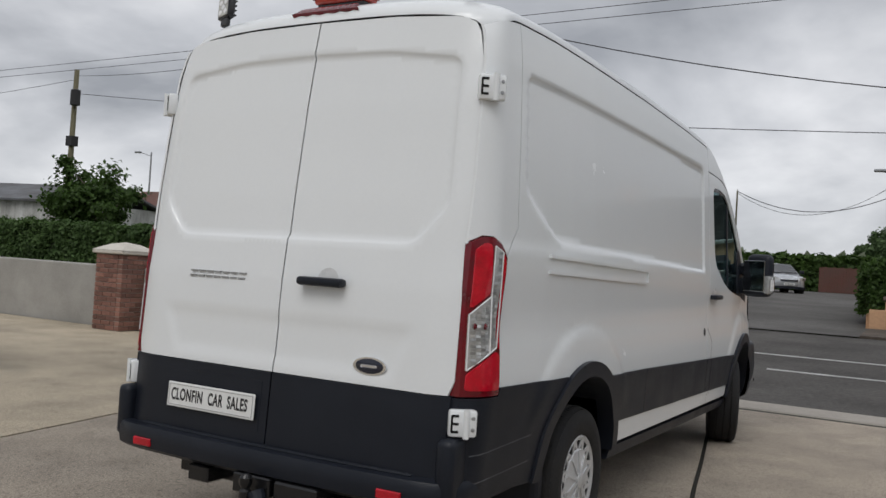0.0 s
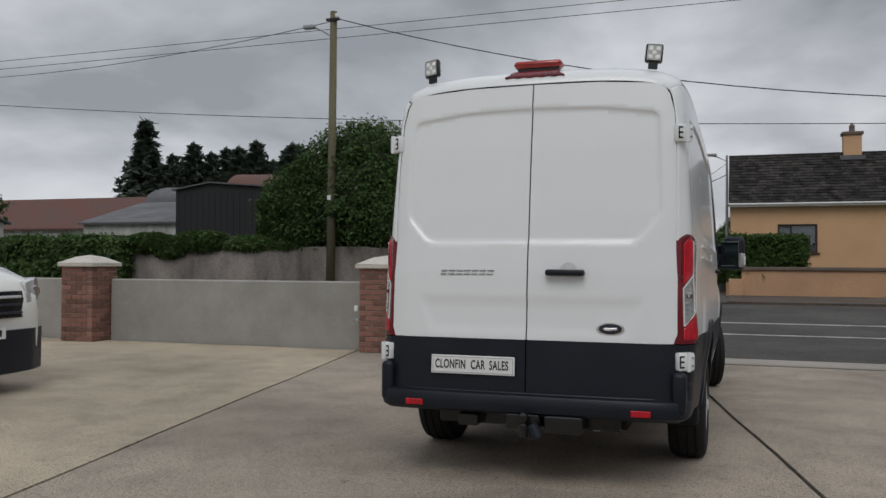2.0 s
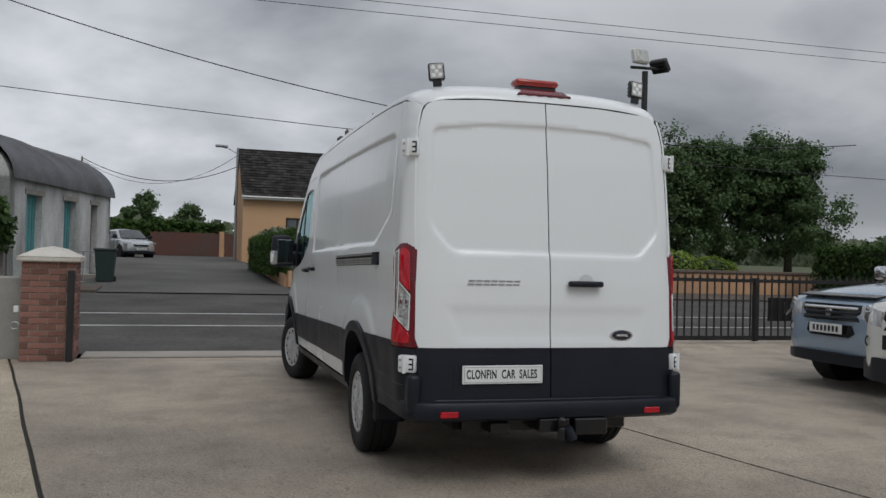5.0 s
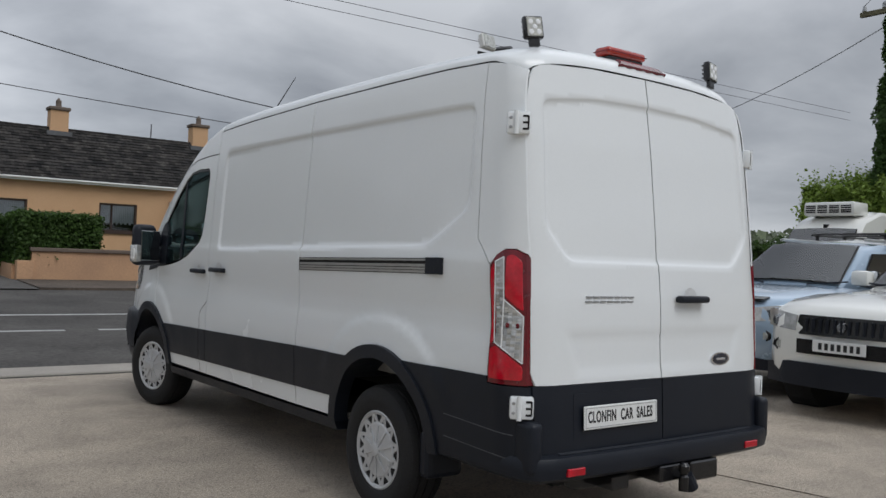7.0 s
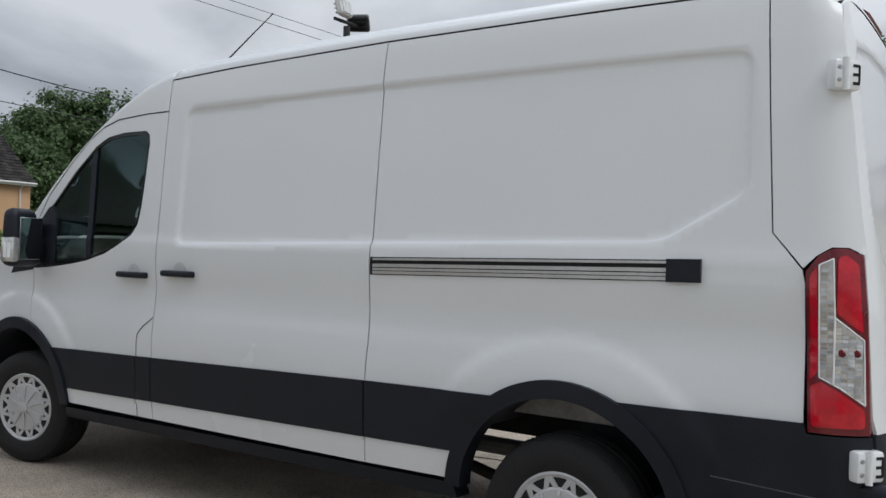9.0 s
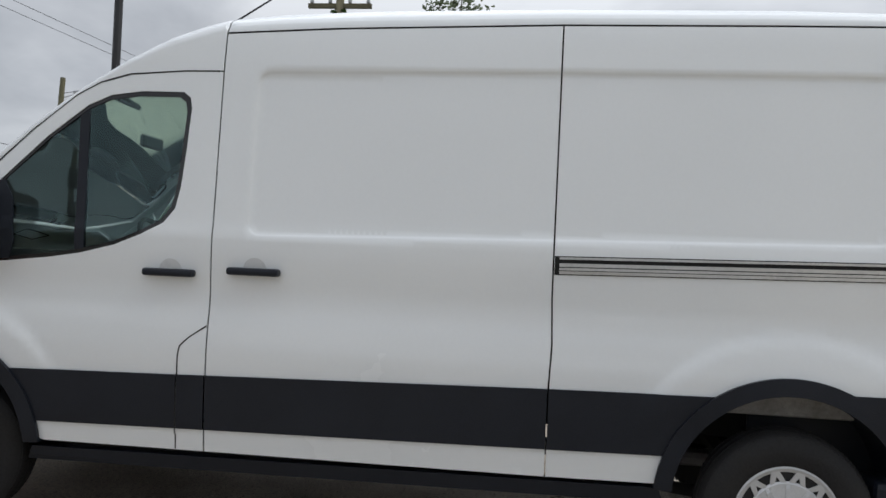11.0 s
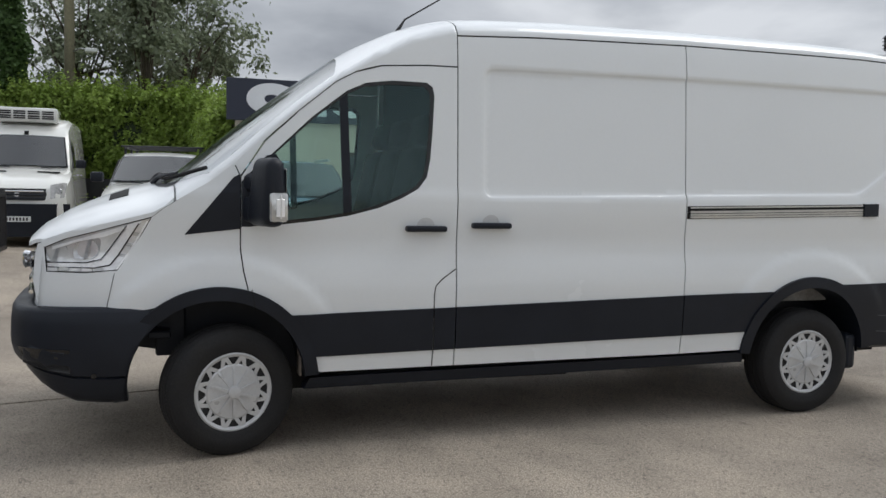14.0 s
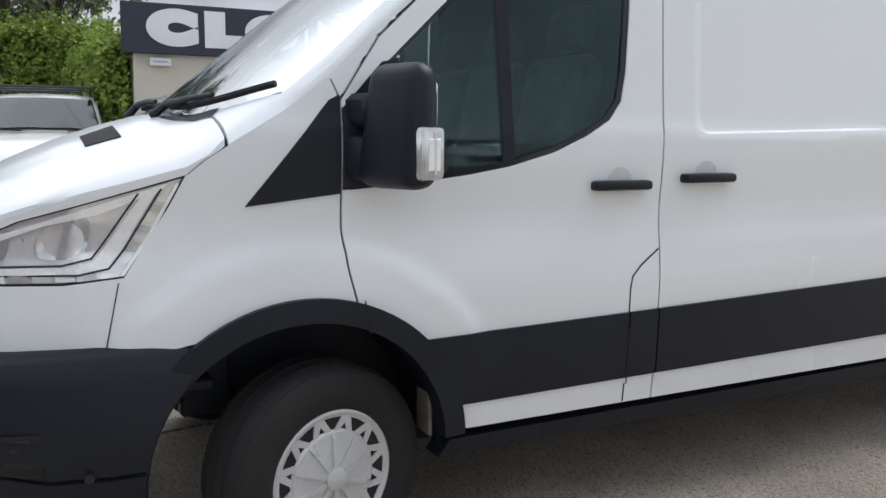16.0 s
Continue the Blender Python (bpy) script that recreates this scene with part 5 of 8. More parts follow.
    part("clear_lens", sheet(CLEAR_OUT, flank(sign, 0.014), depth=(-sign * 0.01, 0, 0), step=0.02), CLEAR_LENS, tl, "clear ribbed lens")
    for lens, nm in (([(0.226, 1.436), (0.202, 1.442), (0.168, 1.412), (0.150, 1.182), (0.225, 1.246)], "bright red upper lens"),
                     ([(0.270, 1.018), (0.208, 0.986), (0.139, 0.930), (0.135, 0.868), (0.292, 0.866), (0.300, 1.000)], "bright red lower lens"),
                     ([(0.302, 1.020), (0.311, 1.372), (0.289, 1.402), (0.279, 1.045)], "red side lens")):
        part("red_lens", sheet(rounded(lens, 0.012, 3), flank(sign, 0.015), depth=(-sign * 0.01, 0, 0), step=0.02), RED_LENS, tl, nm, smooth=40)
    rl = random.Random(17)
    bmf = bmesh.new()
    for k in range(36):
        zz = 0.955 + 0.0130 * k
        cells = [(0.234, 0.253), (0.255, 0.274)] if zz > 1.20 else [(0.150, 0.168), (0.170, 0.188), (0.190, 0.208), (0.210, 0.228), (0.232, 0.251), (0.253, 0.272)]
        for ya, yb in cells:
            if inside(CLEAR_OUT, np.array([(ya, zz), (yb, zz), (yb, zz + 0.012), (ya, zz + 0.012)])).sum() == 4:
                o_ = [0.0146 + rl.uniform(0, 0.003) for _ in range(2)]
                bmf.faces.new([bmf.verts.new(flank(sign, o)(*p)) for o, p in zip((o_[0], o_[0], o_[1], o_[1]), ((ya, zz), (yb, zz), (yb, zz + 0.0105), (ya, zz + 0.0105)))])
    part("lens_divider", tube(bmesh.new(), [flank(sign, 0.016)(0.2305, 1.235), flank(sign, 0.016)(0.229, 1.010)], 0.0035, 6), BLADE, tl)
    for yq in (0.165, 0.208):
        part("bulb", lathe(bmesh.new(), [(-0.001, 0.013), (0.003, 0.010)], 14, "x", (0, 0, 0)), DARKRED_LENS, tl, "dull red bulb behind the lens", at=pose(sign * (side_half(yq, 1.115) + 0.0185), yq, 1.115) @ Matrix.Diagonal((sign, 1, 1, 1)))
    tagged(part("ribbed_lens", bmf, FACET, tl, "clear ribbed inner lens"), kind="stuff", label="clear ribbed inner lens")
    for a_, b_ in zip(CLEAR_OUT, CLEAR_OUT[1:] + CLEAR_OUT[:1]):
        part("lens_edge", tube(bmesh.new(), [flank(sign, 0.016)(*a_), flank(sign, 0.016)(*b_)], 0.0028, 6), BLADE, tl)
    # cladding
    band_hi = lambda y: 0.757 + (4.6 - y) * 0.0255
    band_lo = lambda y: 0.522 + (4.53 - y) * 0.017
    segs = ((1.70, SEAM_SLIDE - G, "cladding"), (SEAM_SLIDE + G, SEAM_CAB - G, "cladding"), (SEAM_CAB + G, 3.845, "cladding"), (3.852, 4.56, "cladding"))
    for a, b, nm in segs:
        poly = [(a, band_lo(a)), (b - (0.02 if b > 4.5 else 0), band_lo(b)), (b + (0.10 if b > 4.5 else 0), band_hi(b)), (1.49 if a < 1.75 else a, band_hi(a))]
        part(nm, sheet(poly, flank(sign, 0.010), depth=(-sign * 0.02, 0, 0), step=0.05), PLASTIC, van, "dark grey plastic lower cladding", smooth=40)
    for (c, a0, a1) in ((ARCHES[0], 4, 176), (ARCHES[1], -9, 176)):
        ro, ri = 0.535, 0.462
        poly = ring(c, ro, a0, a1, 36) + ring(c, ri, a1, a0, 36)
        part("wheel_arch_trim", sheet(poly, flank(sign, 0.022), depth=(-sign * 0.09, 0, 0), step=0.03), PLASTIC, van, "dark plastic wheel arch trim", smooth=40)
        if c is ARCHES[1]:
            part("trim_seam", sheet([(4.872, 0.905), (4.877, 0.905), (4.858, 0.80), (4.853, 0.80)], flank(sign, 0.0235), step=0.05), GAP, van)
        bm = bmesh.new()
        open_from = 40 if c is ARCHES[0] else 20
        ra = ring(c, 0.47, open_from, 180, 24)
        for (p, q) in zip(ra, ra[1:]):
            bm.faces.new([bm.verts.new(v) for v in ((sign * 0.93, *p), (sign * 0.93, *q), (sign * 0.60, *q), (sign * 0.60, *p))])
        part("wheel_arch_liner", bm, PLASTIC, van, smooth=True)
        back = ring(c, 0.50, open_from, 180, 24) + ([(c[0] + 0.09, c[1]), (c[0] + 0.09, c[1] + 0.32)] if c is ARCHES[0] else [])
        part("wheel_arch_back", prism(bmesh.new(), back, "x", sign * 0.60, sign * 0.58), PLASTIC, van)
    part("corner_cladding", sheet([(0.085, 0.46), (0.74, 0.43), (0.74, 0.60), (0.83, 0.74), (0.99, 0.868), (0.318, 0.872), (0.306, 0.838), (0.118, 0.838), (0.105, 0.6)], flank(sign, 0.009), depth=(-sign * 0.03, 0, 0), step=0.03), PLASTIC, van, "dark plastic rear corner cladding", smooth=40)
    # paler strips paint the light that the cladding's creases catch
    for z_ in (0.615, 0.505):
        part("cladding_glint", sheet([(0.16, z_), (0.62, z_ + 0.030), (0.62, z_ + 0.035), (0.16, z_ + 0.005)], flank(sign, 0.0105), step=0.05), CREASE_GLINT, van, "thin pale highlight painted along a cladding crease")
    part("bumper_corner", new_box(sign * 0.835, sign * 0.915, 0.040, 0.17, 0.45, 0.690, bevel=0.028, seg=3), PLASTIC, van, "dark plastic bumper corner", smooth=40)
    poly = [(1.72, 0.43), (4.55, 0.40), (4.58, 0.335), (1.70, 0.365)]
    part("sill_step", sheet(poly, flank(sign, 0.0), depth=(-sign * 0.10, 0, 0), step=0.05), PLASTIC, van, "black sill and step")
    # flank creases and the door handles
    for y0, z0, own in ((3.905, 1.232, door),) + (((3.51, 1.252, slide),) if sign < 0 else ()):
        bm = bmesh.new()
        x_ = sign * (side_half(y0, z0))
        box(bm, x_ - sign * 0.01, x_ + sign * 0.045, y0 - 0.12, y0 + 0.12, z0 - 0.018, z0 + 0.016, bevel=0.012, seg=2)
        h_ = part("handle", bm, PLASTIC, own, "black pull handle", smooth=40)
        # flat grey half-disc paints the shaded dish; the skin isn't pressed in
        part("cup_shade", sheet(ring((y0, z0 + 0.008), 0.054, 0, 180, 16), flank(sign, 0.002), step=0.02), DISH_SHADE, h_)
    # door mirror
    bm = new_box(-0.128, 0.128, -0.06, 0.07, 1.245, 1.60, bevel=0.055, seg=4)
    for v in bm.verts:
        k = ease(1.30, 1.60, v.co.z)
        v.co.x -= sign * -0.040 * k * (0.5 - sign * v.co.x / 0.26)
        v.co.y *= 1 - 0.25 * k
    mr = part("door_mirror", bm, PLASTIC, door, "large black door mirror", smooth=40, at=pose(sign * 1.125, 4.81, 0, 0, 0, -sign * 20))
    part("mirror_arm", box(new_box(-sign * 0.28, -sign * 0.09, -0.045, 0.055, 1.262, 1.40, bevel=0.03, seg=2), -sign * 0.27, -sign * 0.09, -0.03, 0.045, 1.42, 1.52, bevel=0.02), PLASTIC, mr, smooth=40)
    part("mirror_glass", new_box(-0.095, 0.095, -0.064, -0.056, 1.29, 1.545, bevel=0.003), MIRROR, mr)
    ind = part("indicator", new_box(sign * 0.062, sign * 0.136, -0.055, 0.045, 1.272, 1.425, bevel=0.018, seg=2), FACET, mr, "clear side indicator", smooth=40)
    part("indicator_bulb", new_box(sign * 0.134, sign * 0.139, -0.030, 0.018, 1.30, 1.39, bevel=0.002), BLADE, ind)
    part("indicator_rib", new_box(sign * 0.134, sign * 0.1395, -0.012, -0.004, 1.29, 1.41), HEAD_BASE, ind)
    # mud flap
    part("mud_flap", new_box(sign * 0.72, sign * 0.95, 0.765, 0.86, 0.275, 0.52, bevel=0.03, seg=2), PLASTIC, van, "black mud flap")

# dark gutter line under the roof's edge
for sign in (-1, 1):
    ys = [0.42 + 3.29 * k / 24 for k in range(25)]
    part("gutter_line", sheet([(y, lerp_table(ZG, y) - 0.022) for y in ys] + [(y, lerp_table(ZG, y) + 0.001) for y in ys[::-1]], flank(sign, -0.005), step=0.06), GAP, van)

# inner panels and brackets that show in the wheel arches
for sign in (-1, 1):
    part("inner_panel", new_box(sign * 0.76, sign * 0.79, 0.90, 1.54, 0.735, 0.86, bevel=0.006), PANEL_GREY, van, "grey inner wing panel")
    part("liner_flap", new_box(sign * 0.80, sign * 0.90, 4.585, 4.60, 0.40, 0.62, bevel=0.004), FLAP_BROWN, van, "scuffed grey-brown liner flap")
    part("strut", new_box(sign * 0.60, sign * 0.66, 5.20, 5.36, 0.50, 0.78, bevel=0.01), PLASTIC, van)
    part("liner_rib", new_box(sign * 0.62, sign * 0.80, 5.28, 5.40, 0.62, 0.66, bevel=0.008), PLASTIC, van)

# slide rail and its blank twin
zr = lambda y: 1.338 + (2.19 - y) * 0.021
part("slide_channel", sheet([(0.70, zr(0.7) - 0.038), (2.19, zr(2.19) - 0.038), (2.19, zr(2.19) + 0.042), (0.70, zr(0.7) + 0.042)], flank(-1, 0.0015), step=0.05), GAP, van, "dark slide channel")
for zo, zw, mt in ((-0.034, 0.013, ALU), (-0.018, 0.011, ALU), (-0.003, 0.015, ALU), (0.028, 0.010, ALU)):
    part("slide_rail", sheet([(0.79, zr(0.8) + zo), (2.17, zr(2.17) + zo), (2.17, zr(2.17) + zo + zw), (0.79, zr(0.8) + zo + zw)], flank(-1, 0.009), depth=(0.02, 0, 0), step=0.05), mt, van, "aluminium slide rail")
part("rail_end", sheet([(0.675, zr(0.7) - 0.04), (0.80, zr(0.8) - 0.04), (0.80, zr(0.8) + 0.045), (0.675, zr(0.7) + 0.045)], flank(-1, 0.018), depth=(0.03, 0, 0), step=0.03), PLASTIC, van, "black rail end cap")
for dz in (-0.035, 0.035):
    part("pressed_rib", sheet([(0.72, zr(0.72) + dz), (2.15, zr(2.15) + dz), (2.15, zr(2.15) + dz + 0.014), (0.72, zr(0.72) + dz + 0.014)], flank(1, 0.010), depth=(-0.02, 0, 0), step=0.05), PAINT_WHITE, van)
part("pressed_rib", sheet([(2.136, zr(2.15) - 0.022), (2.150, zr(2.15) - 0.022), (2.150, zr(2.15) + 0.036), (2.136, zr(2.15) + 0.036)], flank(1, 0.010), depth=(-0.02, 0, 0), step=0.05), PAINT_WHITE, van)
part("fuel_flap", sheet(ring((3.62, 0.98), 0.03, n=12), flank(1, 0.002), step=0.03), GAP, van)

# lower door line by the cab step
for sign in (-1, 1):
    bm = bmesh.new()
    pts = [(3.72, 1.0), (3.80, 0.945), (3.84, 0.905), (3.848, 0.86), (3.848, 0.44)]
    for (a, b) in zip(pts, pts[1:]):
        n = 6
        for k in range(n):
            p, q = (a[0] + (b[0] - a[0]) * k / n, a[1] + (b[1] - a[1]) * k / n), (a[0] + (b[0] - a[0]) * (k + 1) / n, a[1] + (b[1] - a[1]) * (k + 1) / n)
            off = 0.0014 if (p[1] > 0.775 or p[1] < 0.53) else 0.0114
            nx, nz = -(q[1] - p[1]), q[0] - p[0]
            ln_ = math.hypot(nx, nz)
            nx, nz = nx / ln_ * 0.003, nz / ln_ * 0.003
            bm.faces.new([bm.verts.new(flank(sign, off)(*v)) for v in ((p[0] - nx, p[1] - nz), (q[0] - nx, q[1] - nz), (q[0] + nx, q[1] + nz), (p[0] + nx, p[1] + nz))])
    part("door_line", bm, GAP, van)

# back doors
gap = 0.0040
hx = 0.862


def door_poly(sign, lo, hi):
    out = [(sign * gap, lo), (sign * (hx - 0.02), lo)]
    if hi > 1:
        out += [(sign * hx, 0.9), (sign * hx, 1.5), (sign * (hx - 0.008), 1.9), (sign * (hx - 0.022), 2.18), (sign * (hx - 0.05), 2.293), (sign * (hx - 0.077), 2.334), (sign * (hx - 0.112), 2.352), (sign * (hx - 0.17), 2.364), (sign * 0.4, 2.386), (sign * gap, 2.391)]
    else:
        out += [(sign * (hx - 0.005), hi), (sign * gap, hi)]
    return out


def rear_skin(off):
    return lambda x, z: (x, rear_y(x, z) - off, z)


for sign in (-1, 1):
    bd = part("back_door", sheet(door_poly(sign, 0.845, 2.4), rear_skin(0.0), lines=REAR_LINES, depth=(0, 0.012, 0), step=0.024), PAINT_WHITE, van, "white windowless back door", smooth=40)
    part("lower_cladding", sheet(door_poly(sign, 0.50, 0.842), rear_skin(0.004), depth=(0, 0.03, 0), step=0.03), PLASTIC, bd, "dark grey lower door cladding", smooth=40)
    if sign < 0:
        part("plate_pocket", sheet([(-0.63, 0.585), (-0.045, 0.585), (-0.045, 0.80), (-0.63, 0.80)], rear_skin(0.0055), depth=(0, 0.006, 0), step=0.05), PLASTIC, bd)
        pl = part("dealer_plate", new_box(-0.26, 0.26, -0.006, 0.0, -0.0555, 0.0555, bevel=0.003), PLATE_WHITE, bd, "white plate with black capitals", at=pose(-0.322, 0.050, 0.686, -3, 0, 0))
        part("plate_border", box(box(box(new_box(-0.25, 0.25, -0.0075, -0.006, 0.044, 0.0465), -0.25, 0.25, -0.0075, -0.006, -0.0465, -0.044), -0.25, -0.2475, -0.0075, -0.006, -0.044, 0.044), 0.2475, 0.25, -0.0075, -0.006, -0.044, 0.044), STEEL, pl)
        for word, x_ in (("CLONFIN", -0.138), ("CAR", 0.034), ("SALES", 0.164)):
            lettering("plate_lettering", word, 0.074, INK, pl, pose(x_, -0.0065, 0.0, 90, 0, 0), 0.001, wide=0.57, bold=0.0018, space=1.1)
        for k in range(7):
            x_ = -0.545 + 0.0490 * k
            bm = bmesh.new()
            for z_, d_ in ((1.2265, 0.0), (1.2485, 0.005)):
                prism(bm, [(x_ + d_, z_), (x_ + d_ + 0.040, z_), (x_ + d_ + 0.042, z_ + 0.008), (x_ + d_ + 0.002, z_ + 0.008)], "y", 0.0965, 0.1045)
            part("badge_mark", bm, STEEL, bd, "thin grey metal badge mark")
    else:
        hb = part("door_handle", new_box(0.115, 0.345, 0.045, 0.10, 1.225, 1.262, bevel=0.014, seg=2), PLASTIC, bd, "black door handle", smooth=40)
        # same painted shade for the dish on the back door
        part("cup_shade", sheet(ring((0.245, 1.25), 0.054, 0, 180, 16), rear_skin(0.002), step=0.02), DISH_SHADE, hb)
        bg = part("oval_badge", lathe(bmesh.new(), [(0, 0.02), (-0.009, 0.02), (-0.012, 0.016)], 32, "y"), BADGE, bd, "dark oval badge with a chrome rim", smooth=40, at=pose(0.493, 0.090, 0.922) @ Matrix.Diagonal((3.6, 1, 1.6, 1)))
        part("badge_rim", lathe(bmesh.new(), [(0.0, 0.0222), (-0.010, 0.0222), (-0.010, 0.0198)], 32, "y"), CHROME, bg)
        part("badge_bar", new_box(-0.011, 0.011, -0.014, -0.012, -0.004, 0.004, bevel=0.0015), CHROME, bg)
    for z_, x_, y_ in ((2.055, 0.892, 0.232), (0.747, 0.905, 0.125)):
        hg = part("hinge", new_box(-0.055, 0.055, -0.018, 0.03, -0.052, 0.052, bevel=0.012, seg=2), PAINT_WHITE, bd, "white cast door hinge", smooth=40, at=pose(sign * x_, y_, z_, 0, 0, sign * 38))
        part("hinge_pin", lathe(bmesh.new(), [(-0.055, 0.012), (0.055, 0.012)], 12, "z", (sign * 0.012, -0.02, 0)), PAINT_WHITE, hg)
        for zz in (-0.03, 0.0, 0.03):
            part("hinge_slot", new_box(-sign * 0.045, -sign * 0.018, -0.0195, -0.017, zz - 0.005, zz + 0.005), GAP, hg)
        part("hinge_slot", new_box(-sign * 0.048, -sign * 0.04, -0.0195, -0.017, -0.032, 0.032), GAP, hg)
        part("hinge_bolt", lathe(bmesh.new(), [(-0.022, 0.006), (-0.016, 0.009)], 8, "y", (sign * 0.038, 0, 0.022)), STEEL, hg)
        part("hinge_bolt", lathe(bmesh.new(), [(-0.022, 0.006), (-0.016, 0.009)], 8, "y", (sign * 0.038, 0, -0.022)), STEEL, hg)
# frame behind the back doors
part("door_frame", sheet([(-0.90, 0.46), (0.90, 0.46), (0.88, 2.2), (0.80, 2.345), (0.6, 2.40), (0, 2.425), (-0.6, 2.40), (-0.80, 2.345), (-0.88, 2.2)], lambda x, z: (x, rear_y(x, z) + 0.035, z), step=0.06), GAP, van)

# roof
poly = [(0.252, -1.0), (SEAM_CAB - G, -1.0), (SEAM_CAB - G, 1.0), (0.252, 1.0)]


def roof_fn(y, s):
    rib = 0.006 * (0.5 + 0.5 * math.cos(s * 26)) * ease(0.5, 0.9, y) * ease(0.86, 0.8, abs(s)) if y < 3.6 else 0
    x, yy, z = top_point(y, s)
    a = abs(s) * 0.87
    bend = 0.05 * max(0.0, (a - 0.72) / 0.18) ** 2 + 0.012 * a * a
    return (x, yy + bend * (1 - ease(0.25, 0.55, y)), z - rib * 0.5)


ROOF_LINES = [[(0.255, s_), (3.70, s_), (3.70, s_ + 0.0001)] for s_ in (-0.99, -0.97, -0.94, 0.94, 0.97, 0.99)]
part("roof", sheet(poly, roof_fn, depth=(0, 0, -0.002), step=0.045, lines=ROOF_LINES), PAINT_WHITE, van, "white raised roof", smooth=40)
WS_TOP = [(4.42 - 0.12 * (1 - (s / 0.945) ** 2), s) for s in np.linspace(-0.945, 0.945, 13)]
ws_foot = lambda s: 5.09 + 0.25 * (1 - abs(s / 0.955) ** 5)
WS_BOT = [(ws_foot(s), s) for s in np.linspace(0.955, -0.955, 25)]
screen_poly = [(float(a), float(b)) for a, b in WS_TOP] + [(float(a), float(b)) for a, b in WS_BOT]
poly = [(SEAM_CAB + G, -1.0), (SEAM_CAB + G, 1.0), (5.257, 1.0)] + [(max(float(a) + 0.02, 5.257), float(b) * 1.025) for a, b in WS_BOT] + [(5.257, -1.0)]
part("cab_roof", sheet(poly, top_point, holes=[screen_poly], depth=(0, 0, -0.02), step=0.04, lines=[[(3.73, s_), (5.05, s_), (5.05, s_ + 0.0001)] for s_ in (-0.99, -0.97, 0.97, 0.99)]), PAINT_WHITE, van, "white cab roof and screen pillars", smooth=40)
ws = part("windscreen", sheet(screen_poly, lambda y, s: tuple(Vector(top_point(y, s)) - Vector((0, 0.004, 0.006))), step=0.06), SCREEN, van, "wide raked windscreen", smooth=True)
ws.visible_shadow = False
bon = [(max(float(a) + 0.028, 5.265), float(b) * 1.03) for a, b in WS_BOT][::-1]
poly = bon + [(5.31, 0.999), (5.5, 0.999), (5.7, 0.999), (5.90, 0.992), (5.985, 0.9), (6.02, 0.0), (5.985, -0.9), (5.90, -0.992), (5.7, -0.999), (5.5, -0.999), (5.31, -0.999)]


def bonnet_fn(y, s):
    x, yy, z = top_point(y, s)
    return (x, yy, z + 0.007 * ease(0.62, 0.4, abs(s)) * ease(5.95, 5.7, y))


bonnet = part("bonnet", sheet(poly, bonnet_fn, depth=(0, 0, -0.02), step=0.035), PAINT_WHITE, van, "white short bonnet", smooth=40)
for s_ in (-0.52, 0.52):
    part("bonnet_vent", sheet([(5.50, s_ - 0.13), (5.60, s_ - 0.11), (5.60, s_ + 0.11), (5.50, s_ + 0.13)], lambda y, s: (lambda p: (p[0], p[1], p[2] + 0.004))(bonnet_fn(y, s)), depth=(0, 0, -0.01), step=0.03), GAP, bonnet, "black bonnet air vent")
part("scuttle", sheet([(float(a) - 0.005, float(b)) for a, b in WS_BOT if abs(b) < 0.86] + [(float(a) + 0.026, float(b) * 1.02) for a, b in WS_BOT if abs(b) < 0.86][::-1], lambda y, s: tuple(Vector(top_point(y, s)) + Vector((0, 0, 0.003))), step=0.03), PLASTIC, van, "black scuttle strip")
def on_screen(s, back, up):
    p = top_point(ws_foot(s) - back, s)
    return (p[0], p[1] + up * 0.5, p[2] + up)


for s_ in (-0.45, 0.18):
    wp = part("wiper", tube(bmesh.new(), [on_screen(s_ + 0.04, -0.03, 0.012), on_screen(s_ - 0.04, 0.01, 0.034), on_screen(s_ - 0.17, 0.03, 0.036), on_screen(s_ - 0.30, 0.035, 0.030)], [0.016, 0.013, 0.010, 0.007], 8), PLASTIC, van, "black wiper arm")
    part("wiper_blade", tube(bmesh.new(), [on_screen(s_ + 0.03 - 0.0635 * k, 0.03, 0.016) for k in range(9)], 0.011, 6), RUBBER, wp)

# nose: grille and bumper
front_plan = [(0.97, 5.46), (0.968, 5.60), (0.955, 5.76), (0.925, 5.89), (0.86, 5.985), (0.74, 6.055), (0.5, 6.095), (0.25, 6.11), (0.0, 6.115)]
front_plan += [(-x, y) for x, y in front_plan[-2::-1]]
rear_plan = [(0.925, 0.72), (0.935, 0.5), (0.936, 0.30), (0.930, 0.16), (0.905, 0.075), (0.86, 0.03), (0.75, 0.008), (0.5, -0.006), (0.25, -0.012), (0.0, -0.014)]
rear_plan += [(-x, y) for x, y in rear_plan[-2::-1]]


def tucked(o, z, y):
    """The bumper's underside sweeps up and in towards the nose."""
    k = ease(5.66, 6.14, y)
    return o - 0.07 * k * ease(0.60, 0.32, z), z + 0.11 * k * ease(0.68, 0.30, z)


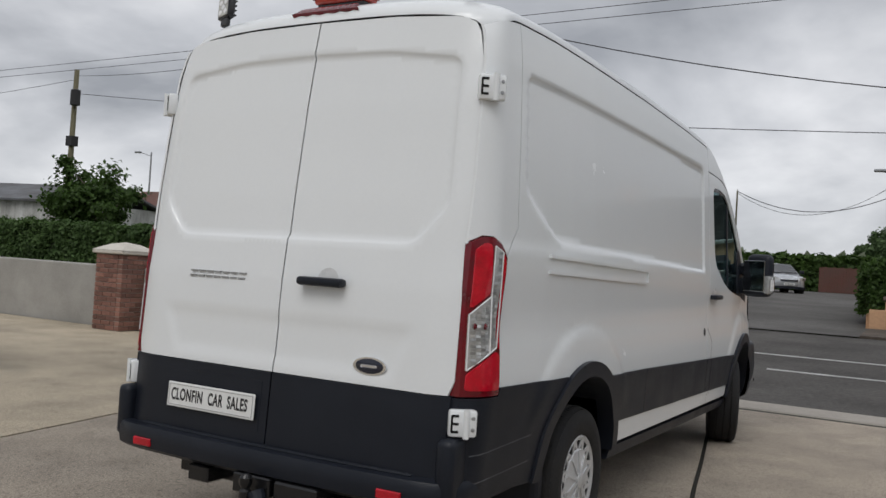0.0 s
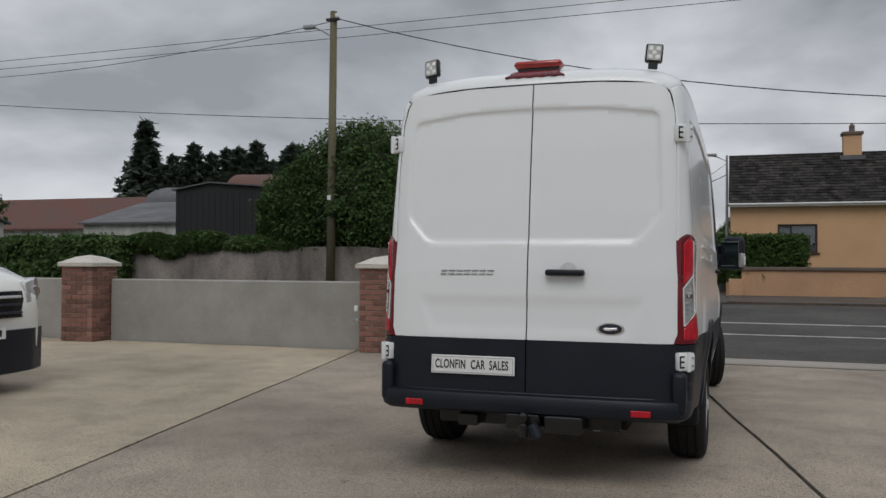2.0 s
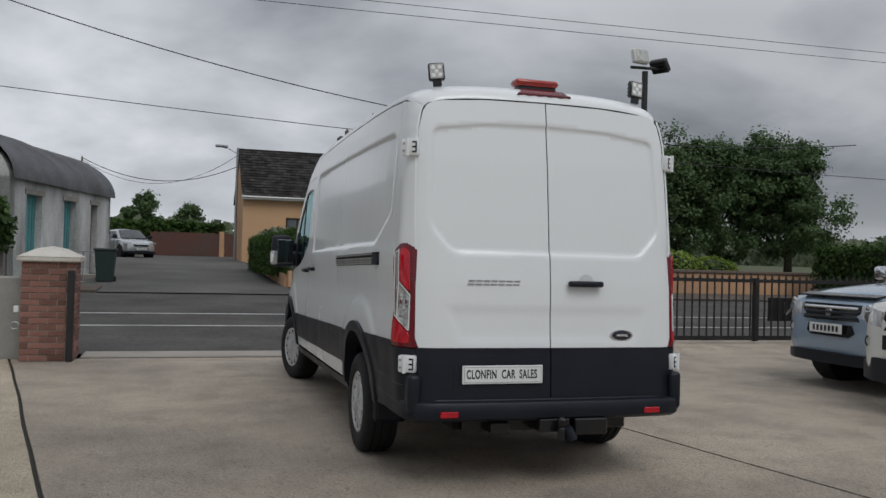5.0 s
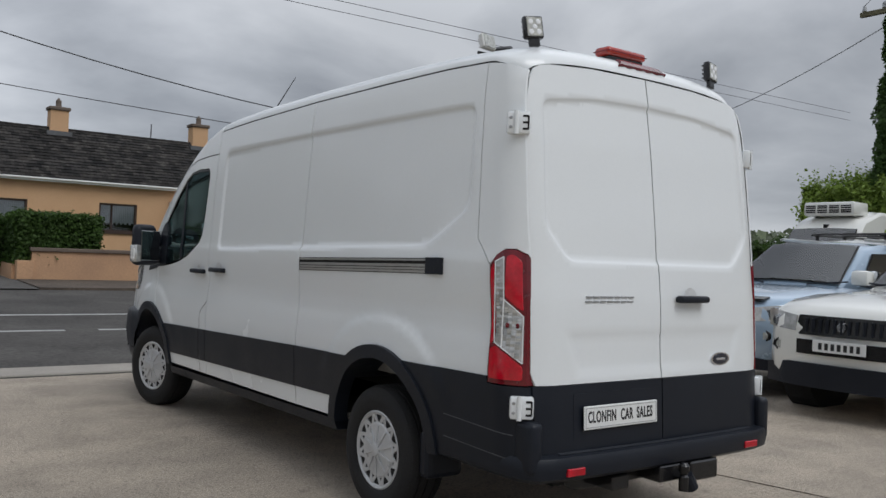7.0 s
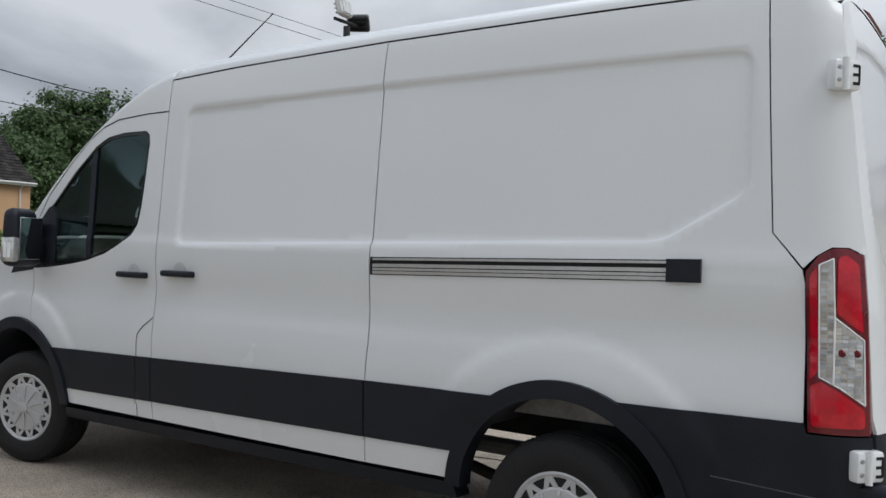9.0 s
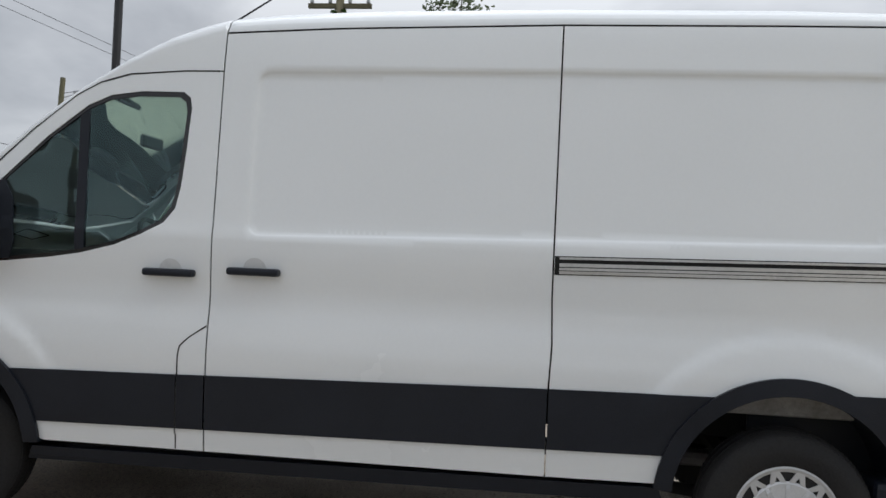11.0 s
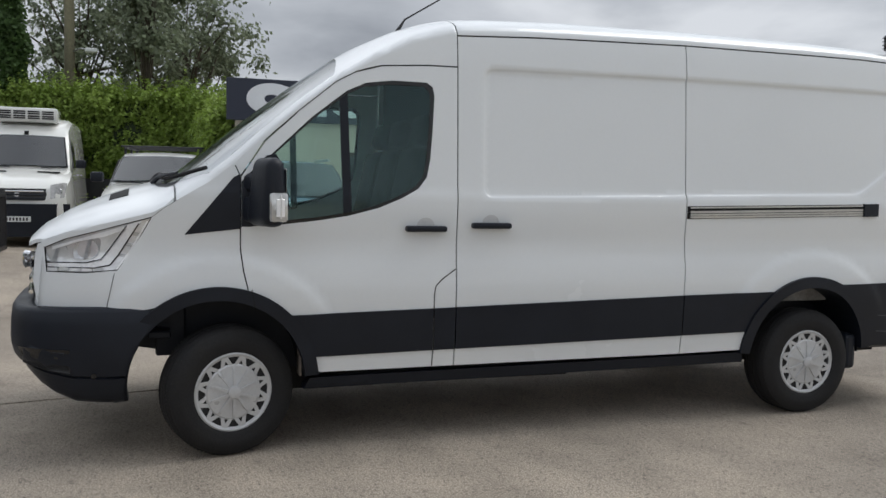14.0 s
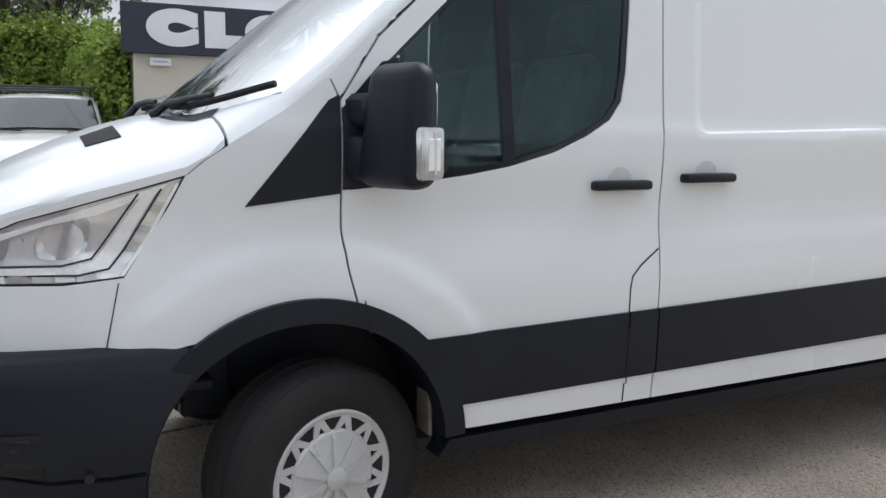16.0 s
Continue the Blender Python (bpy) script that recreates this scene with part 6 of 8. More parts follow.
def sweep(plan, prof, bm=None, tuck=None):
    """prof: (outward, z) pairs carried along a plan line."""
    bm = bm or bmesh.new()
    rows = []
    for i, p in enumerate(plan):
        foot = tuck and i in (0, len(plan) - 1)
        a, b = plan[max(i - 1, 0)], plan[min(i + 1, len(plan) - 1)]
        tx, ty = b[0] - a[0], b[1] - a[1]
        l_ = math.hypot(tx, ty)
        nx, ny = ty / l_, -tx / l_
        row = []
        for o, z in prof:
            if tuck:
                o, z = tucked(o, z, p[1])
            along = p[1] + ny * o
            if foot:  # the end follows the wheel arch
                along = ARCHES[1][0] + math.sqrt(max(0.475 ** 2 - max(z - ARCHES[1][1], 0) ** 2, 0.02))
            row.append(bm.verts.new((p[0] + nx * o, along, z)))
        rows.append(row)
    for a, b in zip(rows, rows[1:]):
        for k in range(len(prof) - 1):
            bm.faces.new((a[k], b[k], b[k + 1], a[k + 1]))
    return bm


def out(plan_sign, pairs):
    return [(plan_sign * o, z) for o, z in pairs]


fb = part("front_bumper", sweep(front_plan, out(1, [(-0.16, 0.30), (-0.07, 0.310), (-0.030, 0.335), (-0.012, 0.38), (-0.004, 0.445), (-0.014, 0.452), (0.003, 0.462), (0.012, 0.52), (0.014, 0.60), (0.010, 0.72), (0.0, 0.79), (-0.012, 0.808), (-0.04, 0.818), (-0.14, 0.82)]), tuck=True), PLASTIC, van, "dark grey plastic front bumper", smooth=40)
for sx in (-1, 1):
    bm = bmesh.new()
    rows = []
    for px, py, nx, ny in ((0.953, 5.77, 0.975, 0.22), (0.935, 5.855, 0.93, 0.36), (0.905, 5.925, 0.82, 0.57), (0.868, 5.975, 0.70, 0.71), (0.82, 6.015, 0.55, 0.83)):
        col = []
        for o, z in ((0.017, 0.475), (0.009, 0.50), (0.009, 0.575), (0.019, 0.605)):
            o, z = tucked(o, z, py)
            col.append(bm.verts.new((sx * (px + nx * o), py + ny * o, z)))
        rows.append(col)
    for a_, b_ in zip(rows, rows[1:]):
        for k in range(3):
            bm.faces.new((a_[k], b_[k], b_[k + 1], a_[k + 1]))
    fr_ = part("fog_recess", bm, BLACK_GLOSS, fb, "black fog lamp recess", smooth=40)
    part("fog_slat", tube(bmesh.new(), [(sx * 0.955, 5.80, 0.585), (sx * 0.93, 5.89, 0.60), (sx * 0.89, 5.965, 0.615)], 0.009, 6), PLASTIC, fr_)
    part("sensor", lathe(bmesh.new(), [(0.0, 0.014), (0.006, 0.012)], 12, "x", (sx * 0.985, 5.66, 0.47)), BLACK_GLOSS, fb)
gr = part("grille", sheet([(-0.68, 0.83), (0.68, 0.83), (0.72, 1.02), (0.70, 1.10), (-0.70, 1.10), (-0.72, 1.02)], lambda x, z: (x, 6.032 - 0.12 * x * x - 0.10 * (z - 0.8), z), step=0.06), BLACK_GLOSS, van, "black slatted grille")
for k in range(4):
    zz = 0.87 + 0.06 * k
    part("grille_slat", tube(bmesh.new(), [(x, 6.044 - 0.12 * x * x - 0.10 * (zz - 0.8), zz) for x in np.linspace(-0.66, 0.66, 9)], 0.012, 6), CHROME, gr, "chrome grille slat")
part("nose_trim", sheet([(-0.86, 0.815), (0.86, 0.815), (0.855, 0.95), (0.845, 1.06), (0.80, 1.14), (-0.80, 1.14), (-0.845, 1.06), (-0.855, 0.95)], lambda x, z: (x, 6.022 - 0.12 * x * x - 0.11 * (z - 0.8), z), step=0.06), PAINT_WHITE, van, smooth=40)
part("front_lamp", lathe(bmesh.new(), [(5.95, 0.03), (6.02, 0.045), (6.035, 0.05), (6.045, 0.036)], 18, "y", (-0.46, 0, 1.03)), CHROME, van, "round chrome lamp on the grille")

rb = part("rear_bumper", sweep(rear_plan, out(-1, [(-0.12, 0.405), (-0.03, 0.41), (0.0, 0.43), (0.006, 0.465), (0.004, 0.505), (-0.006, 0.524), (-0.03, 0.531), (-0.14, 0.534)])), PLASTIC, van, "dark grey plastic step bumper", smooth=40)
for k in range(4):
    part("step_rib", tube(bmesh.new(), [(p[0] * 0.985, p[1] + 0.035 + 0.018 * k, 0.534) for p in rear_plan[6:13]], 0.0045, 6), PLASTIC, rb)
for sx in (-1, 1):
    part("reflector", new_box(sx * 0.672 - 0.055, sx * 0.672 + 0.055, -0.012, 0.01, 0.440, 0.476, bevel=0.004), RED_LENS, rb, "small red reflector")
tw = part("tow_bar", box(box(box(new_box(-0.55, 0.55, 0.12, 0.2, 0.33, 0.41, bevel=0.006), -0.1, 0.1, -0.02, 0.14, 0.34, 0.42, bevel=0.006), 0.13, 0.35, -0.03, 0.10, 0.32, 0.42, bevel=0.008), -0.40, -0.28, 0.02, 0.14, 0.33, 0.40, bevel=0.006), BLACK_GLOSS, van, "black tow bar")
part("tow_ball", lathe(bmesh.new(), [(0.30, 0.025), (0.37, 0.025), (0.38, 0.015), (0.40, 0.028), (0.425, 0.028), (0.44, 0.015)], 14, "z", (0.02, -0.07, 0)), BLACK_GLOSS, tw, smooth=40)
part("coupling", tube(bmesh.new(), [(0.06, -0.05, 0.37), (0.10, -0.06, 0.30)], 0.035, 12), PLASTIC, tw)

# hull behind the skins, chassis and cab
part("hull", new_box(-0.86, 0.86, 0.75, 3.66, 0.96, 2.33), GAP, van)
for b_ in ((-0.74, 0.74, 0.34, 0.75, 0.6, 2.25), (-0.57, 0.57, 0.25, 0.62, 0.32, 0.9), (-0.57, 0.57, 0.62, 2.75, 0.66, 0.9), (-0.57, 0.57, 2.75, 5.1, 0.32, 0.9), (-0.57, 0.57, 5.1, 5.6, 0.54, 0.9), (-0.89, 0.89, 1.80, 2.75, 0.66, 0.92),
           (-0.89, 0.89, 2.75, 4.42, 0.36, 0.9), (-0.80, 0.80, 0.18, 0.62, 0.45, 0.8), (-0.86, 0.86, 3.66, 5.45, 0.94, 1.12)):
    part("hull", new_box(*b_), GAP, van)
part("chassis", new_box(-0.5, 0.5, 2.75, 5.0, 0.24, 0.34), GAP, van)
part("rear_axle", new_box(-0.75, 0.75, 1.12, 1.30, 0.28, 0.42, bevel=0.04), GAP, van)
part("front_axle", new_box(-0.75, 0.75, 4.9, 5.05, 0.26, 0.4, bevel=0.04), GAP, van)
for x_ in (-0.46, 0.46):
    part("chassis_rail", new_box(x_ - 0.04, x_ + 0.04, 0.62, 2.75, 0.58, 0.66), GAP, van)
    part("leaf_spring", tube(bmesh.new(), [(x_ * 1.12, 0.45, 0.46), (x_ * 1.12, 0.9, 0.34), (x_ * 1.12, 1.2, 0.30), (x_ * 1.12, 1.6, 0.33), (x_ * 1.12, 2.1, 0.44)], 0.03, 8), GAP, van, "dark curved leaf spring", smooth=True)
part("exhaust", tube(bmesh.new(), [(0.35, 0.5, 0.30), (0.35, 3.6, 0.30)], 0.05, 10), STEEL, van)
part("bulkhead", new_box(-0.88, 0.88, 3.66, 3.69, 1.1, 2.3), CABIN, van, "dark grey cab bulkhead")
part("dashboard", new_box(-0.84, 0.84, 4.75, 5.28, 1.08, 1.30, bevel=0.06, seg=2), CABIN, van, "dark dashboard", smooth=40)
for x_ in (-0.52, -0.02, 0.45):
    st = part("cab_seat", new_box(x_ - 0.22, x_ + 0.22, 3.98, 4.45, 1.02, 1.18, bevel=0.05, seg=2), SEAT, van, "dark grey cloth seat", smooth=40)
    part("seat_back", new_box(-0.21, 0.21, -0.06, 0.06, 0, 0.62, bevel=0.05, seg=2), SEAT, st, smooth=40, at=pose(x_, 3.95, 1.10, 12, 0, 0))
    part("headrest", new_box(-0.12, 0.12, -0.05, 0.05, 0.64, 0.82, bevel=0.04, seg=2), SEAT, st, smooth=40, at=pose(x_, 3.95, 1.10, 12, 0, 0))
sw = part("steering_wheel", bmesh.new(), CABIN, van, "black steering wheel", at=pose(0.45, 4.66, 1.34, 62, 0, 0))
bm = tube(bmesh.new(), [(0.19 * math.cos(a), 0.19 * math.sin(a), 0) for a in np.linspace(0, 2 * math.pi, 33)], 0.016, 8)
for a in (0.2, math.pi - 0.2, -math.pi / 2):
    tube(bm, [(0, 0, -0.02), (0.18 * math.cos(a), 0.18 * math.sin(a), 0)], 0.014, 6)
bm.to_mesh(sw.data)
bm.free()
part("rear_view_mirror", new_box(-0.12, 0.12, 4.50, 4.53, 1.90, 1.97, bevel=0.01), CABIN, van)


def wheel(at, steer, sign):
    w = part("wheel", lathe(bmesh.new(), [(-0.06, 0.20), (-0.06, 0.06), (0.02, 0.05), (0.02, 0.20)], 32, "x"), STEEL, van, "black tyre on a steel wheel with a silver hubcap", at=Matrix.Translation(at) @ Matrix.Rotation(radians(steer), 4, "Z") @ Matrix.Diagonal((sign, 1, 1, 1)))
    prof = [(-0.115, 0.205), (-0.118, 0.235), (-0.122, 0.29), (-0.112, 0.325), (-0.095, 0.343), (-0.06, 0.350), (-0.057, 0.343), (-0.05, 0.343), (-0.047, 0.351), (-0.003, 0.352), (0.0, 0.344), (0.006, 0.344), (0.009, 0.352),
            (0.047, 0.351), (0.05, 0.343), (0.057, 0.343), (0.06, 0.350), (0.095, 0.343), (0.105, 0.333), (0.112, 0.325), (0.120, 0.29), (0.1225, 0.275), (0.1215, 0.268), (0.120, 0.235), (0.112, 0.218), (0.10, 0.206)]
    tyre = part("tyre", lathe(bmesh.new(), prof, 64, "x"), RUBBER, w, "black road tyre", smooth=35)
    bmt = bmesh.new()
    for k in range(96):
        a = 2 * math.pi * k / 96
        for s, x0, x1 in ((1, 0.062, 0.104), (-1, -0.104, -0.062)):
            r0, r1 = 0.3535, 0.338
            q = [(x0, r0, a), (x1, r1, a + 0.012), (x1, r1, a + 0.048), (x0, r0, a + 0.036)]
            if s < 0:
                q = [(x0, r1, a), (x1, r0, a + 0.012), (x1, r0, a + 0.048), (x0, r1, a + 0.036)]
            top = [bmt.verts.new((x, r * math.cos(t), r * math.sin(t))) for x, r, t in q]
            low = [bmt.verts.new((x, (r - 0.012) * math.cos(t), (r - 0.012) * math.sin(t))) for x, r, t in q]
            bmt.faces.new(top)
            for i in range(4):
                bmt.faces.new((top[i], low[i], low[(i + 1) % 4], top[(i + 1) % 4]))
    tagged(part("tread_block", bmt, RUBBER, tyre), kind="stuff", label="black rubber tread blocks")
    cap = part("hubcap", lathe(bmesh.new(), [(0.085, 0.215), (0.108, 0.214), (0.112, 0.206), (0.104, 0.191), (0.08, 0.188)], 48, "x"), SILVER, w, "silver plastic hubcap with triangular slots", smooth=35)
    part("cap_disc", lathe(bmesh.new(), [(0.07, 0.152), (0.100, 0.152), (0.107, 0.143), (0.112, 0.05), (0.116, 0.04)], 40, "x"), SILVER, cap, smooth=30)
    part("cap_back", lathe(bmesh.new(), [(0.06, 0.205), (0.066, 0.205), (0.068, 0.05)], 30, "x"), GAP, cap)
    part("cap_centre", lathe(bmesh.new(), [(0.10, 0.038), (0.126, 0.036), (0.130, 0.028)], 24, "x"), SILVER, cap, smooth=35)
    bmr = bmesh.new()
    for k in range(10):
        a = 2 * math.pi * k / 10
        m_ = Matrix.Rotation(a, 4, "X")
        prism_pts = [(0.035, 0.122), (0.125, 0.114), (0.140, 0.108), (0.140, 0.09), (0.035, 0.10)]
        q = bmesh.new()
        prism(q, [(p[1], p[0]) for p in prism_pts], "y", -0.007, 0.007)
        me_ = bpy.data.meshes.new("t")
        q.to_mesh(me_)
        q.free()
        k0 = len(bmr.verts)
        bmr.from_mesh(me_)
        bmr.verts.ensure_lookup_table()
        sw_ = Matrix(((1, 0, 0, 0), (0, 1, 0, 0), (0, 0, 1, 0), (0, 0, 0, 1)))
        bmesh.ops.transform(bmr, matrix=m_ @ sw_, verts=bmr.verts[k0:])
        bpy.data.meshes.remove(me_)
    part("cap_rib", bmr, SILVER, cap)
    bmv = bmesh.new()
    for k in range(12):
        for s in (-1, 1):
            a0 = 2 * math.pi * (k + 0.5) / 12
            a1 = a0 + s * 2 * math.pi * 0.36 / 12
            p0, p1 = (0.142, a1), (0.203, a0)
            w0, w1 = 0.074, 0.066
            def P(r_, a_, h):
                return bmv.verts.new((h, r_ * math.cos(a_), r_ * math.sin(a_)))
            q0 = [P(p0[0], p0[1] - w0, 0.103), P(p0[0], p0[1] + w0, 0.103), P(p1[0], p1[1] + w1, 0.107), P(p1[0], p1[1] - w1, 0.107)]
            q1 = [P(p0[0], p0[1] - w0, 0.085), P(p0[0], p0[1] + w0, 0.085), P(p1[0], p1[1] + w1, 0.085), P(p1[0], p1[1] - w1, 0.085)]
            bmv.faces.new(q0)
            for i in range(4):
                bmv.faces.new((q0[i], q0[(i + 1) % 4], q1[(i + 1) % 4], q1[i]))
    part("cap_spoke", bmv, SILVER, cap)
    return w


for (x_, y_, st_) in ((-0.868, 1.208, 0), (0.868, 1.208, 0), (-0.872, 4.988, 14), (0.868, 4.93, 14)):
    wheel((x_, y_, 0.349), st_, 1 if x_ > 0 else -1)

# roof fittings
for x_, turn_ in ((-0.70, -14), (0.71, 8)):
    wl = part("work_lamp", new_box(-0.052, 0.052, -0.020, 0.020, -0.058, 0.058, bevel=0.012, seg=2), BLACK_GLOSS, van, "square black work lamp", smooth=40, at=pose(x_, 0.375, 2.560, -6, (6 if x_ < 0 else -6) * -1, turn_))
    part("lens", new_box(-0.042, 0.042, -0.0235, -0.0195, -0.047, 0.047, bevel=0.003), LAMP_GLASS, wl)
    for q in ((-0.021, 0.025), (0.021, 0.025), (0.0, 0.0), (-0.021, -0.025), (0.021, -0.025)):
        part("lamp_cell", lathe(bmesh.new(), [(-0.0255, 0.010), (-0.0235, 0.014)], 12, "y", (q[0], 0, q[1])), BLADE, wl)
    part("bracket", new_box(-0.028, 0.028, -0.012, 0.012, -0.095, -0.05, bevel=0.004), BLACK_GLOSS, wl)
    bm = bmesh.new()
    for k in range(4):
        box(bm, -0.045, 0.045, 0.020, 0.030, -0.04 + 0.025 * k, -0.034 + 0.025 * k)
    part("cooling_fins", bm, BLACK_GLOSS, wl)
bc = part("beacon_bar", new_box(-0.156, 0.146, 0.375, 0.485, 2.526, 2.574, bevel=0.020, seg=3), AMBER_RED, van, "red beacon bar on the roof edge", smooth=40)
part("beacon_base", new_box(-0.135, 0.13, 0.385, 0.465, 2.490, 2.528, bevel=0.006), BLACK_GLOSS, bc)
part("beacon_line", new_box(-0.157, 0.147, 0.374, 0.486, 2.547, 2.551), DARKRED_LENS, bc)
part("brake_lamp", sheet([(0.278, -0.225), (0.29, -0.19), (0.335, -0.17), (0.335, 0.17), (0.29, 0.19), (0.278, 0.225)], lambda y, s: tuple(Vector(roof_fn(y, s)) + Vector((0, -0.010, 0.008))), depth=(0, 0.02, -0.02), step=0.02), DARKRED_LENS, van, "dark red high brake lamp")
part("aerial", tube(bmesh.new(), [(-0.45, 3.95, 2.41), (-0.45, 3.90, 2.49), (-0.45, 3.42, 2.79)], [0.014, 0.006, 0.003], 8), BLACK_GLOSS, van, "thin black roof aerial")


# ---- parked vehicles ----
def loft(bm, sections, caps=True):
    rows = [[bm.verts.new(p) for p in s] for s in sections]
    n = len(rows[0])
    for a, b in zip(rows, rows[1:]):
        for k in range(n):
            bm.faces.new((a[k], a[(k + 1) % n], b[(k + 1) % n], b[k]))
    if caps:
        bm.faces.new(rows[0])
        bm.faces.new(rows[-1][::-1])
    return bm


def hull_section(x, w, zb, zt, crown=0.03):
    half = [(w * 0.90, zb), (w * 0.985, zb + 0.10), (w, zb + 0.28 * (zt - zb) + 0.05), (w * 0.99, zb + 0.68 * (zt - zb)), (w * 0.955, zt - 0.06), (w * 0.88, zt - 0.008), (w * 0.5, zt + crown * 0.75), (0, zt + crown)]
    return [(x, -a, z) for a, z in half] + [(x, a, z) for a, z in half[-2::-1]]


def cab_section(x, wb, wt, zb, zt):
    half = [(wb, zb), (wb * 0.5 + wt * 0.5 + 0.015, (zb + zt) / 2), (wt + 0.015, zt - 0.08), (wt - 0.05, zt - 0.015), (wt * 0.5, zt + 0.012), (0, zt + 0.02)]
    return [(x, -a, z) for a, z in half] + [(x, a, z) for a, z in half[-2::-1]]


PAINT_BLUE = surface("pale_blue_car_paint", (0.33, 0.43, 0.54), (0.29, 0.39, 0.50), big=1.2, fine=60, amount=0.3, rough=0.2, coat=0.8, grain=0.02, metal=0.25)
PAINT_CREAM = surface("white_car_paint", (0.77, 0.77, 0.73), (0.72, 0.72, 0.68), big=1.2, fine=60, amount=0.3, rough=0.2, coat=0.8, grain=0.015)
PAINT_SILVER = surface("silver_car_paint", (0.52, 0.54, 0.56), big=1.2, fine=60, amount=0.2, rough=0.25, coat=0.8, metal=0.5, grain=0.03)


def plate_bars(parent, at, w=0.52):
    p = part("number_plate", new_box(-0.004, 0.006, -w / 2, w / 2, -0.055, 0.055, bevel=0.003), PLATE_WHITE, parent, "white number plate with dark bars", at=at)
    for k in range(7):
        part("plate_bar", new_box(0.006, 0.008, -w / 2 + 0.06 + 0.062 * k, -w / 2 + 0.095 + 0.062 * k, -0.032, 0.032), INK, p)
    return p


def car(name, label, category, at, turn, paint, half_w, body, cabin, cab_w, wheels, wheel_r, screen, sides, nose_x, grille, lamps, plate_z, low=PLASTIC, low_band=(0.28, 0.5), cap=SILVER, group="parked cars", fog_z=None):
    """A parked car that looks along its own +x. body: (x, half width factor, bottom, top); cabin: (x, base half, top half, base z, top z)."""
    t = thing(name, label, category, (*at, 0.0) if len(at) == 2 else at, group=group, turn=turn)
    part("body", loft(bmesh.new(), [hull_section(x, half_w * f, zb, zt) for x, f, zb, zt in body]), paint, t, smooth=38)
    part("cabin", loft(bmesh.new(), [cab_section(*c) for c in cabin]), paint, t, smooth=38)
    # windscreen: a slab of glass just proud of the sloping front of the cabin
    (x0, w0, z0), (x1, w1, z1) = screen
    d_ = Vector((x1 - x0, 0, z1 - z0)).normalized()
    n_ = Vector((d_.z, 0, -d_.x))
    if n_.x < 0:
        n_ = -n_
    for nm, off, mt, k in (("screen_seal", 0.028, BLACK_GLOSS, 1.0), ("windscreen", 0.038, CAR_GLASS, 0.96)):
        bm = bmesh.new()
        rows = []
        for i in range(7):
            f = (i / 6 - 0.5) * k + 0.5
            x_, w_, z_ = x0 + (x1 - x0) * f, (w0 + (w1 - w0) * f) * k, z0 + (z1 - z0) * f
            rows.append([bm.verts.new(Vector((x_ - 0.015 * (s * s) + 0.004, s * w_, z_ + 0.024 * (1 - s * s))) + n_ * off) for s in np.linspace(-1, 1, 9)])
        for a, b in zip(rows, rows[1:]):
            for i in range(8):
                bm.faces.new((a[i], a[i + 1], b[i + 1], b[i]))
        part(nm, bm, mt, t, "tinted windscreen" if mt is CAR_GLASS else "", smooth=True)
    for poly in sides:
        for s in (-1, 1):
            zs = [p[1] for p in poly]
            cx, cz = sum(p[0] for p in poly) / len(poly), sum(zs) / len(zs)

            def at_side(x_, z_, o):
                f = (z_ - cabin[1][3]) / (cabin[1][4] - cabin[1][3])
                return (x_, s * (cab_w[0] + (cab_w[1] - cab_w[0]) * f + o), z_)
            for nm, o, k, mt in (("window_seal", 0.020, 1.0, BLACK_GLOSS), ("side_window", 0.026, 0.93, CAR_GLASS)):
                bm = bmesh.new()
                bm.faces.new([bm.verts.new(at_side(cx + (p[0] - cx) * k, cz + (p[1] - cz) * k, o)) for p in poly])
                r = bmesh.ops.extrude_face_region(bm, geom=list(bm.faces))
                bmesh.ops.translate(bm, vec=(0, -s * 0.008, 0), verts=[v for v in r["geom"] if isinstance(v, bmesh.types.BMVert)])
                part(nm, bm, mt, t)
    for wx in wheels:
        for s in (-1, 1):
            part("wheel_arch", lathe(bmesh.new(), [(s * (half_w - 0.30), wheel_r * 1.17), (s * (half_w + 0.006), wheel_r * 1.17)], 36, "y", (wx, 0, wheel_r)), GAP, t, "dark wheel arch")
            w = part("wheel", lathe(bmesh.new(), [(s * (half_w - 0.22), wheel_r * 0.6), (s * (half_w - 0.22), wheel_r * 0.95), (s * (half_w - 0.19), wheel_r), (s * (half_w - 0.03), wheel_r), (s * (half_w + 0.005), wheel_r * 0.93), (s * (half_w + 0.012), wheel_r * 0.72), (s * (half_w - 0.01), wheel_r * 0.64)], 36, "y", (wx, 0, wheel_r)), RUBBER, t, "black tyre with a pale rim", smooth=35)
            rim = part("rim", lathe(bmesh.new(), [(s * (half_w - 0.05), wheel_r * 0.66), (s * (half_w + 0.004), wheel_r * 0.66), (s * (half_w - 0.004), wheel_r * 0.58)], 30, "y", (wx, 0, wheel_r)), cap, w)
            part("hub", lathe(bmesh.new(), [(s * (half_w - 0.04), wheel_r * 0.2), (s * (half_w + 0.004), wheel_r * 0.16)], 16, "y", (wx, 0, wheel_r)), cap, w)
            bm = bmesh.new()
            for k in range(6):
                box(bm, -0.022, 0.022, s * (half_w - 0.03), s * (half_w - 0.002), wheel_r * 0.14, wheel_r * 0.62, turn=Matrix.Translation((wx, 0, wheel_r)) @ Matrix.Rotation(k * math.pi / 3, 4, "Y"))
            part("spokes", bm, cap, w)
    # nose
    gx, gw, gz0, gz1, style = grille

    def nose(y_):
        return gx - 0.16 * (abs(y_) / half_w) ** 2.4
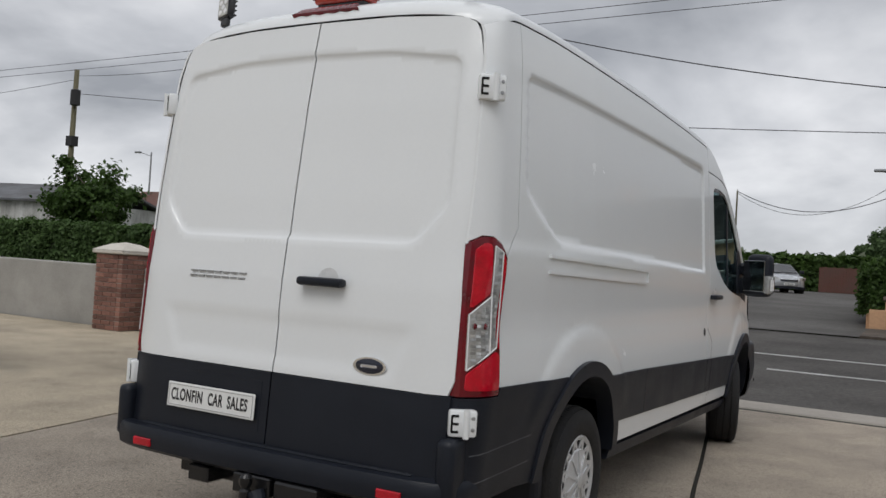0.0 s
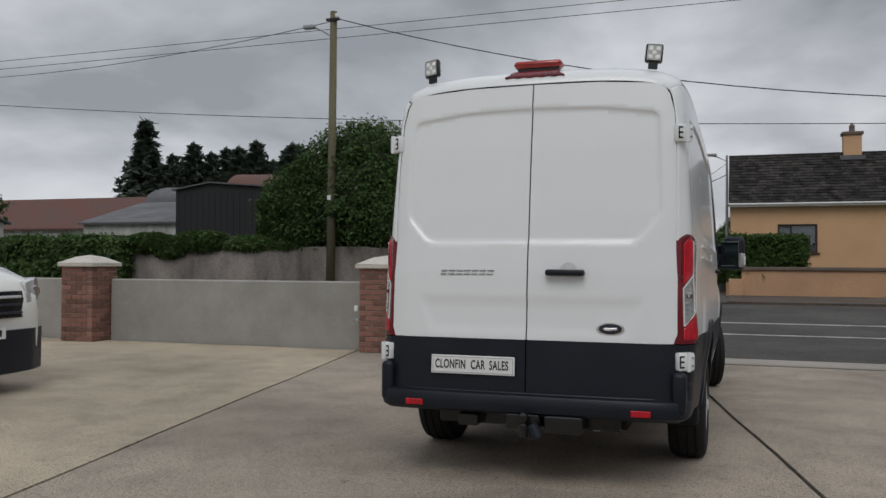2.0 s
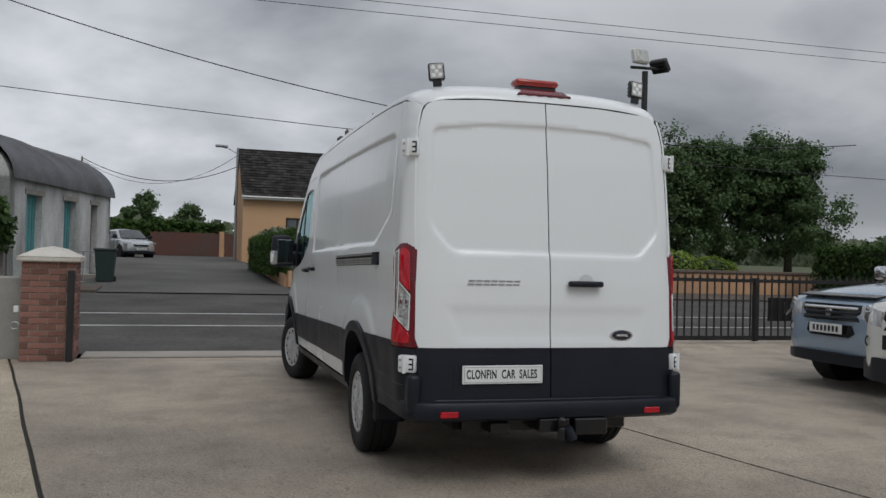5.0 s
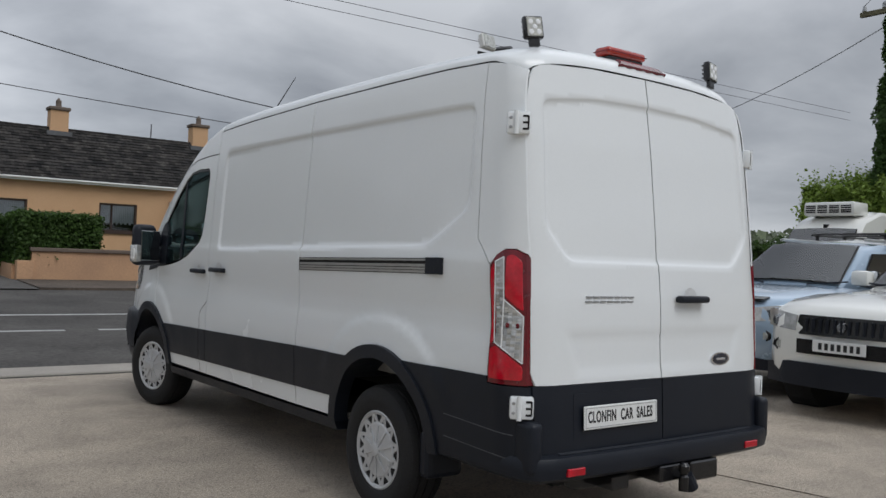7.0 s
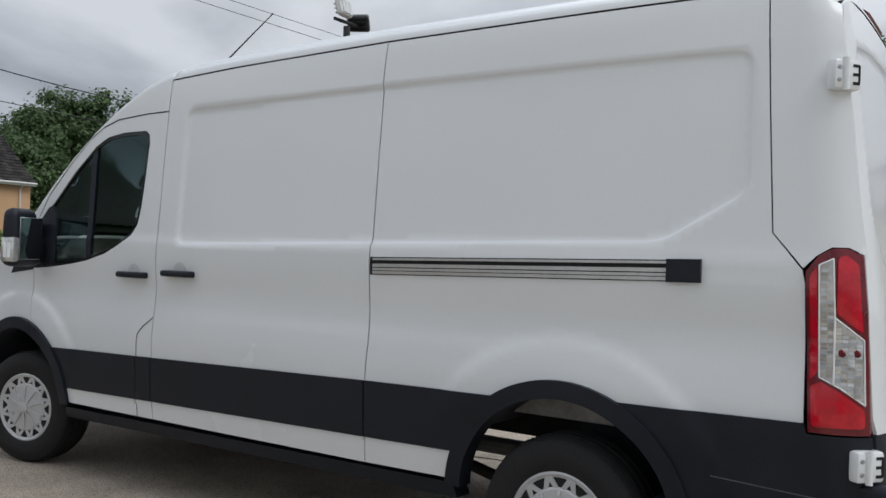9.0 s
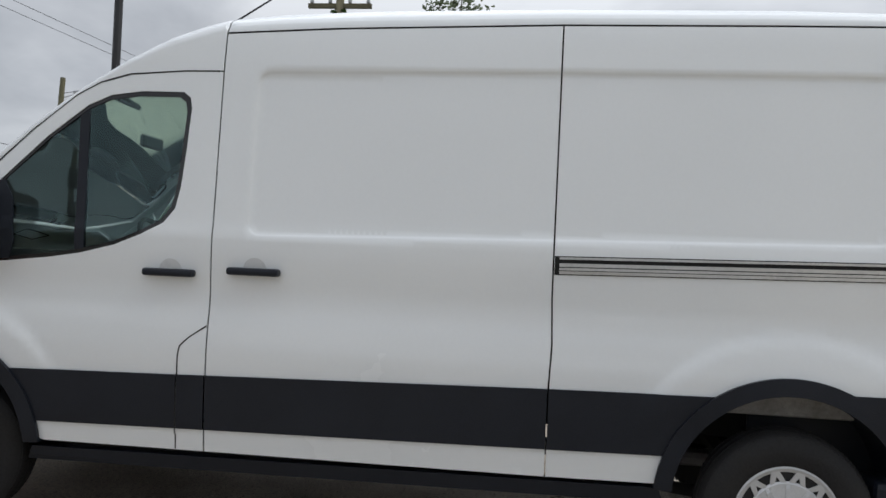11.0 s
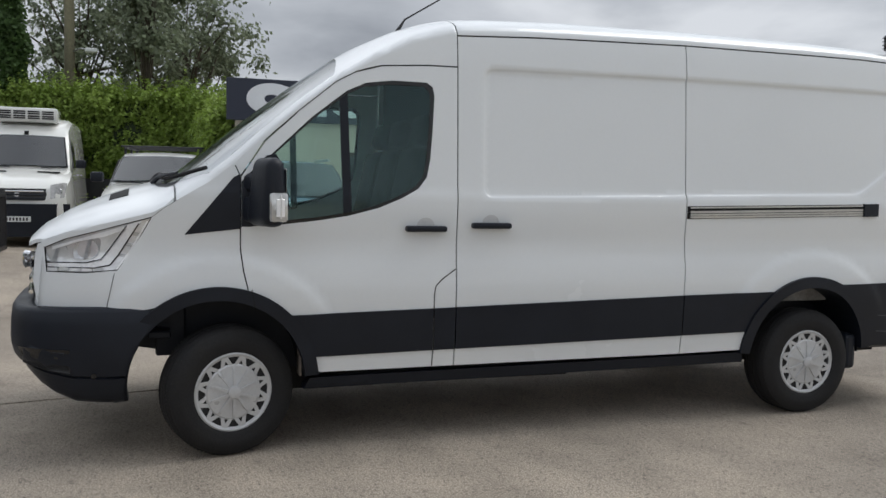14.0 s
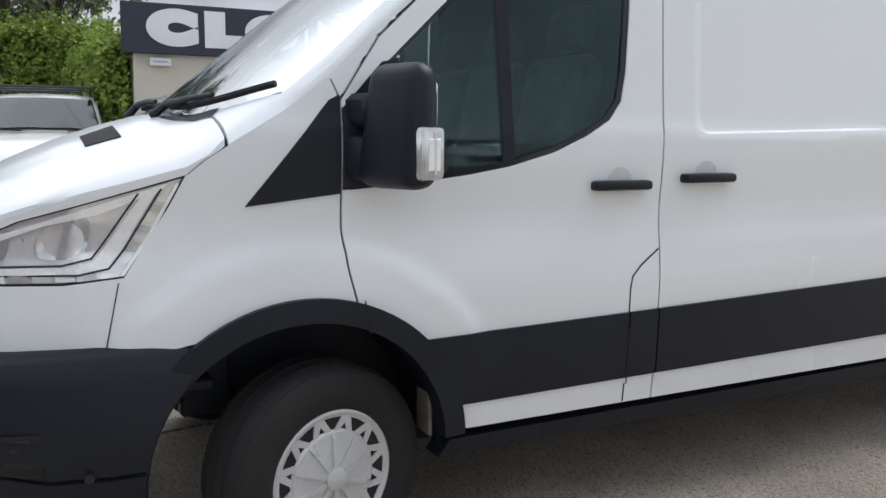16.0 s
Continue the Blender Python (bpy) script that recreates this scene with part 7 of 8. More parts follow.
    g = part("grille", sheet([(-gw, gz0), (gw, gz0), (gw * 1.06, (gz0 + gz1) / 2), (gw * 1.02, gz1), (-gw * 1.02, gz1), (-gw * 1.06, (gz0 + gz1) / 2)], lambda a, b: (nose(a) + 0.012 - (b - gz0) * 0.12, a, b), depth=(-0.03, 0, 0), step=0.08), BLACK_GLOSS, t, "black grille")
    if style == "upright":
        for k in range(-5, 6):
            y_ = k * gw / 6.2
            part("grille_bar", new_box(nose(y_) + 0.006 - 0.02, nose(y_) + 0.016, y_ - 0.012, y_ + 0.012, gz0 + 0.03, gz1 - 0.03), PLASTIC, g)
    else:
        for k in range(3):
            z_ = gz0 + (gz1 - gz0) * (k + 0.6) / 3.3
            part("grille_bar", tube(bmesh.new(), [(nose(y_) + 0.018 - (z_ - gz0) * 0.12, y_, z_) for y_ in np.linspace(-gw * 0.95, gw * 0.95, 9)], 0.016, 6), CHROME if k == 2 else PLASTIC, g)
    part("emblem", lathe(bmesh.new(), [(0, 0.055), (0.012, 0.05)], 6 if style == "upright" else 20, "x", (gx + 0.015 - (gz1 - gz0) * 0.06, 0, (gz0 + gz1) / 2)), CHROME, g, "plain chrome emblem")
    for s in (-1, 1):
        lo, hi, y0, y1 = lamps
        poly = [(s * y0, lo + 0.02), (s * y1 * 0.96, lo + 0.05), (s * y1, hi + 0.02), (s * y1 * 0.93, hi + 0.03), (s * y0, hi - 0.02)]
        hl = part("headlamp", sheet(poly, lambda a, b: (nose(a) + 0.034 - (b - gz0) * 0.14 - 0.30 * max(0, abs(a) / half_w - 0.80), a, b), depth=(-0.10, 0, 0), step=0.04), CLEAR_LENS, t, "clear headlamp", smooth=40)
        part("lamp_bowl", lathe(bmesh.new(), [(0, 0.06), (0.012, 0.055)], 16, "x", (nose(y0 + 0.12) + 0.01 - 0.03, s * (y0 * 0.45 + y1 * 0.55), (lo + hi) / 2 + 0.01)), CHROME, hl)
    b0, b1 = low_band
    tw_ = half_w * (0.98 if b1 - b0 > 0.4 else 0.62)
    part("lower_bumper", sheet([(-half_w * 0.97, b0), (half_w * 0.97, b0), (half_w * 0.98, b1 * 0.8 + b0 * 0.2), (tw_, b1), (-tw_, b1), (-half_w * 0.98, b1 * 0.8 + b0 * 0.2)], lambda a, b: (nose(a) + (0.045 if b1 - b0 > 0.4 else 0.03) - 0.22 * max(0, abs(a) / half_w - 0.7), a, b), depth=(-0.10, 0, 0), step=0.06), low, t, "black lower bumper")
    for s in (-1, 1):
        fl = part("fog_lamp", lathe(bmesh.new(), [(0, 0.075), (0.02, 0.065)], 18, "x", (nose(half_w * 0.72) + (0.0 if fog_z else -0.03), s * half_w * 0.74, fog_z or b1 + 0.10)), BLACK_GLOSS, t, "round fog lamp in a black surround")
        part("fog_glass", lathe(bmesh.new(), [(0.018, 0.045), (0.028, 0.04)], 16, "x", (nose(half_w * 0.72) + (0.0 if fog_z else -0.03), s * half_w * 0.74, fog_z or b1 + 0.10)), LAMP_GLASS, fl)
    plate_bars(t, pose(nose(0) + 0.05, 0, plate_z))
    # mirrors and handles
    mx, mz = screen[0][0] - 0.25, screen[0][2] + 0.10
    for s in (-1, 1):
        part("door_mirror", new_box(mx - 0.10, mx + 0.08, s * (cab_w[0] + 0.05), s * (cab_w[0] + 0.26), mz - 0.08, mz + 0.10, bevel=0.04, seg=2), CHROME if paint is PAINT_BLUE else (PAINT_CREAM if category == "pickup" else PLASTIC), t, "door mirror", smooth=40)
        for hx_ in (mx - 0.85, mx - 1.75):
            part("door_handle", new_box(hx_ - 0.1, hx_ + 0.1, s * half_w * 0.985, s * (half_w * 0.985 + 0.03), screen[0][2] - 0.14, screen[0][2] - 0.11, bevel=0.008), paint, t)
    for y_ in (-0.25, 0.35):
        part("wiper", tube(bmesh.new(), [(screen[0][0] + 0.05, y_, screen[0][2] + 0.015), (screen[0][0] + 0.005, y_ + 0.5 * (1 if y_ < 0 else -1) * -1, screen[0][2] + 0.06)], 0.010, 6), PLASTIC, t, "black wiper")
    return t


def pickup(name, label, at, paint, style, cap, back=0.0):
    body = [(0.0, 0.62, 0.46, 0.86), (-0.04, 0.80, 0.38, 0.99), (-0.14, 0.92, 0.34, 1.06), (-0.45, 0.985, 0.34, 1.13), (-0.9, 1.0, 0.36, 1.18), (-1.45, 1.0, 0.36, 1.235), (-2.2, 1.0, 0.36, 1.2), (-3.6, 1.0, 0.38, 1.2), (-5.0, 0.985, 0.45, 1.2), (-5.2, 0.95, 0.5, 1.16)]
    cabin = [(-1.42, 0.79, 0.75, 1.15, 1.255), (-2.15, 0.81, 0.66, 1.15, 1.74), (-2.6, 0.82, 0.65, 1.15, 1.80), (-3.4, 0.82, 0.65, 1.15, 1.79), (-3.82, 0.81, 0.66, 1.15, 1.69), (-3.95, 0.80, 0.74, 1.15, 1.25)]
    sides = [[(-1.80, 1.25), (-2.68, 1.23), (-2.68, 1.67), (-2.24, 1.66)], [(-2.77, 1.23), (-3.6, 1.25), (-3.55, 1.62), (-2.77, 1.67)]]
    cabin = [(c[0] - back, *c[1:]) for c in cabin]
    body = [(b[0] - (back if b[0] < -1 else 0), *b[1:]) for b in body]
    sides = [[(p[0] - back, p[1]) for p in q] for q in sides]
    t = car(name, label, "pickup", at, 180, paint, 0.90, body, cabin, (0.815, 0.665), (-0.92, -3.95), 0.38, ((-1.43 - back, 0.75, 1.245), (-2.13 - back, 0.61, 1.735)), sides, 0.0, (0.02, 0.45, 0.80, 0.99, style), (0.81, 1.00, 0.48, 0.89), 0.705, low_band=(0.30, 0.53 if style == "upright" else 0.43), cap=cap, fog_z=0.68)
    wide = 0.70 if style == "upright" else 0.30
    part("bumper_recess", sheet([(-wide, 0.615), (wide, 0.615), (wide + 0.08, 0.66), (wide + 0.04, 0.755), (-wide - 0.04, 0.755), (-wide - 0.08, 0.66)], lambda a, b: (0.034 - 0.16 * (abs(a) / 0.9) ** 2.4, a, b), depth=(-0.04, 0, 0), step=0.06), BLACK_GLOSS, t, "black bumper intake")
    return t


pickup("white_pickup", "cream-white pickup truck with a black slatted grille", (4.33, 1.50), PAINT_CREAM, "upright", SILVER, 0.48)
blue_pickup = pickup("blue_pickup", "pale blue pickup truck parked beside another pickup", (5.0, 3.45), PAINT_BLUE, "flat", SILVER)
part("bonnet_guard", sheet([(-0.62, 0.0), (0.62, 0.0), (0.60, 0.16), (-0.60, 0.16)], lambda a, b: (-0.02 - b - 0.12 * a * a, a, 1.085 + 0.16 * b), depth=(0, 0, -0.02), step=0.06), BLACK_GLOSS, blue_pickup, "dark bonnet guard")
for s in (-1, 1):
    part("roof_bar", tube(bmesh.new(), [(-2.3, s * 0.58, 1.835), (-3.5, s * 0.58, 1.835)], 0.02, 8), ALU, blue_pickup, "silver roof bar")

van_body = [(0.0, 0.66, 0.42, 0.78), (-0.04, 0.82, 0.34, 0.98), (-0.14, 0.93, 0.30, 1.10), (-0.5, 0.985, 0.30, 1.22), (-0.95, 1.0, 0.30, 1.34), (-2.0, 1.0, 0.32, 1.36), (-5.6, 1.0, 0.36, 1.38), (-5.85, 0.97, 0.42, 1.36)]
tall_body = [(0.0, 0.66, 0.42, 1.02), (-0.04, 0.82, 0.34, 1.18), (-0.14, 0.93, 0.30, 1.30), (-0.5, 0.985, 0.30, 1.48), (-0.98, 1.0, 0.30, 1.66), (-2.0, 1.0, 0.32, 1.6), (-4.8, 1.0, 0.36, 1.6), (-5.0, 0.97, 0.42, 1.56)]
reefer = car("refrigerated_van", "tall white van with a roof cooling unit", "van", (13.8, 8.0), 180, PAINT_CREAM, 1.0, tall_body,
             [(-0.98, 0.93, 0.90, 1.5, 1.69), (-1.5, 0.96, 0.84, 1.5, 2.38), (-1.75, 0.96, 0.81, 1.5, 2.60), (-2.4, 0.97, 0.83, 1.5, 2.82), (-4.8, 0.97, 0.83, 1.5, 2.82), (-5.0, 0.95, 0.80, 1.5, 2.74)],
             (0.965, 0.85), (-1.05, -4.1), 0.36, ((-0.985, 0.88, 1.69), (-1.49, 0.78, 2.37)), [[(-1.42, 1.72), (-2.15, 1.72), (-2.15, 2.28), (-1.75, 2.30)]], 0.0, (0.02, 0.52, 1.02, 1.26, "flat"), (1.04, 1.36, 0.62, 0.92), 0.64, low_band=(0.28, 0.95), fog_z=0.5)
un = part("cooling_unit", new_box(-2.25, -1.62, -0.62, 0.62, 2.70, 3.02, bevel=0.06, seg=2), PAINT_CREAM, reefer, "white roof cooling unit", smooth=40)
for k in range(2):
    for j in range(4):
        for m in range(2):
            part("vent_slot", new_box(-1.622, -1.612, -0.55 + j * 0.285, -0.55 + j * 0.285 + 0.235, 2.77 + k * 0.10 + m * 0.045, 2.80 + k * 0.10 + m * 0.045), GAP, un)
part("roof_vent", new_box(-1.62, -1.50, -0.04, 0.04, 2.42, 2.50), GAP, reefer)
for s_ in (-1, 1):
    part("bonnet_vent", new_box(-0.80, -0.72, s_ * 0.52 - 0.22, s_ * 0.52 + 0.22, 1.600, 1.622), GAP, reefer, "black slotted bonnet vent")
small_van = car("small_van", "small white van with a roof rack", "van", (9.3, 5.40), 174, PAINT_CREAM, 0.93,
                [(0.0, 0.64, 0.42, 0.80), (-0.05, 0.82, 0.32, 0.97), (-0.18, 0.93, 0.28, 1.09), (-0.6, 0.99, 0.26, 1.24), (-1.05, 1.0, 0.26, 1.38), (-2.5, 1.0, 0.28, 1.3), (-4.2, 0.99, 0.32, 1.3), (-4.4, 0.95, 0.4, 1.26)],
                [(-1.05, 0.85, 0.80, 1.22, 1.42), (-1.78, 0.88, 0.73, 1.22, 1.88), (-2.2, 0.89, 0.74, 1.22, 1.98), (-4.1, 0.89, 0.75, 1.22, 1.98), (-4.4, 0.87, 0.74, 1.22, 1.88)],
                (0.89, 0.755), (-0.85, -3.6), 0.33, ((-1.04, 0.80, 1.41), (-1.76, 0.68, 1.875)), [[(-1.5, 1.42), (-2.25, 1.42), (-2.25, 1.84), (-1.92, 1.84)], [(-2.35, 1.42), (-3.05, 1.42), (-3.05, 1.84), (-2.35, 1.84)]], 0.0, (0.02, 0.44, 0.80, 0.94, "flat"), (0.86, 1.12, 0.52, 0.90), 0.56, low_band=(0.26, 0.50))
for k in range(3):
    part("roof_rack_bar", tube(bmesh.new(), [(-1.95 - k * 0.8, -0.74, 2.09), (-1.95 - k * 0.8, 0.74, 2.09)], 0.018, 8), GATE_BLACK, small_van, "black roof rack bar")
for s in (-1, 1):
    part("roof_rack_rail", tube(bmesh.new(), [(-1.8, s * 0.66, 2.065), (-3.8, s * 0.66, 2.065)], 0.018, 8), GATE_BLACK, small_van)
    for k in range(3):
        part("rack_foot", new_box(-1.97 - k * 0.8, -1.93 - k * 0.8, s * 0.64, s * 0.68, 1.95, 2.07), GATE_BLACK, small_van)
car("white_van", "white van with a black grille facing the yard", "van", (-5.64, 1.42), 0, PAINT_CREAM, 0.97, van_body,
               [(-0.98, 0.92, 0.88, 1.28, 1.38), (-1.6, 0.94, 0.80, 1.28, 1.90), (-2.1, 0.95, 0.82, 1.28, 1.97), (-4.9, 0.95, 0.84, 1.28, 1.97), (-5.1, 0.94, 0.82, 1.28, 1.9)],
               (0.95, 0.84), (-1.0, -4.1), 0.34, ((-0.965, 0.86, 1.37), (-1.585, 0.74, 1.90)), [[(-1.45, 1.42), (-2.3, 1.42), (-2.3, 1.82), (-1.8, 1.84)]], 0.0, (0.03, 0.56, 0.74, 1.0, "flat"), (0.86, 1.10, 0.62, 0.92), 0.60, low_band=(0.20, 0.62))
car("silver_hatchback", "silver hatchback parked on the driveway", "car", (-4.10, 43.0, land(0, 43) + 0.03), -66, PAINT_SILVER, 0.87,
            [(0.0, 0.62, 0.40, 0.62), (-0.06, 0.82, 0.28, 0.74), (-0.25, 0.93, 0.24, 0.84), (-0.9, 1.0, 0.24, 0.95), (-2.5, 1.0, 0.26, 0.98), (-3.8, 0.98, 0.3, 1.0), (-4.2, 0.9, 0.4, 0.95)],
            [(-0.95, 0.76, 0.72, 0.92, 0.97), (-1.75, 0.78, 0.60, 0.92, 1.42), (-2.4, 0.79, 0.60, 0.92, 1.48), (-3.3, 0.78, 0.60, 0.92, 1.42), (-4.0, 0.74, 0.62, 0.92, 1.02)],
            (0.79, 0.62), (-0.8, -3.4), 0.32, ((-0.96, 0.72, 0.97), (-1.78, 0.56, 1.42)), [[(-1.4, 1.0), (-2.3, 1.0), (-2.3, 1.38), (-1.9, 1.36)], [(-2.38, 1.0), (-3.2, 1.0), (-3.1, 1.34), (-2.38, 1.38)]], 0.0, (0.02, 0.40, 0.58, 0.70, "flat"), (0.62, 0.78, 0.48, 0.84), 0.45, low_band=(0.22, 0.34))


# ---- poles and cables ----
pole = thing("utility_pole", "mossy wooden pole with a street lamp arm", "pole", (-11.06, 20.0, 0.3))
part("shaft", tube(bmesh.new(), [(0, 0, -0.2), (0.05, 0, 9.0)], [0.15, 0.11], 14), POLEWOOD, pole, smooth=True)
part("lamp_arm", tube(bmesh.new(), [(0, 0, 8.2), (-0.35, -0.15, 8.42), (-0.55, -0.25, 8.5)], 0.03, 8), STEEL, pole)
part("lamp_head", new_box(-0.85, -0.45, -0.38, -0.2, 8.42, 8.56, bevel=0.04, seg=2), STEEL, pole, "grey street lamp head")
part("insulator", lathe(bmesh.new(), [(8.75, 0.04), (8.8, 0.06), (8.9, 0.05)], 10, "z", (0.2, -0.1, 0)), PLATE_WHITE, pole)
part("bracket", new_box(-0.15, 0.3, -0.14, -0.06, 8.68, 8.76), GATE_BLACK, pole)
part("warning_plate", new_box(-0.05, 0.07, -0.17, -0.14, 3.0, 3.15), PLATE_WHITE, pole)

ivy_pole = thing("ivy_pole", "power pole wrapped in thick dark ivy", "pole", (20.1, 8.95, 0))
part("shaft", tube(bmesh.new(), [(0, 0, -0.1), (0, 0, 9.3)], [0.17, 0.12], 12), POLEWOOD, ivy_pole, smooth=True)
part("cross_arm", new_box(-0.06, 0.06, -0.95, 0.95, 8.55, 8.68), POLEWOOD, ivy_pole)
for k in (-0.85, -0.3, 0.3, 0.85):
    part("insulator", lathe(bmesh.new(), [(8.68, 0.03), (8.72, 0.06), (8.84, 0.05), (8.88, 0.02)], 10, "z", (0, k, 0)), STEEL, ivy_pole)
wood_pole = thing("wooden_pole", "weathered wooden pole behind the hedge", "pole", (21.2, 7.6, 0))
part("shaft", tube(bmesh.new(), [(0, 0, -0.1), (-0.05, 0, 7.75)], [0.16, 0.13], 12), POLEWOOD, wood_pole, smooth=True)
part("lamp_arm", tube(bmesh.new(), [(-0.1, -0.1, 5.05), (-0.25, -0.3, 5.12), (-0.3, -0.5, 5.1)], 0.025, 8), STEEL, wood_pole)
part("lamp_head", new_box(-0.40, -0.20, -0.75, -0.42, 5.02, 5.14, bevel=0.03, seg=2), PLATE_WHITE, wood_pole, "small pale lamp head")
far_pole = thing("transformer_pole", "dark pole with a transformer beside a shed", "pole", (-36.3, 26.0, 0.4))
part("shaft", tube(bmesh.new(), [(0, 0, -0.2), (0.1, 0, 9.8)], [0.16, 0.12], 10), POLEWOOD, far_pole, smooth=True)
part("transformer", lathe(bmesh.new(), [(7.9, 0.12), (7.95, 0.24), (8.7, 0.24), (8.75, 0.12)], 14, "z", (0.38, -0.2, 0)), GATE_BLACK, far_pole)
part("fuse_box", new_box(-0.15, 0.3, -0.2, 0.2, 5.9, 6.4), GATE_BLACK, far_pole)


def street_lamp(at, h, arm, label, lean=0.0):
    t = thing("street_lamp", label, "street lamp", at)
    part("post", tube(bmesh.new(), [(-lean, 0, -0.2), (0, 0, h + lean * 0.8)], [0.12, 0.09] if lean else [0.09, 0.06], 10), POLEWOOD if lean else STEEL, t)
    part("arm", tube(bmesh.new(), [(0, 0, h - 0.3), (arm * 0.6, 0, h - 0.05), (arm, 0, h)], 0.03, 8), STEEL, t)
    part("lamp_head", new_box(arm - 0.35, arm + 0.3, -0.12, 0.12, h - 0.02, h + 0.12, bevel=0.04), STEEL, t)
    return t


street_lamp((-52.0, 45.0, 1.0), 7.9, -1.5, "grey street lamp far along the road")
street_lamp((24.0, 20.0, 0.35), 6.4, 1.2, "leaning wooden pole with a street lamp by the hedge", lean=0.5)
street_lamp((0.6, 42.4, 1.0), 6.0, -0.8, "street lamp at the cottage gable")
thin = thing("service_pole", "thin grey service pole by the driveway", "pole", (-7.4, 46.0, 1.0))
part("shaft", tube(bmesh.new(), [(0, 0, -0.2), (0, 0, 5.4)], [0.06, 0.045], 8), POLEWOOD, thin)
part("insulator", lathe(bmesh.new(), [(5.4, 0.02), (5.44, 0.05), (5.5, 0.03)], 8, "z"), PLATE_WHITE, thin)


def cable(a, b, drop, r, label):
    t = new("cable", solid("cable", tube(bmesh.new(), sag(a, b, drop), r, 5), CABLE))
    return tagged(t, label, "cable", group="overhead cables")


cable((-11.0, 20.0, 9.1), (21.0, 20.8, 5.9), 1.75, 0.016, "thick black overhead cable across the road")
cable((-60, 19.0, 8.3), (40, 21.0, 9.7), 0.25, 0.010, "thin overhead wire along the road")
cable((-60, 19.0, 8.0), (40, 21.0, 9.3), 0.2, 0.010, "thin overhead wire along the road")
cable((-36.3, 26.0, 9.0), (30, 26.0, 5.4), 0.9, 0.014, "thin sagging overhead wire")
cable((-36.3, 26.0, 9.9), (-11.0, 20.0, 9.0), 0.5, 0.012, "thin overhead wire between poles")
cable((-36.3, 26.0, 9.7), (-90, 22.0, 9.0), 1.2, 0.012, "thin overhead wire running along the far farm")
cable((-7.4, 46.0, 6.4), (0.6, 42.4, 6.0), 1.0, 0.02, "slack black cable to the cottage gable")
cable((0.6, 42.4, 6.6), (-7.4, 46.0, 6.3), 1.4, 0.012, "thin slack wire to the cottage gable")
for k in (-0.85, 0.3, 0.85):
    cable((20.1, 8.95 + k, 8.85), (-14, -18 + k, 10.5), 0.9, 0.008, "thin power wire over the yard")
cable((20.1, 8.95, 8.3), (24.0, 20.0, 6.6), 0.3, 0.012, "thin cable to the street lamp")


# ---- plants ----
def leaf_mesh(name, pos, size, material, seed, stretch=1.7, flat=0.0, out_=None):
    """Many small folded leaves at the places given, which face outwards and up more often than not."""
    r = np.random.RandomState(seed)
    n = len(pos)
    if out_ is None:
        out_ = pos - pos.mean(axis=0)
    out_ = out_ / (np.linalg.norm(out_, axis=1)[:, None] + 1e-6)
    c = out_ * 0.8 + r.normal(size=(n, 3)) * 0.6 + np.array([0, 0, 0.55])
    c /= np.linalg.norm(c, axis=1)[:, None]
    a = r.normal(size=(n, 3))
    a[:, 2] *= 1 - flat
    a -= c * np.sum(a * c, axis=1)[:, None]
    a /= np.linalg.norm(a, axis=1)[:, None]
    b = np.cross(c, a)
    s = size * r.uniform(0.6, 1.35, n)[:, None]
    v = np.empty((n, 4, 3))
    v[:, 0] = pos - a * s * stretch * 0.5
    v[:, 1] = pos + b * s * 0.5 + c * s * 0.16
    v[:, 2] = pos + a * s * stretch * 0.5
    v[:, 3] = pos - b * s * 0.5 + c * s * 0.16
    me = bpy.data.meshes.new(name)
    me.vertices.add(4 * n)
    me.vertices.foreach_set("co", v.reshape(-1))
    me.loops.add(4 * n)
    me.polygons.add(n)
    me.loops.foreach_set("vertex_index", np.arange(4 * n))
    me.polygons.foreach_set("loop_start", np.arange(n) * 4)
    me.update(calc_edges=True)
    me.materials.append(material)
    return me


def blob_points(r, blobs, n, shell=0.3):
    """Points near the skins of ellipsoids (x, y, z, rx, ry, rz)."""
    w = np.array([b[3] * b[4] + b[4] * b[5] + b[3] * b[5] for b in blobs])
    pick = r.choice(len(blobs), n, p=w / w.sum())
    bb = np.array(blobs)[pick]
    d = r.normal(size=(n, 3))
    d /= np.linalg.norm(d, axis=1)[:, None]
    k = 1 - shell * r.random(n) ** 1.6 + 0.05 * r.normal(size=n)
    return bb[:, :3] + d * bb[:, 3:] * k[:, None]


def core_blob(bm, b, seed, rough=0.16, shrink=0.84):
    k0 = len(bm.verts)
    bmesh.ops.create_icosphere(bm, subdivisions=3, radius=1.0)
    bm.verts.ensure_lookup_table()
    for v in bm.verts[k0:]:
        f = shrink * (1 + rough * noise.noise(v.co * 2.2 + Vector((seed, seed * 2, 0))))
        v.co = Vector((b[0] + v.co.x * b[3] * f, b[1] + v.co.y * b[4] * f, b[2] + v.co.z * b[5] * f))


# dark fill inside foliage: the shade between leaves is put into its colour
CORE = surface("foliage_shade_dark", (0.026, 0.040, 0.015), (0.036, 0.046, 0.02), big=2, fine=12, rough=0.95, grain=0.3, bump=0.5)


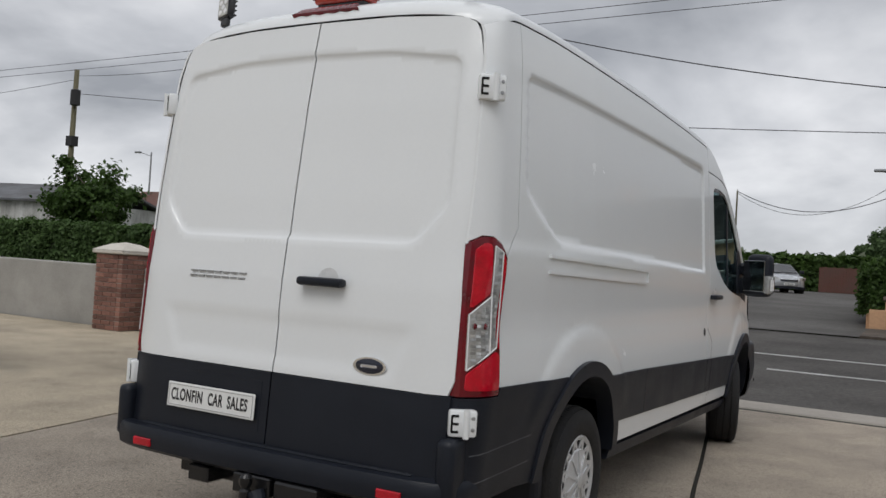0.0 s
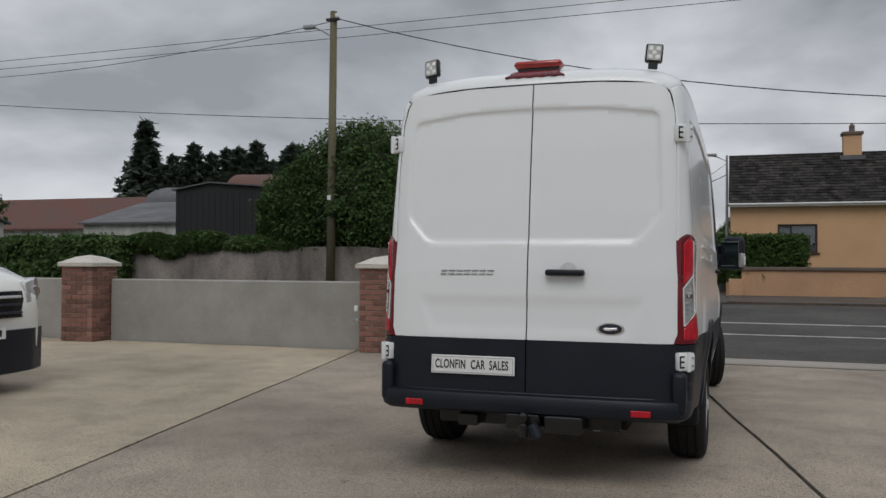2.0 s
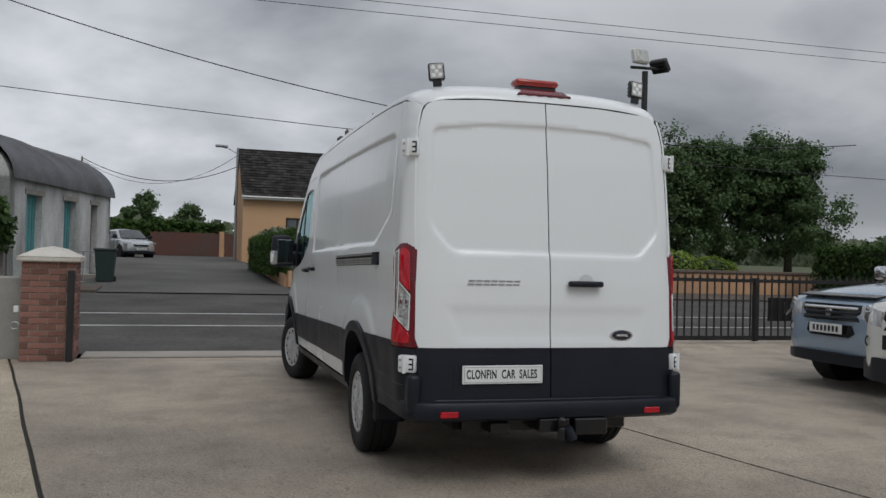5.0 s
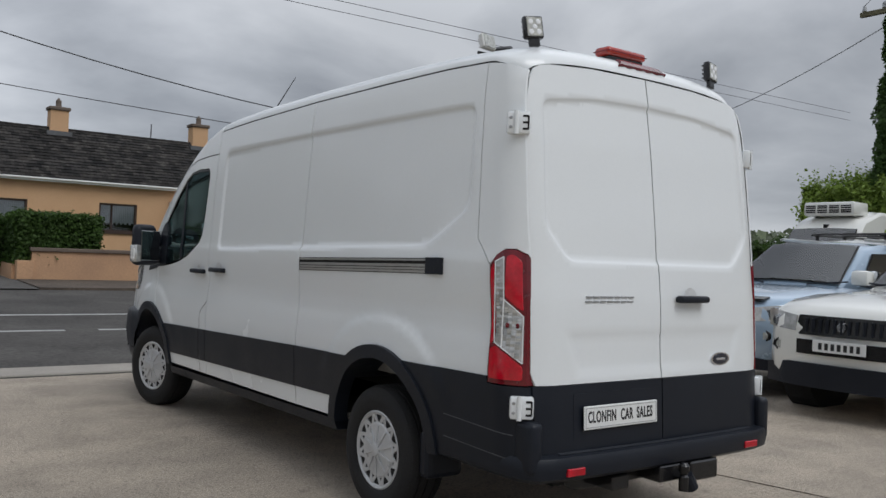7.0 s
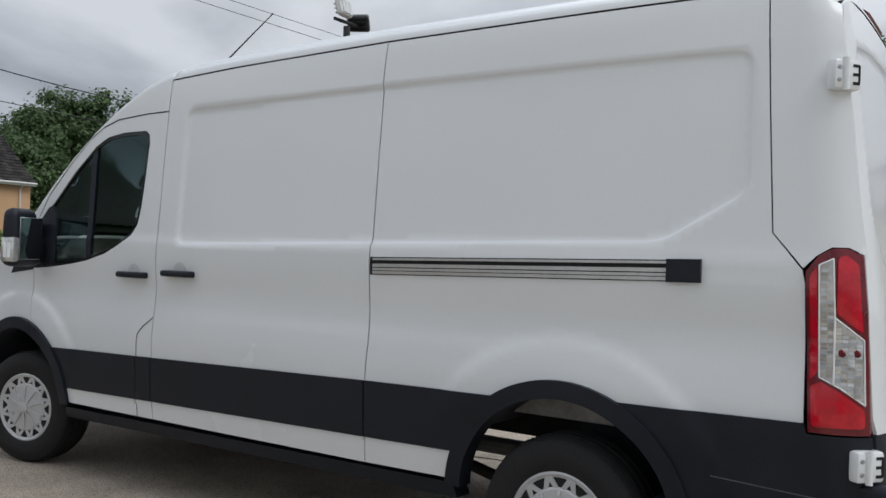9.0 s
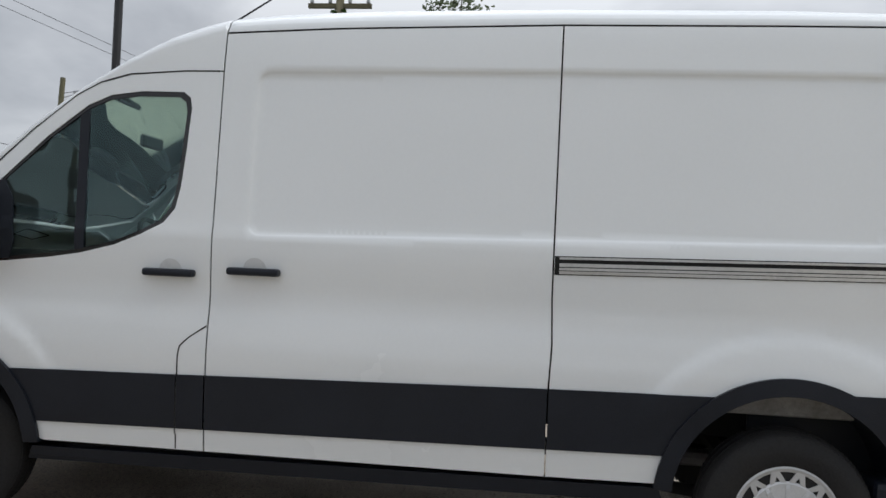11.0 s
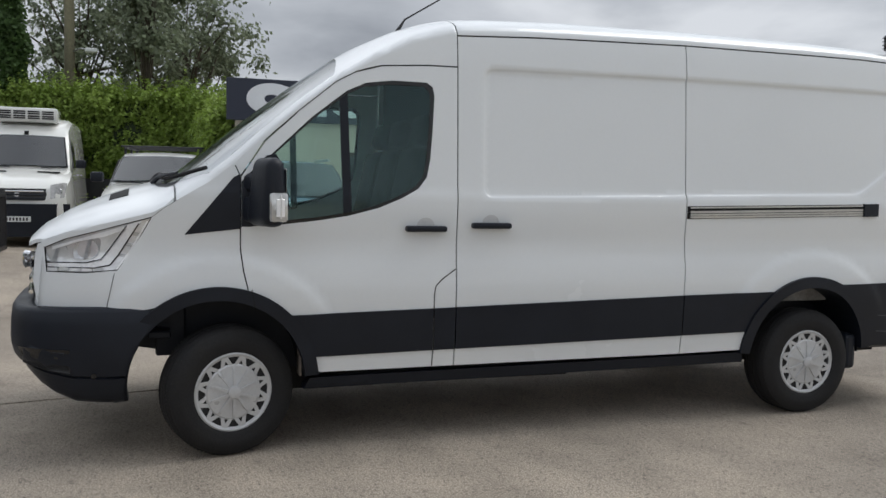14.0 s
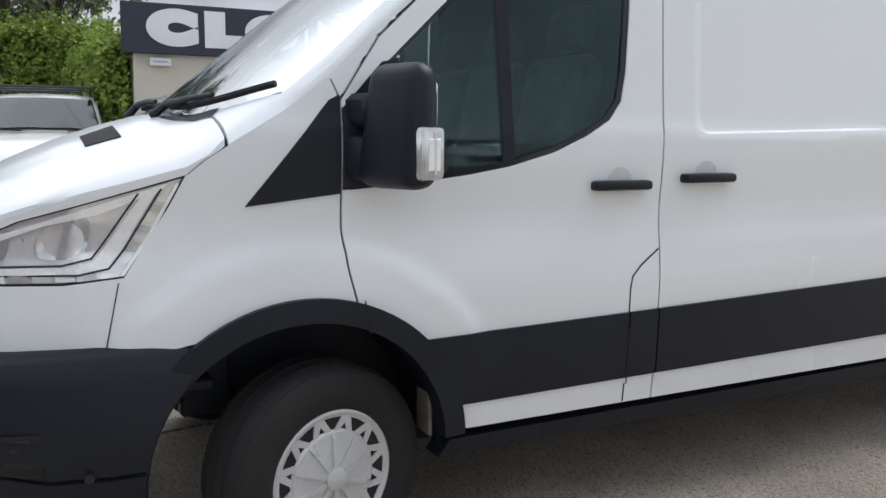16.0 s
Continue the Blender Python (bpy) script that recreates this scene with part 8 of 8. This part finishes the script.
def bush(name, label, category, at, blobs, n, size, material, seed, core=True, kind="", lumps=0):
    r = np.random.RandomState(seed)
    skin = blobs
    if lumps:  # uneven cushions of growth over the main forms
        rr = r.uniform(0.22, 0.46, lumps)
        big_ = [(*b[:3], *(k * 0.86 for k in b[3:])) for b in blobs]
        skin = blobs + [(*c, q, q, q * 0.8) for c, q in zip(blob_points(r, big_, lumps, 0.02), rr)]
    t = thing(name, label, category, at, kind=kind)
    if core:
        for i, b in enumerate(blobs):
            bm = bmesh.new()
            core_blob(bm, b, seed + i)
            part("shade_core", bm, CORE, t, smooth=True)
    lf = new("leaves", leaf_mesh("leaves", blob_points(r, skin, n, 0.22 if core else 0.8), size, material, seed))
    lf.parent = t
    tagged(lf, kind="stuff")
    return t


def box_hedge(name, label, at, x1, y1, z1, n, size, material, seed, turn=0.0, wob=0.12, shoots=0):
    """A clipped or wild hedge filling a box from the thing's origin."""
    r = np.random.RandomState(seed)
    t = thing(name, label, "hedge", at, turn=turn)
    areas = np.array([x1 * z1, x1 * z1, y1 * z1, y1 * z1, x1 * y1])
    f = r.choice(5, n, p=areas / areas.sum())
    p = r.random((n, 3)) * np.array([x1, y1, z1])
    p[f == 0, 1] = 0
    p[f == 1, 1] = y1
    p[f == 2, 0] = 0
    p[f == 3, 0] = x1
    p[f == 4, 2] = z1
    bump_ = np.array([noise.noise(Vector((q[0] * 1.3 + seed, q[1] * 1.3, q[2] * 1.3))) + 0.6 * noise.noise(Vector((q[0] * 3.7, q[1] * 3.7 + seed, q[2] * 3.7))) for q in p])
    cen = np.array([x1 / 2, y1 / 2, z1 / 2])
    nrm = np.zeros((n, 3))
    nrm[f == 0, 1], nrm[f == 1, 1], nrm[f == 2, 0], nrm[f == 3, 0], nrm[f == 4, 2] = -1, 1, -1, 1, 1
    p += nrm * (wob * bump_ + 0.05 * r.normal(size=n) - 0.04)[:, None] + 0.03 * r.normal(size=(n, 3))
    k = r.random(n) < 0.03
    p[k] += nrm[k] * r.random((k.sum(), 1)) * wob * 0.8
    if shoots:  # leafy shoots that stand out of the top and the faces
        k = r.choice(np.nonzero((f == 4) | (f == 2) | (f == 0))[0], shoots)
        d_ = nrm[k] * 0.5 + np.array([0, 0, 0.8]) + 0.35 * r.normal(size=(shoots, 3))
        ln_ = r.uniform(0.10, 0.42, shoots)
        run = np.linspace(0, 1, 9)[None, :, None]
        q = (p[k][:, None] + d_[:, None] * ln_[:, None, None] * run + 0.025 * r.normal(size=(shoots, 9, 3))).reshape(-1, 3)
        p = np.concatenate([p, q])
        nrm = np.concatenate([nrm, np.repeat(nrm[k], 9, axis=0)])
    lf = new("leaves", leaf_mesh("leaves", p, size, material, seed, out_=nrm))
    lf.parent = t
    tagged(lf, kind="stuff")
    # solid dark block in place of the hedge's shaded inside
    part("shade_core", new_box(0.13, x1 - 0.13, 0.13, y1 - 0.13, 0, z1 - 0.16), CORE, t)
    return t


def tree(name, label, at, h, trunk_r, crown, n, size, material, seed, fork=0.35, clumps=60, spread=0.55, open_=True):
    """Tapered trunk, limbs that reach the clumps, and a crown of small leaves with gaps. crown: (x, y, z, rx, ry, rz) ellipsoids."""
    r = np.random.RandomState(seed)
    t = thing(name, label, "tree", at)
    part("trunk", tube(bmesh.new(), [(0, 0, -0.3), (0.03 * h * r.normal() * 0.3, 0, h * fork), (0.1 * r.normal(), 0.1 * r.normal(), h * 0.75)], [trunk_r, trunk_r * 0.75, trunk_r * 0.25], 10), BARK, t, smooth=True)
    cen = blob_points(r, crown, clumps, 0.75)
    bm = bmesh.new()
    for c in cen[: min(clumps, 26)]:
        z0 = h * r.uniform(fork * 0.8, 0.65)
        mid_ = (c[0] * 0.45 + 0.1 * r.normal(), c[1] * 0.45 + 0.1 * r.normal(), z0 + (c[2] - z0) * 0.55)
        tube(bm, [(0, 0, z0), mid_, tuple(c)], [trunk_r * 0.32, trunk_r * 0.18, 0.012], 5)
    part("branchwork", bm, BARK, t, smooth=True)
    pick = r.choice(clumps, n)
    pos = cen[pick] + r.normal(size=(n, 3)) * spread * np.array([1, 1, 0.75]) * r.uniform(0.5, 1.15, clumps)[pick][:, None]
    lf = new("crown", leaf_mesh("crown", pos, size, material, seed, out_=(pos - cen[pick]) + 0.4 * (pos - pos.mean(axis=0)) / 3))
    lf.parent = t
    tagged(lf, kind="stuff", label="crown of small leaves with gaps")
    return t


def spruce_mesh(seed, h, rad):
    r = np.random.RandomState(seed)
    pts = []
    z = h * 0.08
    while z < h:
        f = 1 - z / h
        for k in range(int(5 + 9 * f)):
            a = r.uniform(0, 2 * math.pi)
            ln_ = rad * (0.10 + 0.90 * f ** 0.9) * r.uniform(0.55, 1.1)
            m = int(16 + 52 * f)
            s = r.random(m)
            pts.append(np.stack([np.cos(a) * ln_ * s + 0.1 * r.normal(size=m), np.sin(a) * ln_ * s + 0.1 * r.normal(size=m), z - 0.28 * ln_ * s * s + 0.15 * s + 0.14 * r.normal(size=m)], axis=1))
        z += h * 0.024
    return np.concatenate(pts)


# big roadside hedge behind the parked vans
box_hedge("tall_hedge", "tall bright green wild hedge behind the yard", (19.3, 3.2, 0), 1.6, 7.8, 3.72, 125000, 0.062, LEAF_BRIGHT, 11, wob=0.34, shoots=3200)
box_hedge("tall_hedge", "bright green hedge grown close to the office wall", (11.05, 4.02, 0), 8.3, 0.36, 2.80, 60000, 0.058, LEAF_BRIGHT, 14, wob=0.14, shoots=1500)
box_hedge("low_hedge", "dark green hedge along the yard edge", (18.8, 11.2, 0), 1.5, 9.0, 2.1, 18000, 0.09, LEAF_HEDGE, 12, wob=0.25)
r = np.random.RandomState(5)
z_ = r.uniform(2.8, 8.5, 9000)
a_ = r.uniform(0, 2 * math.pi, 9000)
rad = (np.interp(z_, [2.8, 4.6, 6.0, 7.3, 8.5], [0.38, 0.38, 0.32, 0.20, 0.13]) + 0.06 * np.sin(z_ * 3.1 + a_) + 0.05 * np.sin(z_ * 7.3 + 2 * a_)) * r.uniform(0.6, 1.18, 9000)
lf = new("ivy", leaf_mesh("ivy", np.stack([rad * np.cos(a_), rad * np.sin(a_), z_], axis=1), 0.085, LEAF_IVY, 6))
lf.parent = ivy_pole
tagged(lf, kind="stuff", label="dark ivy round the pole")
# dark sleeve round the shaft stands in for shade within the ivy
part("ivy_shade_core", lathe(bmesh.new(), [(2.5, 0.22), (5.6, 0.20), (7.0, 0.15), (8.4, 0.12)], 10, "z"), CORE, ivy_pole)

tree("roadside_tree", "tall loose tree with grey-green leaves", (26.0, 7.8, 0), 8.6, 0.2, [(0, 0, 6.2, 2.6, 2.5, 2.7)], 5600, 0.11, LEAF_TREE, 21, clumps=64, spread=0.34)
tree("roadside_tree", "broad loose tree with grey-green leaves", (26.5, 4.2, 0), 8.6, 0.22, [(0, 0, 6.0, 3.1, 2.9, 2.8)], 8600, 0.11, LEAF_TREE, 22, clumps=84, spread=0.36)
tree("roadside_tree", "slender tree with sparse leaves", (21.5, 5.6, 0), 10.0, 0.14, [(0, 0, 7.2, 1.1, 1.1, 2.6)], 4800, 0.11, LEAF_TREE, 24, clumps=44, spread=0.3)

# cottage hedges and shrubs
box_hedge("clipped_hedge", "dense clipped green hedge over the garden wall", (0.95, 21.45, 0.75), 2.0, 1.5, 1.36, 26000, 0.055, LEAF_HEDGE, 31, wob=0.07)
box_hedge("clipped_hedge", "clipped green hedge beside the driveway", (0.52, 22.9, 0.75), 1.0, 8.5, 1.25, 20000, 0.06, LEAF_HEDGE, 32, wob=0.08)
bush("garden_shrub", "low yellow-green shrub on the garden wall", "shrub", (9.0, 22.6, 0.9), [(0, 0, 0.35, 1.5, 0.7, 0.45), (1.3, 0.2, 0.25, 0.8, 0.5, 0.35)], 2600, 0.09, LEAF_BRIGHT, 33)
bush("garden_shrub", "reddish-green shrub before the cottage window", "shrub", (2.4, 37.5, 1.2), [(0, 0, 0.6, 1.3, 0.8, 0.9)], 2200, 0.14, LEAF_TREE, 34)
bush("garden_shrub", "rounded shrub beyond the gate", "shrub", (14.5, 23.0, 0.9), [(0, 0, 0.4, 1.6, 0.8, 0.7), (2.0, 0, 0.3, 1.2, 0.7, 0.55)], 3000, 0.10, LEAF_BRIGHT, 35)

# ivy over the old barn, climbing growth on the old wall
bush("ivy_mass", "great rounded mass of dark ivy over a ruin", "ivy", (-10.5, 21.2, 0.3), [(0.0, 0.2, 3.4, 2.65, 1.6, 2.3), (-1.95, 0.2, 2.65, 1.95, 1.4, 1.75), (1.6, -0.25, 2.95, 1.5, 1.2, 1.75), (-0.5, 0.9, 1.8, 3.05, 1.2, 1.3), (1.2, -0.1, 2.2, 1.6, 0.85, 0.6)], 130000, 0.072, LEAF_IVY, 41, lumps=120)
bush("elder_bush", "leafy green bush at the barn gable", "bush", (-7.15, 20.0, 0.3), [(0, 0, 1.75, 0.65, 0.45, 0.75), (0.25, 0, 1.35, 0.55, 0.4, 0.5), (0.35, -0.1, 2.1, 0.35, 0.3, 0.4), (-0.35, -0.1, 2.2, 0.3, 0.3, 0.35)], 4200, 0.10, LEAF_IVY, 42, core=False, lumps=10)
box_hedge("wall_ivy", "thick dark ivy hedge over the old wall", (-33.5, 19.95, 0.1), 14.6, 1.0, 2.02, 64000, 0.085, LEAF_IVY, 43, wob=0.2)
bush("wall_ivy_fringe", "ivy trailing over the top of the old wall", "ivy", (0, 20.45, 0), [(-18.2, 0, 1.95, 1.2, 0.42, 0.38), (-16.2, 0.05, 1.98, 1.3, 0.38, 0.40), (-14.3, 0.1, 1.92, 1.2, 0.38, 0.30), (-17.3, -0.1, 1.72, 0.7, 0.22, 0.30), (-13.0, 0.15, 1.9, 1.0, 0.34, 0.28), (-7.2, 0, 1.6, 0.6, 0.3, 0.3)], 20000, 0.075, LEAF_IVY, 44)
tree("garden_tree", "leafy green tree behind the ivy hedge", (-30.2, 23.0, 0.4), 4.6, 0.15, [(0, 0, 2.7, 2.6, 1.4, 1.6), (-1.8, 0, 2.9, 1.2, 1.0, 1.7)], 9500, 0.13, LEAF_HEDGE, 45, clumps=48, spread=0.30)

# dark spruces far behind the farm
sp_a = leaf_mesh("needles", spruce_mesh(1, 17.0, 6.6), 0.42, LEAF_DARK, 51, stretch=3.0, flat=0.5)
sp_b = leaf_mesh("needles", spruce_mesh(2, 14.0, 5.4), 0.42, LEAF_DARK, 52, stretch=3.0, flat=0.5)


def spruce(at, me, s):
    t = thing("spruce", "dark distant spruce tree", "tree", at, group="distant spruces")
    part("trunk", tube(bmesh.new(), [(0, 0, -1), (0, 0, 12)], [0.3, 0.08], 6), BARK, t)
    o = new("needles", me)
    o.parent = t
    tagged(o, kind="stuff")
    t.scale = (s, s, s)


spruce((-72.0, 90, 1.2), sp_a, 1.08)
rg = random.Random(8)
for k in range(44):
    spruce((-70.5 + k * 0.80 + rg.uniform(-0.6, 0.6), 92 + rg.uniform(-3, 5), 1.2), sp_b, rg.uniform(0.80, 1.08))
for k in range(14):
    spruce((-69 + k * 2.6 + rg.uniform(-0.8, 0.8), 99, 1.2), sp_a, rg.uniform(0.62, 0.80))
for k in range(4):
    spruce((-79 + k * 2.0, 98, 1.2), sp_b, 0.62)

# tall broadleaf wood beside the cottage
for k, (x, y, hgt, rx) in enumerate(((22.6, 46, 6.6, 2.3), (26.0, 48, 10.2, 2.9), (30.2, 47, 9.8, 3.3), (34.5, 49, 9.4, 3.4), (39.0, 47, 10.2, 3.6), (24.6, 51, 7.6, 2.4))):
    q = random.Random(300 + k)
    crown = [(0, 0, hgt * 0.46, rx, rx * 0.9, hgt * 0.36), (q.uniform(-0.5, 0.5), 0, hgt * 0.72, rx * 0.62, rx * 0.6, hgt * 0.26)]
    crown += [(q.uniform(-0.75, 0.75) * rx, q.uniform(-0.5, 0.5) * rx, hgt * q.uniform(0.58, 0.84), rx * 0.32, rx * 0.32, hgt * 0.14) for _ in range(5)]
    tree("wood_tree", "dense dark green tree beside the cottage", (x, y, 1.0), hgt, 0.3, crown, 42000, 0.15, LEAF_WOOD, 60 + k, clumps=190, spread=0.42)
box_hedge("field_hedge", "dark green field hedge behind the driveway", (-9.0, 55, 1.0), 9.5, 1.5, 2.3, 7000, 0.22, LEAF_HEDGE, 71, wob=0.3)
tree("field_tree", "distant dark green tree beyond the driveway", (-12.0, 245, 1.3), 16.0, 0.4, [(0, 0, 11.0, 4.6, 4.2, 4.4), (-2.8, 0, 9.0, 3.0, 3.0, 2.8), (3.4, 0, 8.0, 3.2, 3.0, 2.4)], 9000, 0.5, LEAF_WOOD, 72, clumps=70, spread=0.75)
tree("field_tree", "lower distant dark green tree beyond the driveway", (0.5, 250, 1.3), 14.0, 0.4, [(0, 0, 9.6, 3.0, 3.0, 4.0), (-3.0, 0, 8.0, 2.4, 2.4, 2.6)], 6500, 0.5, LEAF_WOOD, 73, clumps=56, spread=0.7)
fence = thing("timber_gate", "red-brown timber gates across the driveway", "gate", (-4.0, 54.0, land(0, 54) + 0.03))
for k in range(46):
    part("board", new_box(k * 0.15, k * 0.15 + 0.142, 0, 0.03, 0.02, 1.5 + 0.02 * (k % 3)), TIN_RUST, fence)
part("gate_post", new_box(4.3, 4.6, -0.08, 0.1, 0, 1.65), PEACH_DIRTY, fence)

# far woods and fields on the horizon
r = np.random.RandomState(77)
pts = []
for k in range(260):
    x0 = r.uniform(-420, 420)
    y0 = r.uniform(150, 260)
    hgt = r.uniform(3.0, 6.5) * (y0 / 170)
    m = 90
    pts.append(np.stack([x0 + r.normal(size=m) * 5.5, y0 + r.normal(size=m) * 2, 1.5 + hgt * r.random(m) ** 0.7], axis=1))
for k in range(260):
    y0 = r.uniform(-40, 220)
    x0 = r.uniform(130, 220)
    hgt = r.uniform(5.0, 9.0) * (x0 / 160)
    m = 90
    pts.append(np.stack([x0 + r.normal(size=m) * 2, y0 + r.normal(size=m) * 5.5, 0.5 + hgt * r.random(m) ** 0.7], axis=1))
fw = new("far_woods", leaf_mesh("far_woods", np.concatenate(pts), 2.0, LEAF_TREE, 78, stretch=1.2))
tagged(fw, "dark line of far hedgerows and woods", "woods", kind="stuff")
box_hedge("roadside_hedge", "dark roadside hedge beyond the yard", (21.0, 20.2, 0.3), 60, 1.5, 1.5, 16000, 0.2, LEAF_HEDGE, 81, wob=0.3)
bush("elder_in_flower", "elder bush with creamy flower heads", "bush", (22.5, 12.8, 0), [(0, 0, 1.6, 1.3, 1.3, 1.0), (0.5, 1.8, 1.4, 1.2, 1.2, 0.9)], 4500, 0.12, LEAF_HEDGE, 82)
r = np.random.RandomState(83)
fl = new("flower_heads", leaf_mesh("flower_heads", blob_points(r, [(0, 0, 1.65, 1.35, 1.35, 1.05), (0.5, 1.8, 1.45, 1.25, 1.25, 0.95)], 260, 0.05), 0.11, CURTAIN, 84, stretch=1.0))
fl.parent = bpy.data.objects["elder_in_flower"]
tagged(fl, kind="stuff", label="creamy white flower heads")


# ---- bricks of the pillars ----
def brick_mesh(w, d, h):
    return solid("brick", new_box(-w / 2, w / 2, -d / 2, d / 2, -h / 2, h / 2, bevel=0.004), BRICK)


def lay_bricks(pillar, w, h):
    course, joint = 0.0755, 0.011
    n = int(h / course)
    run, dp = (w - 0.10) / 2.5, 0.10
    whole, half_ = brick_mesh(run - joint, dp, course - joint), brick_mesh(run / 2 - joint, dp, course - joint)
    rg_ = random.Random(int(w * 1000) + int(h * 100) + int(abs(pillar.location.x) * 10))
    for c in range(n):
        z = course * (c + 0.5) + 0.004
        for side in range(4):
            rot = Matrix.Rotation(side * math.pi / 2, 4, "Z")
            x = -w / 2
            order = ["w", "w", "h"] if (c + side) % 2 else ["h", "w", "w"]
            for o in order:
                l_ = run if o == "w" else run / 2
                m = rot @ Matrix.Translation((x + l_ / 2 + rg_.uniform(-0.0015, 0.0015), -w / 2 + dp / 2 + rg_.uniform(-0.003, 0.002), z))
                piece("brick", whole if o == "w" else half_, pillar, m)
                x += l_


lay_bricks(pillar_gate, 0.62, 1.22)
lay_bricks(pillar_wall, 0.62, 1.22)
lay_bricks(pillar_far, 0.68, 1.28)
